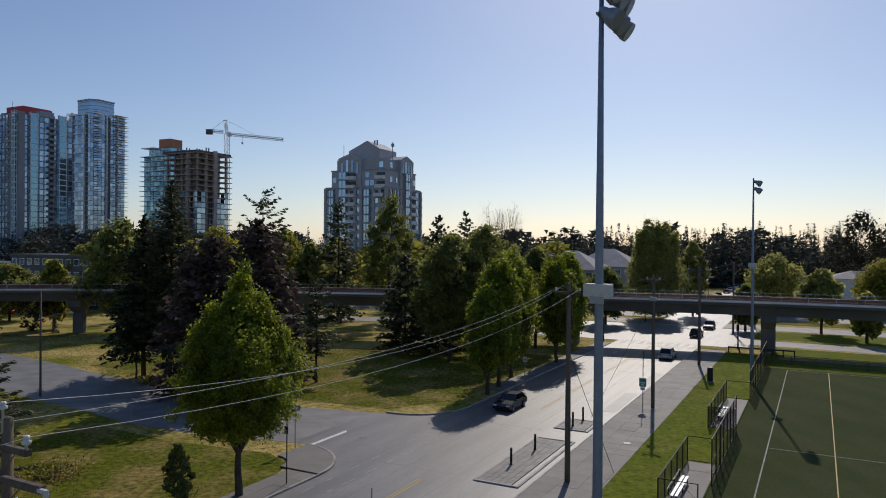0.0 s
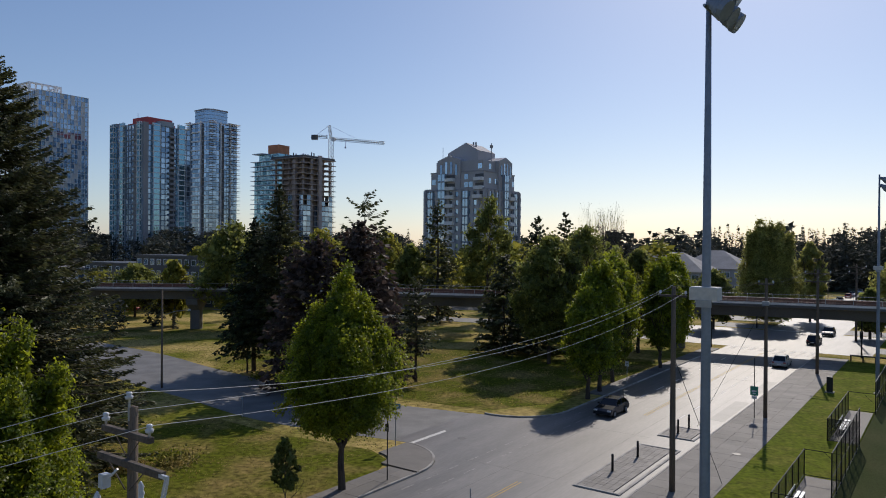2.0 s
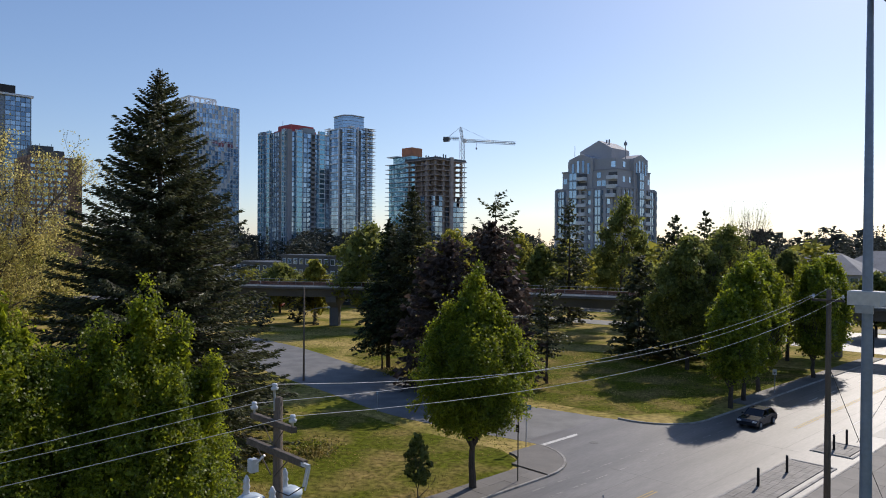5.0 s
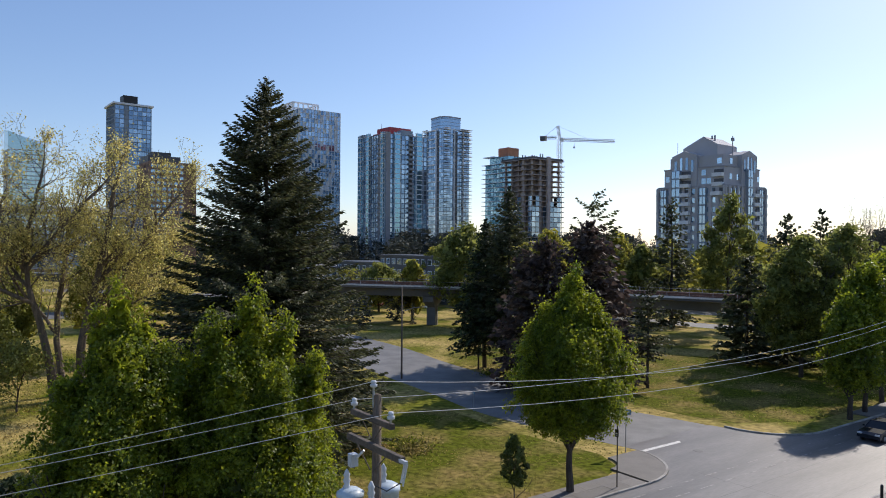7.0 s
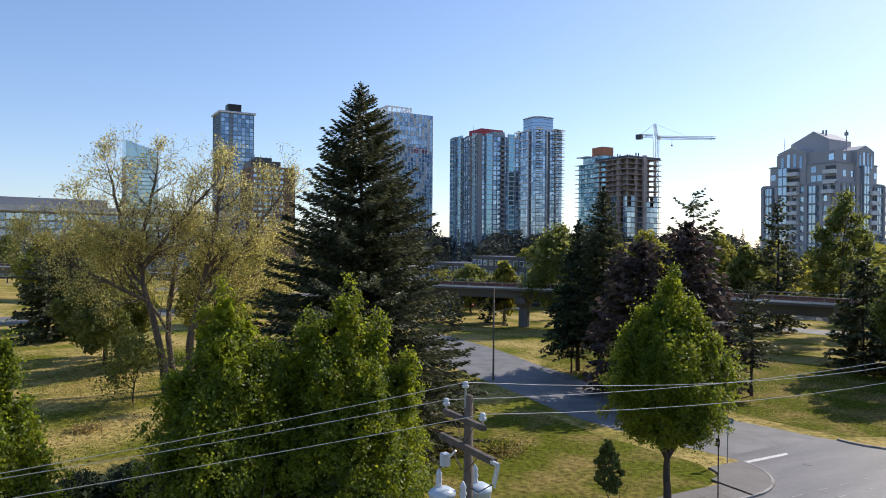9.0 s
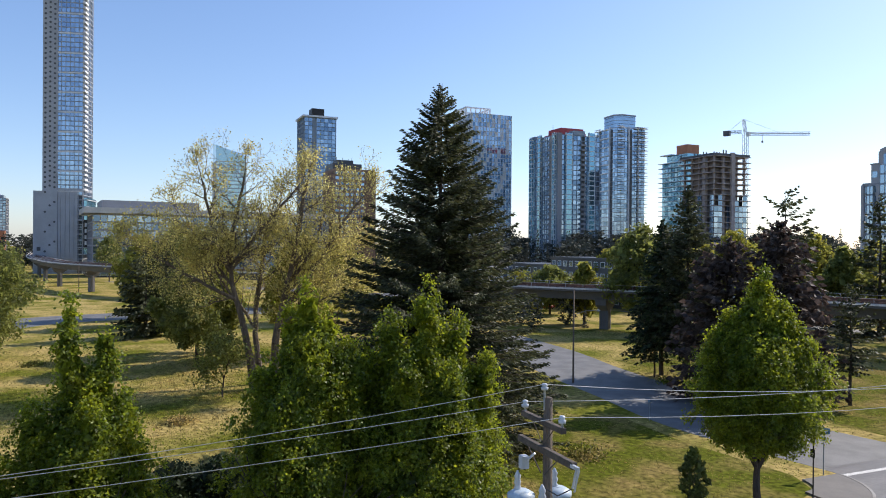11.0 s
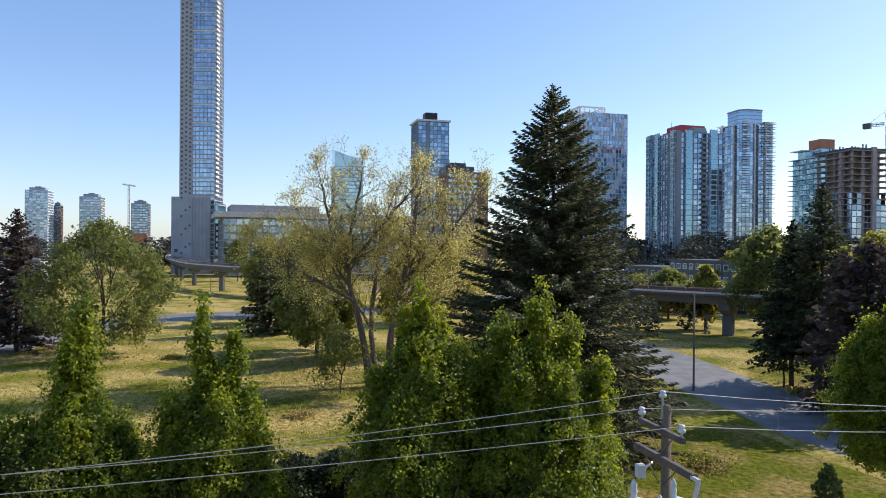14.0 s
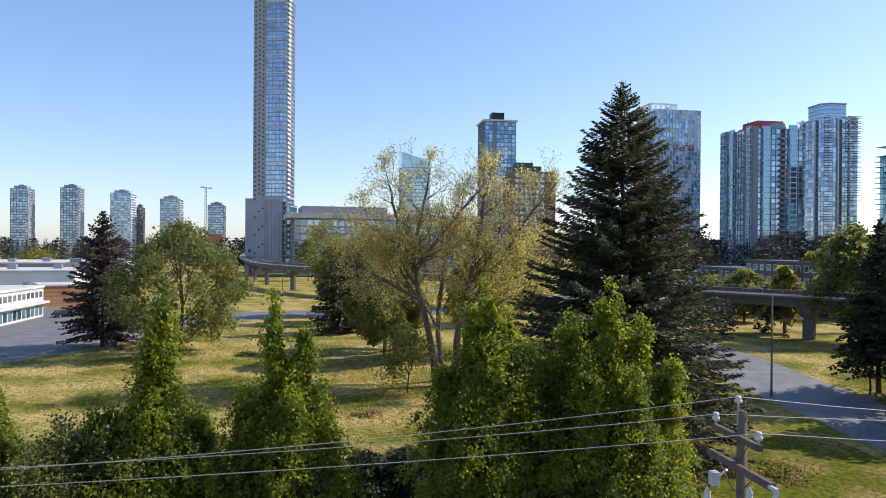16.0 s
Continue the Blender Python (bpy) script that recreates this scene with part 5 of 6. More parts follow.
def conifer(name, label, x, y, height, rad, mat, whorls, per, seed, droop=0.35, z0=0.6, twig=0.9, gap=0.4, wide=0.10, group="conifers", bark=BARK, power=0.85, sides=(-1, 1, 0), frond=0.2, low_heavy=1.0):
    """A spire with whorls of drooping boughs hung with sprays."""
    random.seed(seed)
    rg = np.random.default_rng(seed)
    root = thing(name, label, "tree", pose(x, y, 0), group)
    segs = []
    p = Vector((0, 0, 0))
    for i in range(8):
        q = Vector((random.gauss(0, 0.05), random.gauss(0, 0.05), height * (i + 1) / 8))
        segs.append((p, q, height * 0.016 * (1 - i / 8.2), height * 0.016 * (1 - (i + 1) / 8.2)))
        p = q
    C, U, L = [], [], []
    for k in range(whorls):
        t = (k + rg.uniform(-0.3, 0.3)) / whorls
        z = z0 + (height - z0) * t
        for j in range(per):
            a = rg.uniform(0, math.tau)
            t = min(0.995, max(0.0, (k + rg.uniform(-1.2, 1.2)) / whorls)) ** low_heavy
            z = z0 + (height - z0) * t
            full = rad * min(1.0, 1.16 * max(0.012, (1 - t)) ** power)
            ln = full * rg.uniform(0.68, 1.1) * (0.85 + 0.15 * math.sin(a * 2 + seed))
            rise = 0.25 + 0.5 * t + rg.uniform(-0.28, 0.22)
            steps = max(2, int(ln / gap))
            prev = None
            for i in range(steps + 1):
                u = i / steps
                rr = ln * u
                zz = z + ln * (rise * u * 0.55 - droop * u * u * (1.2 - t) + 0.13 * u ** 4)
                c = np.array([rr * math.cos(a), rr * math.sin(a), zz])
                if i and ln > 1.5 and i % 3 == 0:
                    segs.append((Vector(prev), Vector(c), 0.012 + 0.02 * (1 - u) * ln / 4, 0.012 + 0.02 * (1 - u) * ln / 5))
                if i % 3 == 0:
                    prev = c
                if u < 0.12 and ln > 2:
                    continue
                for sgn in sides:
                    w = twig * (0.5 + 0.6 * (1 - u * 0.7)) * rg.uniform(0.6, 1.25) * min(1, 0.25 + ln / 4)
                    b = a + sgn * rg.uniform(0.35, 1.0)
                    dr = np.array([math.cos(b), math.sin(b), -rg.uniform(0.05, 0.75) * (0.3 + droop)])
                    out = rg.uniform(-1, 1) * frond * ln * (1.0 - u) ** 0.7 * min(1.0, u * 3 + 0.2)
                    hang = abs(out) * 0.35 + abs(rg.normal(0, 0.14)) * twig * min(1, ln / 4)
                    C.append(c + np.array([-math.sin(a) * out, math.cos(a) * out, -hang]))
                    U.append(dr / np.linalg.norm(dr)), L.append(w)
    C, U, L = np.array(C), np.array(U), np.array(L)[:, None]
    n = len(C)
    side = np.cross(U, rg.normal(size=(n, 3)))
    side /= np.linalg.norm(side, axis=1, keepdims=True) + 1e-9
    up = np.cross(side, U)
    w = wide * rg.uniform(0.7, 1.5, (n, 1))
    q = np.stack([C, C + U * L * 0.45 + side * w * 1.3 + up * 0.03, C + U * L, C + U * L * 0.45 - side * w * 1.3 + up * 0.03], 1).reshape(-1, 3)
    me = bpy.data.meshes.new("crown")
    me.vertices.add(4 * n)
    me.vertices.foreach_set("co", q.astype(np.float32).ravel())
    me.loops.add(4 * n)
    me.loops.foreach_set("vertex_index", np.arange(4 * n, dtype=np.int32))
    me.polygons.add(n)
    me.polygons.foreach_set("loop_start", np.arange(0, 4 * n, 4, dtype=np.int32))
    me.materials.append(mat)
    me.update(calc_edges=True)
    part("trunk", limbs(segs), bark, root)
    part("crown", me, None, root, kind="stuff")
    return root


def broadleaf(name, label, x, y, height, width, mat, leaf, per_tip, seed, depth=4, trunk=0.3, bark=BARK, base=0.25, spread=0.6, up=0.22, kids=3, puff=0.9,
              group="broadleaf trees", stems=1):
    """A forked tree with leaves in puffs round its twig ends; scaled to its height and width."""
    random.seed(seed)
    root = thing(name, label, "tree", pose(x, y, 0), group)
    segs, tips = [], []
    for k in range(stems):
        lean = (0, 0, 1) if stems == 1 else (math.cos(k * math.tau / stems + seed) * 0.45, math.sin(k * math.tau / stems + seed) * 0.45, 1)
        grow((0.25 * k * (stems > 1), 0, 0), lean, height * base, trunk, depth, segs, tips, spread, up, kids)
    zs = max(t[0].z for t in tips)
    ws = sorted(math.hypot(t[0].x, t[0].y) for t in tips)[int(len(tips) * 0.93)]
    kz, kw = height * 0.95 / zs, width * 0.46 / ws
    fix = lambda p: Vector((p.x * kw, p.y * kw, p.z * kz))
    segs = [(fix(a), fix(b), r0, r1) for a, b, r0, r1 in segs]
    part("trunk", limbs(segs), bark, root)
    c = np.array([fix(t[0]) for t in tips])
    o = RNG.normal(size=(len(c), per_tip, 3)) * np.array([1, 1, 0.75]) * puff * RNG.uniform(0.5, 1.2, (len(c), 1, 1))
    pts = (c[:, None, :] + o).reshape(-1, 3)
    pts = pts[pts[:, 2] > 0.3]
    part("crown", leaf_data("crown", pts, leaf, mat), None, root, kind="stuff")
    return root


# street hornbeams
hornbeam("upright egg-shaped hornbeam on the street corner", -12.8, 44.7, [(0.2, 0, 14.7, 1.0), (-0.1, 0, 13.6, 1.9), (1.3, 0.2, 12.7, 1.2), (-1.6, -0.3, 12.3, 1.2), (0, 0, 11.7, 3.6), (2.4, 0, 11.2, 1.3), (-2.4, -0.2, 11.0, 1.3)], 3.9, 1500, 0.108, seed=3)


def hb(az, n=-32.3):
    d = -n / (RC * math.sin(radians(az)) + RS * math.cos(radians(az)))
    return at(az, d)


for az, lab, peaks, clumps, sd in (
        (41.6, "broad hornbeam with several upright plumes", [(-1.75, 0.3, 12.9, 1.25), (0.1, 0, 14.3, 1.2), (1.7, 0.4, 12.7, 1.2), (3.1, 0, 10.7, 1.2), (-3.1, 0.2, 11.2, 1.2),
                                                              (0.2, 0, 11.3, 2.5), (0, 0, 9.6, 4.0), (-0.9, -1.7, 11.0, 1.3), (1.3, -1.8, 10.4, 1.3)], 1100, 5),
        (51.0, "dense hornbeam with a rounded double top", [(0.1, 0, 14.5, 1.0), (1.0, 0.2, 13.3, 0.8), (-0.8, 0.3, 13.1, 0.9), (1.9, 0, 11.6, 1.1), (-2.0, 0, 11.0, 1.1), (0.1, 0, 12.4, 2.1), (0, 0, 10.6, 3.2), (0.3, -1.3, 11.9, 1.2)], 860, 8),
        (67.3, "slim hornbeam with two tall plumes", [(-0.45, 0, 14.2, 0.62), (1.0, 0.1, 13.0, 0.62), (0.3, 0, 10.9, 1.4), (0, 0, 9.0, 3.1), (1.7, 0, 9.8, 1.1), (-1.7, 0, 9.6, 1.1), (0.4, -1.6, 9.8, 1.1)], 720, 11),
        (77.0, "hornbeam with one pointed plume", [(0.5, 0, 14.1, 0.75), (0.2, 0, 12.3, 1.35), (0, 0, 9.0, 3.4), (-2, 0, 9.3, 1.1), (2.1, 0, 8.9, 1.1), (0.2, -1.8, 9.6, 1.2)], 720, 14),
        (88.6, "dense upright hornbeam beside the wires", [(0, 0, 12.0, 1.6), (-0.9, -0.6, 10.0, 1.4), (0, 0, 9.4, 2.4)], 560, 17)):
    x, y = hb(az)
    hornbeam(lab, x, y, peaks, 0.9, int(clumps * 1.65), 0.098, seed=sd)
for s, n, h, w, sd in ((69.5, -31.4, 11.2, 2.2, 21), (73.5, -31.8, 14.4, 2.4, 22), (80, -33.0, 15, 2.6, 23), (93, -31.7, 14.6, 2.4, 24), (98.5, -31.8, 14.8, 2.4, 25)):
    x, y = rd(s, n)
    hornbeam("upright hornbeam beside the road", x, y, [(0, 0, h, w), (0.8, 0.6, h * 0.86, w * 0.7)], 3.0, 330, 0.2, seed=sd, leaves=32)

# the tall poplars beyond the guideway
x, y = at(-16.6, 165)
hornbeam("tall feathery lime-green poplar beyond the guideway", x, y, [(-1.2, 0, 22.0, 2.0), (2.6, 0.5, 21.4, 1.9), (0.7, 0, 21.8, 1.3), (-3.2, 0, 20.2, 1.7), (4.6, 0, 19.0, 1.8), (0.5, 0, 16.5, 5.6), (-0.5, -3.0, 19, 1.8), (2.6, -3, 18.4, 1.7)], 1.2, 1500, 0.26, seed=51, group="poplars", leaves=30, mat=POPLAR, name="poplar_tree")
# large conifer and others
x, y = at(40.35, 56)
conifer("spruce_tree", "huge dark spruce with drooping lower boughs", x, y, 28.9, 12.6, SPRUCE, 46, 19, 4, 0.28, 0.3, 0.6, 0.16, 0.046, power=0.82, sides=(-1, 1, 0, -0.5, 0.6), frond=0.18, low_heavy=1.3)
x, y = at(80.3, 123)
conifer("spruce_tree", "narrow brownish spruce beside the street", x, y, 21.2, 6.2, RUSSET, 34, 14, 6, 0.35, 1.5, 0.9, 0.42, 0.12, power=0.7)
x, y = at(21.0, 90)
conifer("fir_tree", "dark fir with level boughs beside the guideway", x, y, 23.6, 6.0, SPRUCE, 30, 13, 9, 0.25, 5.0, 0.9, 0.4, 0.11)
x, y = at(22.9, 93)
conifer("cedar_tree", "weeping cedar with grey-green hanging sprays", x, y, 19.6, 6.0, CEDAR, 28, 13, 10, 0.5, 4.0, 0.9, 0.4, 0.11)
x, y = at(10.1, 83.5)
conifer("pine_tree", "small dark pine on a bare stem", x, y, 12.4, 3.0, SPRUCE, 18, 8, 12, 0.2, 3.6, 0.7, 0.4, 0.09, power=0.5)
x, y = at(23.4, 91.5)
conifer("pine_tree", "stubby dark pine on the grass", x, y, 8.0, 2.6, SPRUCE, 12, 9, 13, 0.25, 2.2, 0.7, 0.4, 0.1, power=0.4)
x, y = at(14.3, 135)
conifer("pine_tree", "gaunt pine with a ragged open top", x, y, 26.5, 5.0, SPRUCE, 11, 5, 15, 0.1, 8, 1.3, 0.5, 0.16, power=0.25)
for az, d, h, w, sd in ((8.4, 150, 26, 6, 31), (0.4, 108, 20.8, 4.4, 32), (-1.8, 118, 21.8, 3.2, 33), (14.6, 82, 18.8, 6.2, 34), (18.2, 80, 17.0, 5.6, 38), (3.0, 106, 15, 5, 35), (62.9, 131, 15.5, 5.4, 36), (61.5, 133, 14.8, 5.0, 37), (39.5, 150, 18, 7, 39)):
    x, y = at(az, d)
    conifer("conifer_tree", "dark dense conifer near the guideway", x, y, h, w, SPRUCE if sd not in (34, 38) else RUSSET, 22, 8 if sd not in (34, 38) else 17, sd, 0.3, 1.0, 1.2, 0.6, 0.18, power=0.6)



def willow(label, x, y, limbs_of, seed):
    """A tall open tree of several bent stems with thin twigs and sparse small leaves. Limbs: points (across, back, height) and the radius at the foot."""
    random.seed(seed)
    az = math.atan2(-x, y)
    root = thing("willow_tree", label, "tree", pose(x, y, 0, 0, 0, math.degrees(az)), "broadleaf trees")
    limbs_of = [([(a, b, c * 0.9) for a, b, c in pts], r * 1.25) for pts, r in limbs_of]
    segs, tips = [], []
    for pts, r in limbs_of:
        line = spline(pts, 5)
        k = len(line) - 1
        for i in range(k):
            line[i + 1] += Vector((random.gauss(0, 0.10), random.gauss(0, 0.12), 0))
            r0, r1 = r * (1 - 0.62 * i / k), r * (1 - 0.62 * (i + 1) / k)
            segs.append((line[i], line[i + 1], r0, r1))
            d = (line[i + 1] - line[i]).normalized()
            if line[i].z > 6.5:
                for _ in range(2 if line[i].z > 11 else 1):
                    side = d.orthogonal().normalized()
                    side.rotate(Matrix.Rotation(random.uniform(0, math.tau), 3, d))
                    grow(line[i + 1], d * 0.7 + side * random.uniform(0.5, 1.0), random.uniform(1.2, 2.2), max(0.03, r1 * 0.4), 3, segs, tips, 0.5, 0.12, 2, 0.78)
        grow(line[-1], d, 1.5, r * 0.22, 3, segs, tips, 0.45, 0.2, 3, 0.75)
    part("trunk", limbs(segs, 0.016), BARK_PALE, root)
    P = []
    for p, d in tips:
        n = int(random.uniform(0.4, 1.6) * (19 if p.z < 19 else 9))
        P.append(np.array(p) + RNG.normal(size=(n, 3)) * np.array([0.34, 0.34, 0.4]) + np.array([0, 0, -0.15]))
    part("crown", leaf_data("crown", np.concatenate(P), 0.14, SPRING, None, 0.4), None, root, kind="stuff")
    return root


x, y = at(55.0, 81)
willow("spreading multi-stemmed tree with thin yellow spring leaves", x, y, [
    ([(0, 0, 0), (-0.7, 0, 5), (-2.7, 0.3, 14.5)], 0.46), ([(-2.7, 0.3, 14.5), (-4.4, 0, 19), (-5.6, 0.5, 25.5)], 0.22), ([(-2.7, 0.3, 14.5), (-2.6, 1, 19), (-1.2, 1.5, 26)], 0.24),
    ([(-2.7, 0.3, 14.5), (-0.3, -0.6, 18.5), (4.2, -1, 24.5)], 0.22), ([(-2.0, 0, 11), (-6, -1, 13.5), (-11.5, -1.5, 17)], 0.18), ([(-2.3, 0, 12), (-5, 2, 17), (-8, 3, 21)], 0.15),
    ([(2.0, 1, 0), (2.4, 1, 7), (4.0, 1, 15), (5.6, 1.5, 25.5)], 0.40), ([(2.6, 1, 8.5), (6, 0, 14), (9, 0, 19.5), (11.5, 0, 23.5)], 0.24), ([(3.0, 1, 10), (7, 2, 12.5), (12, 2.5, 15.5)], 0.18),
    ([(3.6, 1, 13), (6.6, 3, 18), (8.6, 4, 24)], 0.18), ([(0.9, 3, 0), (0, 3.5, 8), (0.8, 4, 16), (1.5, 4.5, 21.5)], 0.30), ([(0.2, 3.4, 7), (-3, 5, 12), (-5, 6, 16)], 0.16), ([(2.5, 1, 7), (5, -2, 10), (9, -3, 12)], 0.14)], 42)
x, y = at(57.4, 77.5)
broadleaf("young_tree", "low bushy young tree on the grass", x, y, 6.5, 5.5, MAPLE, 0.2, 16, 43, 4, 0.1)
x, y = at(74.9, 112)
crowned("maple_tree", "wide green tree with a rounded crown", x, y, 20.0, 23, MAPLE, 0.19, 115000, 44, 0.08, 130, lump=(0.055, 0.105))
x, y = at(82.2, 33)
broadleaf("shrub_tree", "thin pale-leaved shrubby tree by the wires", x, y, 9.2, 5, MAPLE, 0.1, 14, 45, 5, 0.08, BARK_PALE, 0.16, 0.4, 0.3, 3, 0.4, stems=3)
# added dark foliage in place of the shade on the ground between the hornbeams
for az, d, w, sd in ((57.6, 41, 5.0, 71), (61.0, 41, 5.5, 72)):
    x, y = at(az, d)
    crowned("shrub", "added dark foliage standing in for shade between the hornbeams", x, y, 4.4, w, CEDAR, 0.14, 5200, sd, 0.03, 22, "shrubs", 0.08)
x, y = at(20.45, 42)
crowned("sapling", "small dark-leaved sapling on the lawn", x, y, 4.9, 2.1, MAPLE, 0.11, 1500, 46, 0.36, 22, trunk=0.05)
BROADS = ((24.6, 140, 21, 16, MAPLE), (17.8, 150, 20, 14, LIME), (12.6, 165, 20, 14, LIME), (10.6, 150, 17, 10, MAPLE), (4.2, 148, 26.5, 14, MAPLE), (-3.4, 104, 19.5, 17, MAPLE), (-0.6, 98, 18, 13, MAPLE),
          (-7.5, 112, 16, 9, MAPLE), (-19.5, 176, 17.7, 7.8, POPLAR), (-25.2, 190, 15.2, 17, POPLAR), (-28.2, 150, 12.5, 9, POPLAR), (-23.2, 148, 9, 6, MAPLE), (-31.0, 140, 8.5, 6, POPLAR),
          (-32, 195, 14, 16, LIME), (-35.5, 190, 14, 14, LIME), (28.8, 150, 13, 8, LIME), (31.5, 170, 12, 14, MAPLE), (60.8, 150, 20, 16, MAPLE), (63.2, 165, 18, 14, LIME), (48.5, 150, 17, 18, LIME),
          (65.4, 330, 20, 14, MAPLE), (84.5, 420, 15, 24, LIME), (87.5, 430, 15, 24, LIME), (80.5, 420, 14, 18, LIME), (27.0, 200, 16, 10, LIME), (-13, 150, 12, 12, MAPLE), (58.4, 110, 18, 12, LIME), (59.3, 98, 15, 13, MAPLE), (51.5, 104, 18, 13, LIME), (-30.6, 240, 28, 21, DARKLEAF))
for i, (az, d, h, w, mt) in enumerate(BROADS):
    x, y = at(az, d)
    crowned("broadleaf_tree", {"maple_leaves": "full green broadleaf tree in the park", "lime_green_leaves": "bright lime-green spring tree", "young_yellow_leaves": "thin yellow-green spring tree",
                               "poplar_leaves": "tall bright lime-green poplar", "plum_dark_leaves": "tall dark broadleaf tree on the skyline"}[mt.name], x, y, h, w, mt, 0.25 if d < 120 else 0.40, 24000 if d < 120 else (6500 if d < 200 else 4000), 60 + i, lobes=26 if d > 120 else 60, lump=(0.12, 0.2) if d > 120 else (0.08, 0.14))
for az, d, h, w, sd in ((-4.3, 112, 24.5, 8, 91), (-5.6, 114, 24.5, 8, 92)):
    x, y = at(az, d)
    broadleaf("bare_tree", "leafless dead-looking tree above the crowns", x, y, h, w, DARKLEAF, 0.1, 1, sd, 5, 0.25, BARK, 0.3, 0.4, 0.1, 3, 0.3)


# far woods all round the horizon
def woods(name, label, count, az0, az1, d0, d1, h0, h1, seed, mat=WOODS, cones=0.6):
    rg = np.random.default_rng(seed)
    V = []
    for _ in range(count):
        az, d = rg.uniform(az0, az1), rg.uniform(d0, d1)
        x, y = at(az, d)
        h = rg.uniform(h0, h1)
        conic = rg.random() < cones
        rad = h * (rg.uniform(0.11, 0.18) if conic else 0.32)
        n = 420
        t = rg.uniform(0, 1, n) ** (1.25 if conic else 1.0)
        a = rg.uniform(0, math.tau, n)
        tier = 0.8 + 0.25 * np.sin(t * 46 + a)
        r = rad * ((1 - t) ** 0.85 * tier + 0.02 if conic else np.sqrt(np.clip(1 - (2 * t - 1.05) ** 2, 0.02, 1))) * rg.uniform(0.3, 1.1, n)
        c = np.stack([x + r * np.cos(a), y + r * np.sin(a), h * t], 1)
        sz = h * rg.uniform(0.018, 0.042, n) * ((1.15 - 0.8 * t) if conic else 1.5)
        V.append((c[:, None, :] + rg.normal(size=(n, 3, 3)) * sz[:, None, None] * np.array([1, 1, 0.7])).reshape(-1, 3))
    V = np.concatenate(V)
    Fc = np.arange(len(V)).reshape(-1, 3).tolist()
    me = bpy.data.meshes.new(name)
    me.from_pydata(V.tolist(), [], Fc)
    me.materials.append(mat)
    me.update()
    return tagged(new(name, me), label, "woods", kind="stuff")


woods("far_woods", "dark conifer woods along the skyline", 430, -48, -12, 300, 420, 17, 27, 1, WOODS, 0.93)
woods("far_woods", "dark undergrowth at the foot of the woods", 260, -48, -6, 300, 400, 9, 17, 9, WOODS, 0.5)
woods("far_woods", "mixed woods behind the town", 420, -14, 40, 330, 620, 15, 26, 2)
woods("far_woods", "mixed woods behind the town", 300, 38, 92, 480, 800, 10, 22, 3)
woods("far_woods", "distant hazy woods on the horizon", 260, -48, 95, 900, 1500, 22, 34, 4)
woods("far_woods", "spring trees between the houses", 90, -10, 22, 175, 260, 9, 17, 5, LIME, 0.03)
woods("far_woods", "low spring trees before the town houses", 26, 25, 36, 178, 196, 4, 10, 7, LIME, 0.05)
woods("far_woods", "shrubs and trees under the guideway", 30, -10, 62, 135, 160, 3, 8, 6)


# ---- poles, wires and lights ----
def wires(name, label, a, b, sag, r=0.010, mat=CABLE, group="overhead wires"):
    a, b = Vector(a), Vector(b)
    pts = []
    for i in range(17):
        u = i / 16
        p = a.lerp(b, u)
        p.z -= 4 * sag * u * (1 - u)
        pts.append(p)
    return solid(name, Mesh().cable(pts, r), mat, label, "wire", group=group)


def insulator(parent, x, y, z, h=0.28):
    part("insulator", Mesh().lathe([(0.03, 0), (0.03, h * 0.3), (0.09, h * 0.35), (0.1, h * 0.6), (0.055, h * 0.68), (0.075, h * 0.8), (0.06, h), (0.02, h)], 10, (x, y, z)), CERAMIC, parent, smooth=True)


def utility_pole(s, n, h, r, label, arms=(), turn=0.0):
    x, y = rd(s, n)
    p = thing("utility_pole", label, "utility pole", pose(x, y, 0, 0, 0, ROAD_TURN + turn), "utility poles")
    part("pole", Mesh().lathe([(r * 1.25, -0.3), (r * 1.2, h * 0.3), (r, h * 0.7), (r * 0.85, h), (0.02, h + 0.04)], 12), WOOD, p, smooth=True)
    for z, half in arms:
        part("crossarm", Mesh().slab(-half, half, -0.22, -0.08, z - 0.07, z + 0.07, 0.015), ARM_WOOD, p)
        for sx in (-1, 1):
            part("brace", Mesh().tube((sx * half * 0.55, -0.15, z - 0.06), (0, -0.12, z - 0.6), 0.012, None, 5), ARM_WOOD, p)
            insulator(p, sx * (half - 0.08), -0.15, z + 0.07)
    return p


near = utility_pole(9.1, -15.5, 12.2, 0.13, "weathered wooden utility pole with transformers and two crossarms", ((11.62, 1.0),))
part("top_pin", Mesh().tube((0, -0.1, 11.9), (0, -0.1, 12.35), 0.03, None, 8), STEEL, near)
insulator(near, 0, -0.1, 12.33, 0.24)
part("lower_crossarm", Mesh().slab(-1.15, 1.5, -0.24, -0.1, 10.86, 11.02, 0.015), ARM_WOOD, near)
part("arm_brace", Mesh().tube((0.75, -0.17, 10.86), (0.08, -0.14, 10.3), 0.018, None, 5).tube((-0.75, -0.17, 10.86), (-0.08, -0.14, 10.3), 0.018, None, 5), ARM_WOOD, near)
part("fuse_cutout", Mesh().tube((1.66, -0.2, 10.95), (1.56, -0.25, 10.45), 0.035, 0.03, 8).tube((1.74, -0.2, 10.9), (1.68, -0.28, 10.4), 0.022, None, 6).box(1.44, 1.74, -0.25, -0.18, 10.9, 10.98), CERAMIC, near, "grey fuse cutout")
part("drop_lead", Mesh().tube((1.56, -0.25, 10.45), (1.0, -0.3, 10.1), 0.014, None, 5).tube((1.0, -0.3, 10.1), (0.6, -0.4, 10.15), 0.014, None, 5), CABLE_DARK, near)
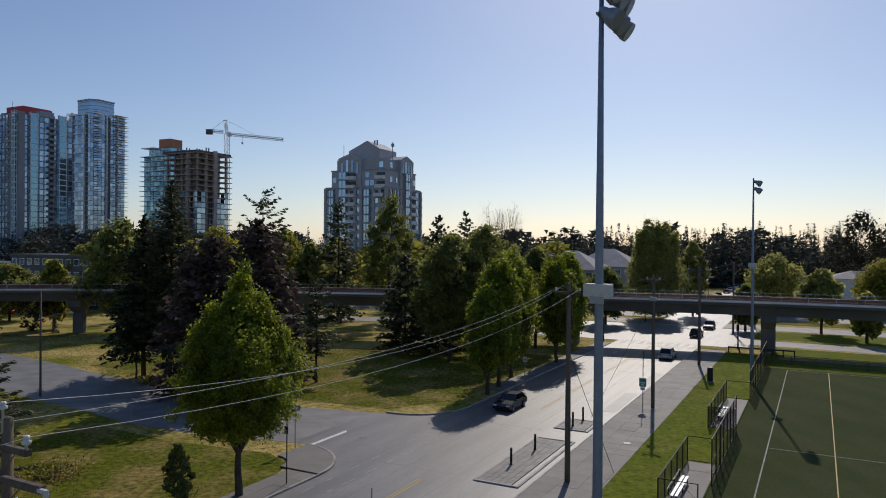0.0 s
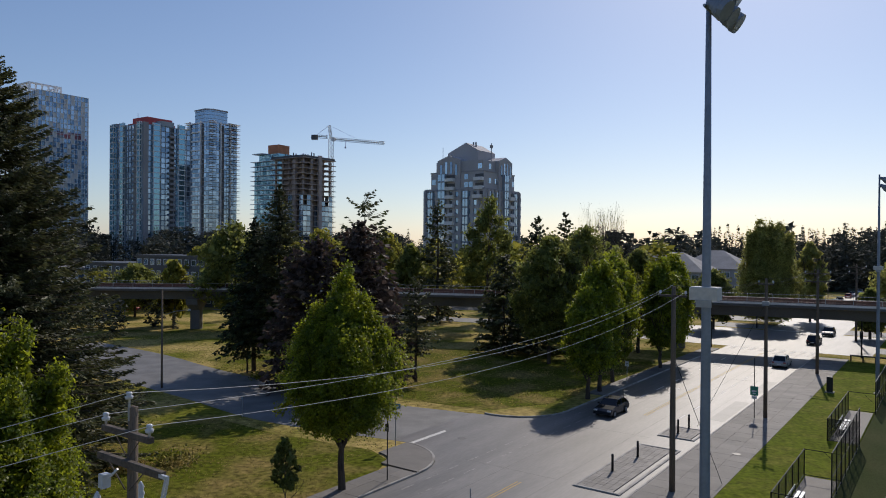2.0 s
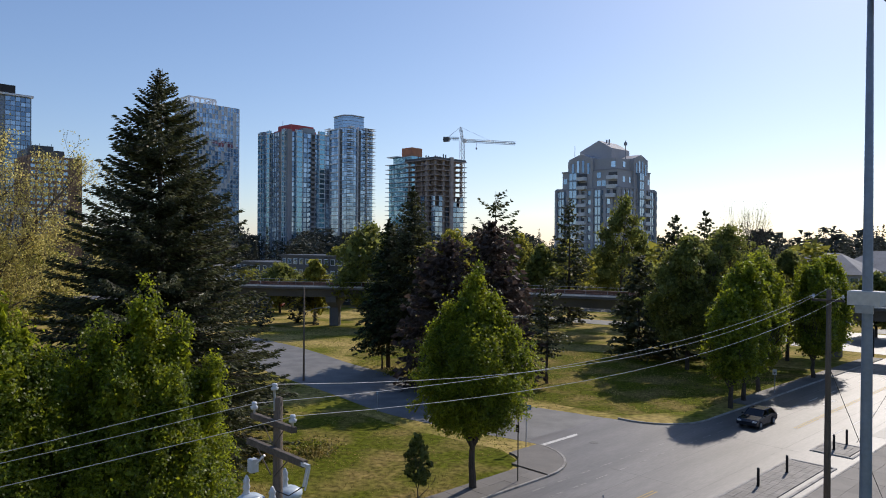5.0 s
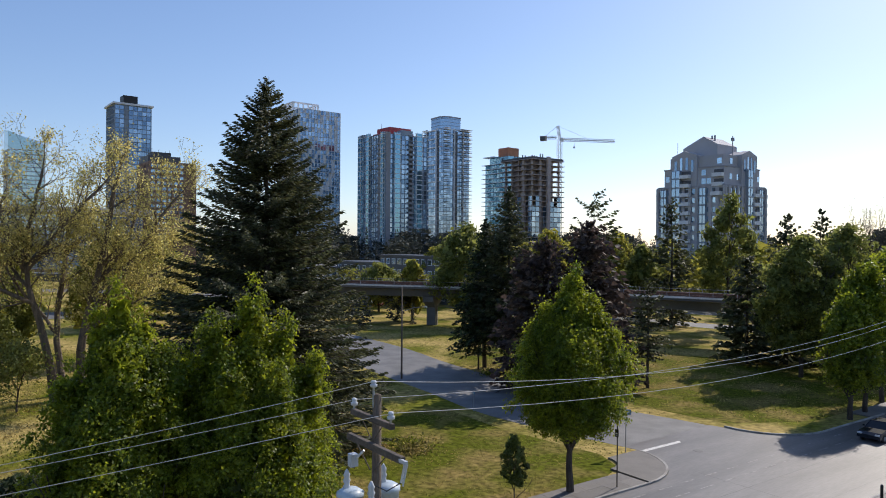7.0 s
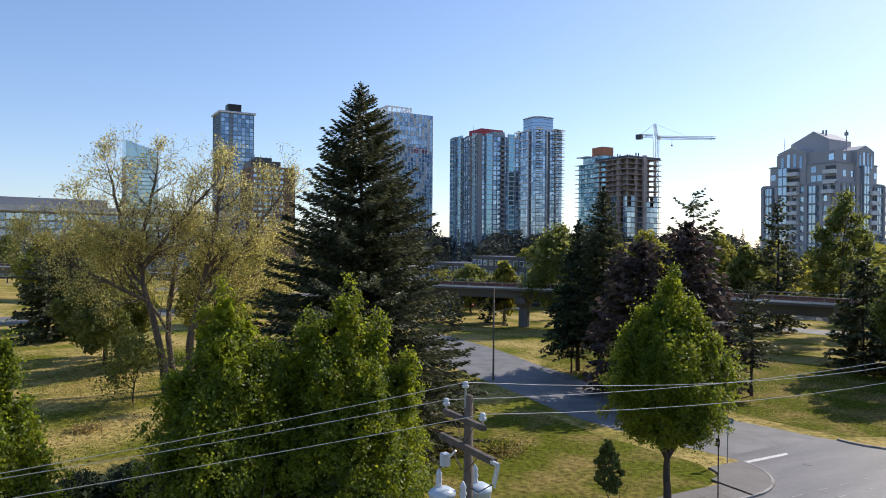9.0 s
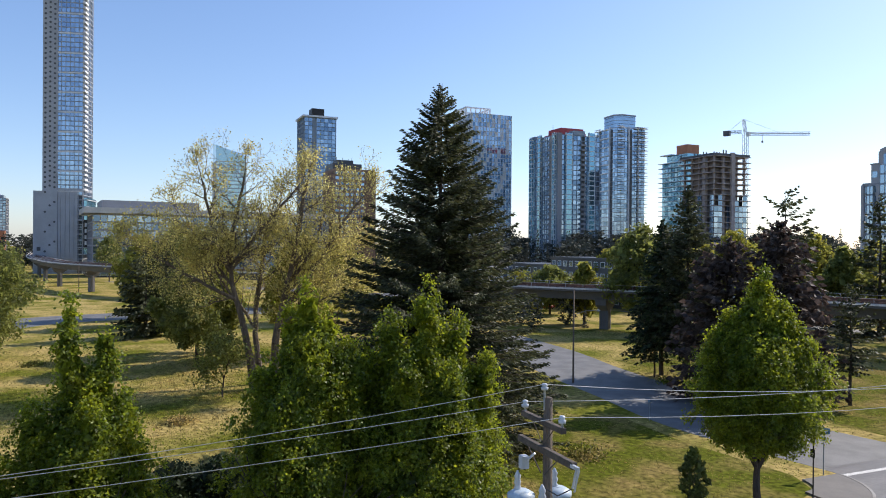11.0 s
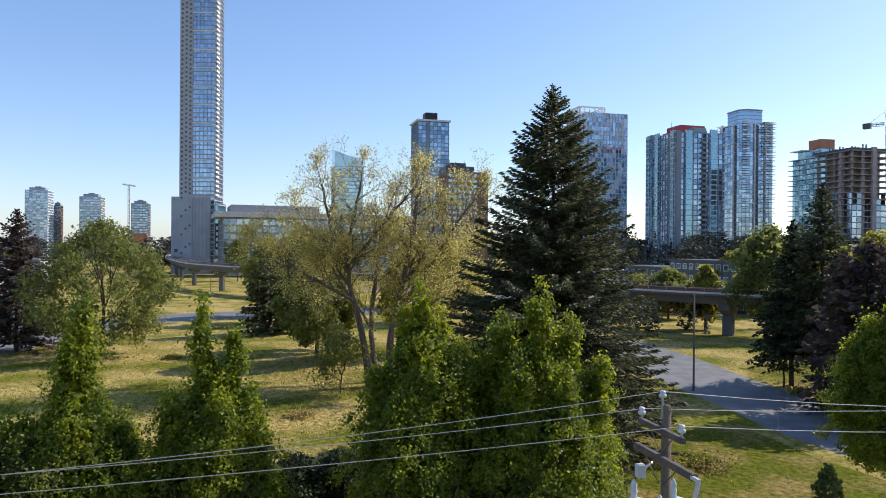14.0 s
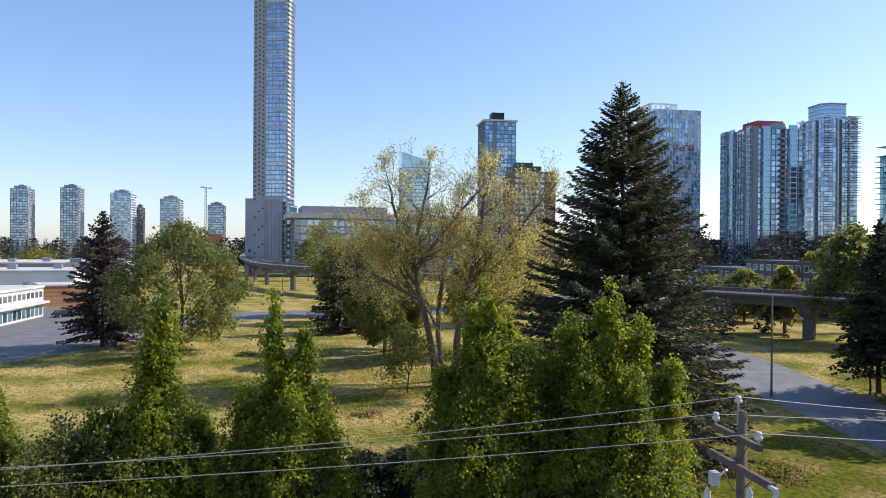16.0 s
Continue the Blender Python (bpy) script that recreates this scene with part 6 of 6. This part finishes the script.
for k, (tx, ty) in enumerate(((-0.55, -0.45), (0.62, -0.4), (-0.4, 0.55))):
    tank = part("transformer", Mesh().lathe([(0.3, 8.55), (0.33, 8.6), (0.33, 9.55), (0.36, 9.57), (0.36, 9.66), (0.2, 9.76), (0.02, 9.78)], 16, (tx, ty, 0)), TANK, near, "grey transformer tank", True)
    part("bushing", Mesh().lathe([(0.06, 9.7), (0.1, 9.78), (0.07, 9.86), (0.1, 9.94), (0.07, 10.02), (0.09, 10.1), (0.04, 10.2), (0.02, 10.24)], 10, (tx - 0.1, ty - 0.05, 0)), CERAMIC, tank, smooth=True)
part("tank_bracket", Mesh().box(-0.6, 0.65, -0.08, 0.08, 9.2, 9.3).box(-0.45, -0.35, -0.1, 0.6, 9.2, 9.3), STEEL, near)
part("secondary_bracket", Mesh().tube((-0.3, -0.2, 10.75), (-0.62, -0.35, 10.4), 0.03, None, 6).box(-0.7, -0.5, -0.45, -0.25, 10.3, 10.62), CERAMIC, near)

W1 = utility_pole(46.2, -14.9, 13.5, 0.16, "tall wooden utility pole on the pavement", ((12.9, 0.9),))
W2 = utility_pole(71.6, -14.4, 13.2, 0.15, "tall wooden utility pole beside the pavement", ((12.7, 0.7),))
W3 = utility_pole(100.8, -14.2, 13.4, 0.16, "wooden utility pole with two wide crossarms", ((12.9, 1.5), (11.9, 1.5)))
W4 = utility_pole(142, -14.0, 13.4, 0.16, "wooden utility pole beyond the guideway", ((12.9, 1.5), (11.9, 1.2)))
W0 = utility_pole(-30, -15.6, 12.0, 0.17, "weathered wooden utility pole along the road", ((11.4, 1.0),))
part("switch_box", Mesh().slab(-0.3, 0.3, -0.35, -0.12, 10.7, 11.1, 0.03), STEEL, W2)


def hang(s0, n0, z0, s1, n1, z1, sag, label="pale overhead power wire", mat=CABLE, r=0.0085):
    wires("overhead_wire", label, (*rd(s0, n0), z0), (*rd(s1, n1), z1), sag, r, mat)


for off, za, zb, dip, fall in ((0.0, 12.55, 13.62, 0.78, 1.4), (-0.92, 11.93, 13.2, 0.66, 0.95), (0.92, 11.93, 13.2, 0.45, 1.15)):
    hang(9.0, -15.5 + off, za, 46.1, -14.9 + off * 0.9, zb, fall)
    hang(9.0, -15.5 + off, za, -30.1, -15.6 + off, 11.5 - off * 0.05, dip)
    hang(46.1, -14.9 + off * 0.9, zb, 71.5, -14.4 + off * 0.7, zb - 0.35, 0.5, mat=CABLE_DARK)
    hang(71.5, -14.4 + off * 0.7, zb - 0.35, 100.7, -14.2 + off * 1.5, zb - 0.05, 0.5, mat=CABLE_DARK)
    hang(100.7, -14.2 + off * 1.5, zb - 0.05, 141.9, -14.0 + off * 1.5, zb - 0.05, 0.7, mat=CABLE_DARK)
for off in (-1.4, 1.4):
    hang(100.7, -14.2 + off, 12.05, 141.9, -14.0 + off * 0.8, 12.05, 0.7, mat=CABLE_DARK)
# guy wires
wires("guy_wire", "thin guy wire to the ground", (*rd(46.2, -14.9), 9.0), (*rd(49.5, -12.6), 0.16), 0.0, 0.02, CABLE_DARK)
wires("guy_wire", "thin guy wire to the ground", (*rd(71.6, -14.4), 11.0), (*rd(64.5, -18.6), 0.1), 0.0, 0.016, CABLE_DARK)


def flood_pole(s, n, h, box_z, label):
    x, y = rd(s, n)
    p = thing("floodlight_pole", label, "floodlight", pose(x, y, 0, 0, 0, ROAD_TURN), "field floodlights")
    part("pole", Mesh().lathe([(0.21, -0.2), (0.2, 2), (0.15, h * 0.6), (0.08, h)], 12), POLE_BLUE, p, smooth=True)
    part("base_flange", Mesh().lathe([(0.36, 0), (0.36, 0.2), (0.24, 0.26), (0.21, 0.3)], 12), STEEL, p)
    part("ballast_box", Mesh().slab(-0.48, 0.42, -0.3, 0.3, box_z - 0.22, box_z + 0.22, 0.03), PALE, p, "pale ballast box")
    part("box_bracket", Mesh().box(-0.25, 0.25, -0.34, -0.28, box_z - 0.45, box_z - 0.2), STEEL, p)
    for k, z in enumerate((h - 0.5, h - 1.35)):
        part("light_arm", Mesh().tube((0.1, -0.9, z), (0.1, 0.9, z), 0.05, None, 8), POLE_BLUE, p)
        for j in (-0.75, 0, 0.75):
            lamp = part("floodlight", Mesh().lathe([(0.1, -0.36), (0.16, -0.3), (0.19, -0.1), (0.3, 0.1), (0.33, 0.24), (0.31, 0.25)], 14), POLE_BLUE, p, smooth=True,
                        m=pose(0.45, j, z - 0.05) @ pose(0, 0, 0, 0, 118 + 8 * k, 10 * j))
            part("visor", Mesh().lathe([(0.33, 0.2), (0.35, 0.24), (0.35, 0.42), (0.33, 0.42)], 14), POLE_BLUE, lamp)
            part("lens", Mesh().lathe([(0.0, 0.16), (0.29, 0.16), (0.29, 0.18), (0.0, 0.18)], 14), LAMPCLEAR, lamp)
    return p


x, y = at(-12.48, 25.2)
flood_pole(x * RS + y * RC, x * RC - y * RS, 25.2, 14.5, "tall blue-grey steel floodlight pole with hooded lamps")
flood_pole(91.2, -6.9, 24.3, 14.0, "tall blue-grey steel floodlight pole with hooded lamps")
flood_pole(140, 62, 24.3, 14.0, "tall blue-grey steel floodlight pole with hooded lamps")


def street_lamp(x, y, h, reach, turn, label):
    p = thing("street_lamp", label, "street lamp", pose(x, y, 0, 0, 0, turn), "street lamps")
    part("pole", Mesh().lathe([(0.13, -0.2), (0.12, 1), (0.09, h)], 10), WOOD, p, smooth=True)
    part("arm", Mesh().tube((0, 0, h - 3.0), (reach * 0.5, 0, h - 2.45), 0.035, None, 6).tube((reach * 0.5, 0, h - 2.45), (reach, 0, h - 2.3), 0.035, None, 6), STEEL, p)
    part("lamp_head", Mesh().lathe([(0.02, -0.1), (0.16, -0.06), (0.2, 0.02), (0.12, 0.12), (0.02, 0.15)], 10, (reach + 0.2, 0, h - 2.33)), PALE, p, smooth=True)
    return p


street_lamp(-41.9, 73.7, 11.0, 2.8, 10, "dark wooden pole with a street lamp arm")
street_lamp(-224.2, 93.4, 9.5, 1.8, 60, "slim pale street lamp beside the road")
for s, n in ((160, -12), (185, -33), (215, -12), (255, -33)):
    x, y = rd(s, n)
    street_lamp(x, y, 9.5, 2.2, 150, "tall street lamp beside the far road")


# ---- signs ----
def sign_pole(x, y, h, boards, label, turn=ROAD_TURN):
    p = thing("sign_post", label, "road sign", pose(x, y, 0.1, 0, 0, turn), "road signs")
    part("post", Mesh().tube((0, 0, -0.15), (0, 0, h), 0.04, None, 8), STEEL if h < 4.5 else BLACK, p)
    for z, w, hh, mat in boards:
        b = part("board", Mesh().slab(-w / 2, w / 2, -0.08, -0.05, z - hh / 2, z + hh / 2, 0.005), mat, p)
        part("marking", Mesh().box(-w * 0.3, w * 0.3, -0.086, -0.0805, z - hh * 0.1, z + hh * 0.05).box(-w * 0.2, w * 0.2, -0.086, -0.0805, z - hh * 0.32, z - hh * 0.22), SIGNWHITE if mat is not SIGNWHITE else DARKWALL, b)
    return p


x, y = rd(70.8, -15.2)
sign_pole(x, y, 5.7, ((2.6, 0.7, 0.85, SIGNGREEN), (2.0, 0.45, 0.3, SIGNWHITE)), "thin black post with a green route sign")
x, y = rd(43.7, -36.3)
sign_pole(x, y, 3.4, ((3.05, 0.75, 0.4, BLUESIGN), (2.5, 0.3, 0.3, BLUESIGN)), "thin steel post with a blue street sign", 20)
x, y = rd(36.6, -31.1)
sign_pole(x, y, 7.2, ((3.6, 0.3, 0.5, BLACK),), "slim black steel post at the street corner")
sign_pole(-16.3, 79.0, 2.4, ((2.0, 0.9, 0.7, DARKWALL),), "dark board on two posts beside the grass", 10)
sign_pole(-27.5, 62.5, 1.9, ((1.7, 0.2, 0.3, BLUESIGN),), "thin marker post beside the side street", 0)
x, y = rd(80, -31.2)
sign_pole(x, y, 2.6, ((2.3, 0.45, 0.6, SIGNWHITE),), "small white sign on a thin post")
x, y = rd(36.5, -24.2)
sign_pole(x, y - 0.5, 1.1, (), "short steel marker post in the road")
# open timber frame on the grass
fr = thing("notice_board", "small empty timber notice frame on the grass", "notice board", pose(-44.5, 100, 0, 0, 0, 20))
for sx in (-0.45, 0.45):
    part("leg", Mesh().box(sx - 0.06, sx + 0.06, -0.06, 0.06, -0.1, 2.0), WOOD, fr)
part("beam", Mesh().box(-0.55, 0.55, -0.07, 0.07, 1.9, 2.05).box(-0.4, 0.4, -0.05, 0.05, 1.2, 1.3), WOOD, fr)


def signal(s, n, h, label, reach=0.0, turn=0.0):
    x, y = rd(s, n)
    p = thing("traffic_signal", label, "traffic light", pose(x, y, 0, 0, 0, ROAD_TURN + turn), "traffic lights")
    part("pole", Mesh().lathe([(0.14, -0.1), (0.11, 1), (0.08, h)], 10), BLACK, p, smooth=True)
    spots = [(0.0, 3.4)]
    if reach:
        part("mast_arm", Mesh().tube((0, 0, h - 0.3), (-reach, 0, h + 0.2), 0.07, 0.04, 8), BLACK, p)
        spots.append((-reach + 0.4, h - 0.5))
    for sx, z in spots:
        hd = part("signal_head", Mesh().slab(sx - 0.2, sx + 0.2, -0.45, -0.18, z - 0.55, z + 0.55, 0.04), BLACK, p)
        for k in range(3):
            part("visor", Mesh().tube((sx, -0.45, z + 0.34 - k * 0.34), (sx, -0.66, z + 0.32 - k * 0.34), 0.12, None, 8, False), BLACK, hd)
    return p


signal(121, -11.2, 6.2, "black traffic signal pole with a mast arm", 6.5)
signal(119, -32.2, 4.2, "black traffic signal pole on the corner")
signal(153, -32.5, 6.2, "black traffic signal pole with a mast arm", 6.0, 180)
signal(152, -11, 4.2, "black traffic signal pole on the corner")
# dark cabinet and low rail
x, y = rd(88.5, -11.2)
cab = thing("utility_cabinet", "dark slim utility cabinet on the verge", "cabinet", pose(x, y, 0.15, 0, 0, ROAD_TURN))
part("body", Mesh().slab(-0.3, 0.3, -0.25, 0.25, 0, 1.75, 0.05), BLACK, cab)
part("plinth", Mesh().slab(-0.45, 0.45, -0.4, 0.4, -0.05, 0.12, 0.03), KERB, cab)
rail = thing("guard_rail", "low black guard rail near the crossing", "rail", on_road(115.5, -12.0, 0.1, 0))
for i in range(7):
    part("post", Mesh().box(i * 1.5 - 0.08, i * 1.5 + 0.08, -0.08, 0.08, -0.1, 0.8), BLACK, rail)
part("beam", Mesh().slab(-0.1, 9.1, -0.12, 0.12, 0.75, 0.95, 0.03), BLACK, rail)
for s, n in ((57.5, -13.6),):
    hyd = Mesh().lathe([(0.34, 0), (0.34, 0.02), (0.3, 0.025)], 16, (*rd(s, n), 0.14))
    solid("manhole_cover", hyd, PATCH, "round dark iron cover in the pavement", "manhole cover")
solid("manhole_cover", Mesh().lathe([(0.36, 0), (0.36, 0.012), (0.3, 0.016)], 16, (*rd(48.7, -33.3), 0.02)), PATCH, "round dark iron cover in the asphalt", "manhole cover")


# ---- vehicles ----
def car(label, x, y, heading, paint, tall=1.45, length=4.5, group="cars"):
    """A saloon or estate: body, cabin glass, roof, wheels, lamps; local y runs forward."""
    c = thing("car", label, "car", pose(x, y, 0.03, 0, 0, heading), group)
    L, w = length / 2, 0.9
    prof = [(-L, 0.35), (-L, 0.75), (-L + 0.12, 0.93), (-L * 0.5, 0.97), (L * 0.42, 0.95), (L * 0.86, 0.80), (L, 0.62), (L, 0.32), (L * 0.6, 0.22), (-L * 0.7, 0.22)]
    n = len(prof)
    vs = [(sx * (w if 0.3 < z < 0.9 else w * 0.93), yy, z) for sx in (-1, 1) for yy, z in prof]
    part("body", Mesh().add(vs, [tuple(range(n)), tuple(range(2 * n - 1, n - 1, -1))] + [(i, n + i, n + (i + 1) % n, (i + 1) % n) for i in range(n)]), paint, c)
    lo = [(-L * 0.9, 0.92), (L * 0.42, 0.93)]
    hi = [(-L * 0.62, tall - 0.05), (L * 0.08, tall - 0.03)]
    g = [(sx * w * 0.92, yy, z) for sx in (-1, 1) for yy, z in lo] + [(sx * w * 0.74, yy, z) for sx in (-1, 1) for yy, z in hi]
    part("glasshouse", Mesh().add(g, [(0, 2, 3, 1), (4, 5, 7, 6), (0, 1, 5, 4), (2, 6, 7, 3), (0, 4, 6, 2), (1, 3, 7, 5)]), CARGLASS, c)
    part("roof", Mesh().slab(-w * 0.75, w * 0.75, -L * 0.63, L * 0.09, tall - 0.07, tall, 0.03), paint, c)
    for sx in (-1, 1):
        pil = Mesh()
        for (yy, z), (y2, z2) in zip(lo, hi):
            pil.tube((sx * w * 0.92, yy, z), (sx * w * 0.755, y2, z2), 0.045, None, 5)
        pil.tube((sx * w * 0.925, -L * 0.2, 0.93), (sx * w * 0.76, -L * 0.22, tall - 0.04), 0.04, None, 5)
        part("pillar", pil, paint, c)
        part("mirror", Mesh().slab(sx * 1.0 - 0.09, sx * 1.0 + 0.09, L * 0.3, L * 0.3 + 0.14, 0.95, 1.1, 0.03), paint, c)
        part("headlight", Mesh().slab(sx * 0.68 - 0.18, sx * 0.68 + 0.18, L - 0.1, L + 0.015, 0.6, 0.74, 0.03), LAMPCLEAR, c)
        part("tail_light", Mesh().slab(sx * 0.7 - 0.15, sx * 0.7 + 0.15, -L - 0.015, -L + 0.1, 0.68, 0.86, 0.02), LAMPRED, c)
        for yy in (-L * 0.62, L * 0.62):
            wh = part("wheel", Mesh().tube((sx * 0.72, yy, 0.32), (sx * 0.92, yy, 0.32), 0.32, None, 16), RUBBER, c)
            part("rim", Mesh().tube((sx * 0.9, yy, 0.32), (sx * 0.935, yy, 0.32), 0.2, None, 10), STEEL, wh)
    part("number_plate", Mesh().box(-0.26, 0.26, -L - 0.02, -L, 0.45, 0.57), SIGNWHITE, c)
    return c


x, y = rd(64.8, -26.8)
car("dark blue saloon car driving down the road", x, y, ROAD_TURN + 180, CARDARK)
x, y = rd(105.2, -19.1)
car("silver hatchback car driving up the road", x, y, ROAD_TURN, CARSILVER, 1.6, 4.4)
x, y = rd(133.0, -19.2)
car("dark grey car waiting at the crossing", x, y, ROAD_TURN, CARDARK, 1.6, 4.5)
x, y = rd(147.5, -18.9)
car("dark grey car waiting at the crossing", x, y, ROAD_TURN + 180, CARDARK, 1.6, 4.5)
random.seed(5)
for i in range(12):
    s = 190 + i * 11
    x, y = rd(s, -28.6 if i % 3 else -20)
    car("small distant car on the far road", x, y, ROAD_TURN + (0 if i % 2 else 180), (CARSILVER, CARDARK, CARWHITE, CARRED)[i % 4], 1.5, 4.4)
for x, y, h, p in ((80, 116, 70, CARDARK), (92, 112, 70, CARSILVER), (-118, 160, 80, CARWHITE), (-98, 158, 80, CARRED), (-62, 152, 95, CARWHITE), (-30, 152, 92, CARSILVER), (20, 152, 85, CARDARK),
                   (-175, 22, 30, CARDARK), (-215, 33, 60, CARDARK), (-222, 38, 60, CARWHITE)):
    car("car parked along the far street", x, y, h, p, 1.5, 4.5)


# ---- grass tufts and low growth ----
def tufts(name, label, count, spots, h0, h1, mat, seed):
    """Short tapering blades strewn over round patches of ground (x, y, radius)."""
    rg = np.random.default_rng(seed)
    wts = np.array([r * r for _, _, r in spots], float)
    pick = rg.choice(len(spots), count, p=wts / wts.sum())
    sp = np.array(spots, float)[pick]
    a, rr = rg.uniform(0, math.tau, count), np.sqrt(rg.uniform(0, 1, count)) * sp[:, 2]
    px, py = sp[:, 0] + rr * np.cos(a), sp[:, 1] + rr * np.sin(a)
    s, n = px * RS + py * RC, px * RC - py * RS
    street = [Vector((-8, 61)), Vector((-17, 64.6)), Vector((-24, 67.4)), Vector((-33, 73.6)), Vector((-45, 81.5)), Vector((-58, 91.5)), Vector((-74, 101))]
    ok = (n < KERB_L - 2.9)
    for u, v in zip(street, street[1:]):
        d = v - u
        t = np.clip(((px - u.x) * d.x + (py - u.y) * d.y) / d.length_squared, 0, 1)
        ok &= np.hypot(px - u.x - t * d.x, py - u.y - t * d.y) > 6.2
    ok &= ~((s > 36) & (s < 60) & (n > KERB_L - 6))
    px, py = px[ok], py[ok]
    k = len(px)
    h, w, b = rg.uniform(h0, h1, k), rg.uniform(0.02, 0.06, k), rg.uniform(0, math.tau, k)
    lean = rg.normal(0, 0.5, (k, 2)) * h[:, None]
    q = np.zeros((k, 3, 3))
    q[:, 0] = np.stack([px - w * np.cos(b), py - w * np.sin(b), np.full(k, -0.01)], 1)
    q[:, 1] = np.stack([px + w * np.cos(b), py + w * np.sin(b), np.full(k, -0.01)], 1)
    q[:, 2] = np.stack([px + lean[:, 0], py + lean[:, 1], h], 1)
    me = bpy.data.meshes.new(name)
    me.vertices.add(3 * k)
    me.vertices.foreach_set("co", q.astype(np.float32).ravel())
    me.loops.add(3 * k)
    me.loops.foreach_set("vertex_index", np.arange(3 * k, dtype=np.int32))
    me.polygons.add(k)
    me.polygons.foreach_set("loop_start", np.arange(0, 3 * k, 3, dtype=np.int32))
    me.materials.append(mat)
    me.update(calc_edges=True)
    return tagged(new(name, me), label, "grass", kind="stuff")


tufts("grass", "short uneven lawn grass blades", 130000, [(-26, 40, 22), (-42, 34, 20), (-55, 40, 26), (-20, 88, 22), (-48, 62, 14)], 0.03, 0.10, BLADES, 1)
tufts("grass", "longer tufts of dry park grass", 80000, [(-75, 42, 34), (-90, 20, 34), (-50, 104, 24), (-10, 96, 22), (-70, 70, 30), (2, 84, 14)], 0.05, 0.2, BLADES, 2)
rg = np.random.default_rng(3)
for x, y, r, h, lab in ((-58.8, 33.1, 1.3, 0.8, "low dry weed clump in the grass"), (-100, 36, 1.2, 0.7, "low dry weed clump in the grass"), (-39.7, 22.4, 2.2, 2.2, "dark low bush beside the hornbeams"),
                        (-33, 81.5, 1.6, 0.9, "low scrub at the edge of the street"), (-26.5, 48.5, 1.8, 1.2, "dry brown weeds at the foot of the spruce"), (-29, 46.5, 1.4, 1.0, "dry brown weeds at the foot of the spruce")):
    pts = rg.normal(size=(900, 3)) * np.array([r * 0.5, r * 0.5, h * 0.35])
    pts[:, 2] = np.abs(pts[:, 2])
    ob = new("bush", leaf_data("bush", pts, 0.14, DARKLEAF if h > 2 else BLADES))
    ob.matrix_basis = pose(x, y, 0)
    tagged(ob, lab, "bush", "low bushes")
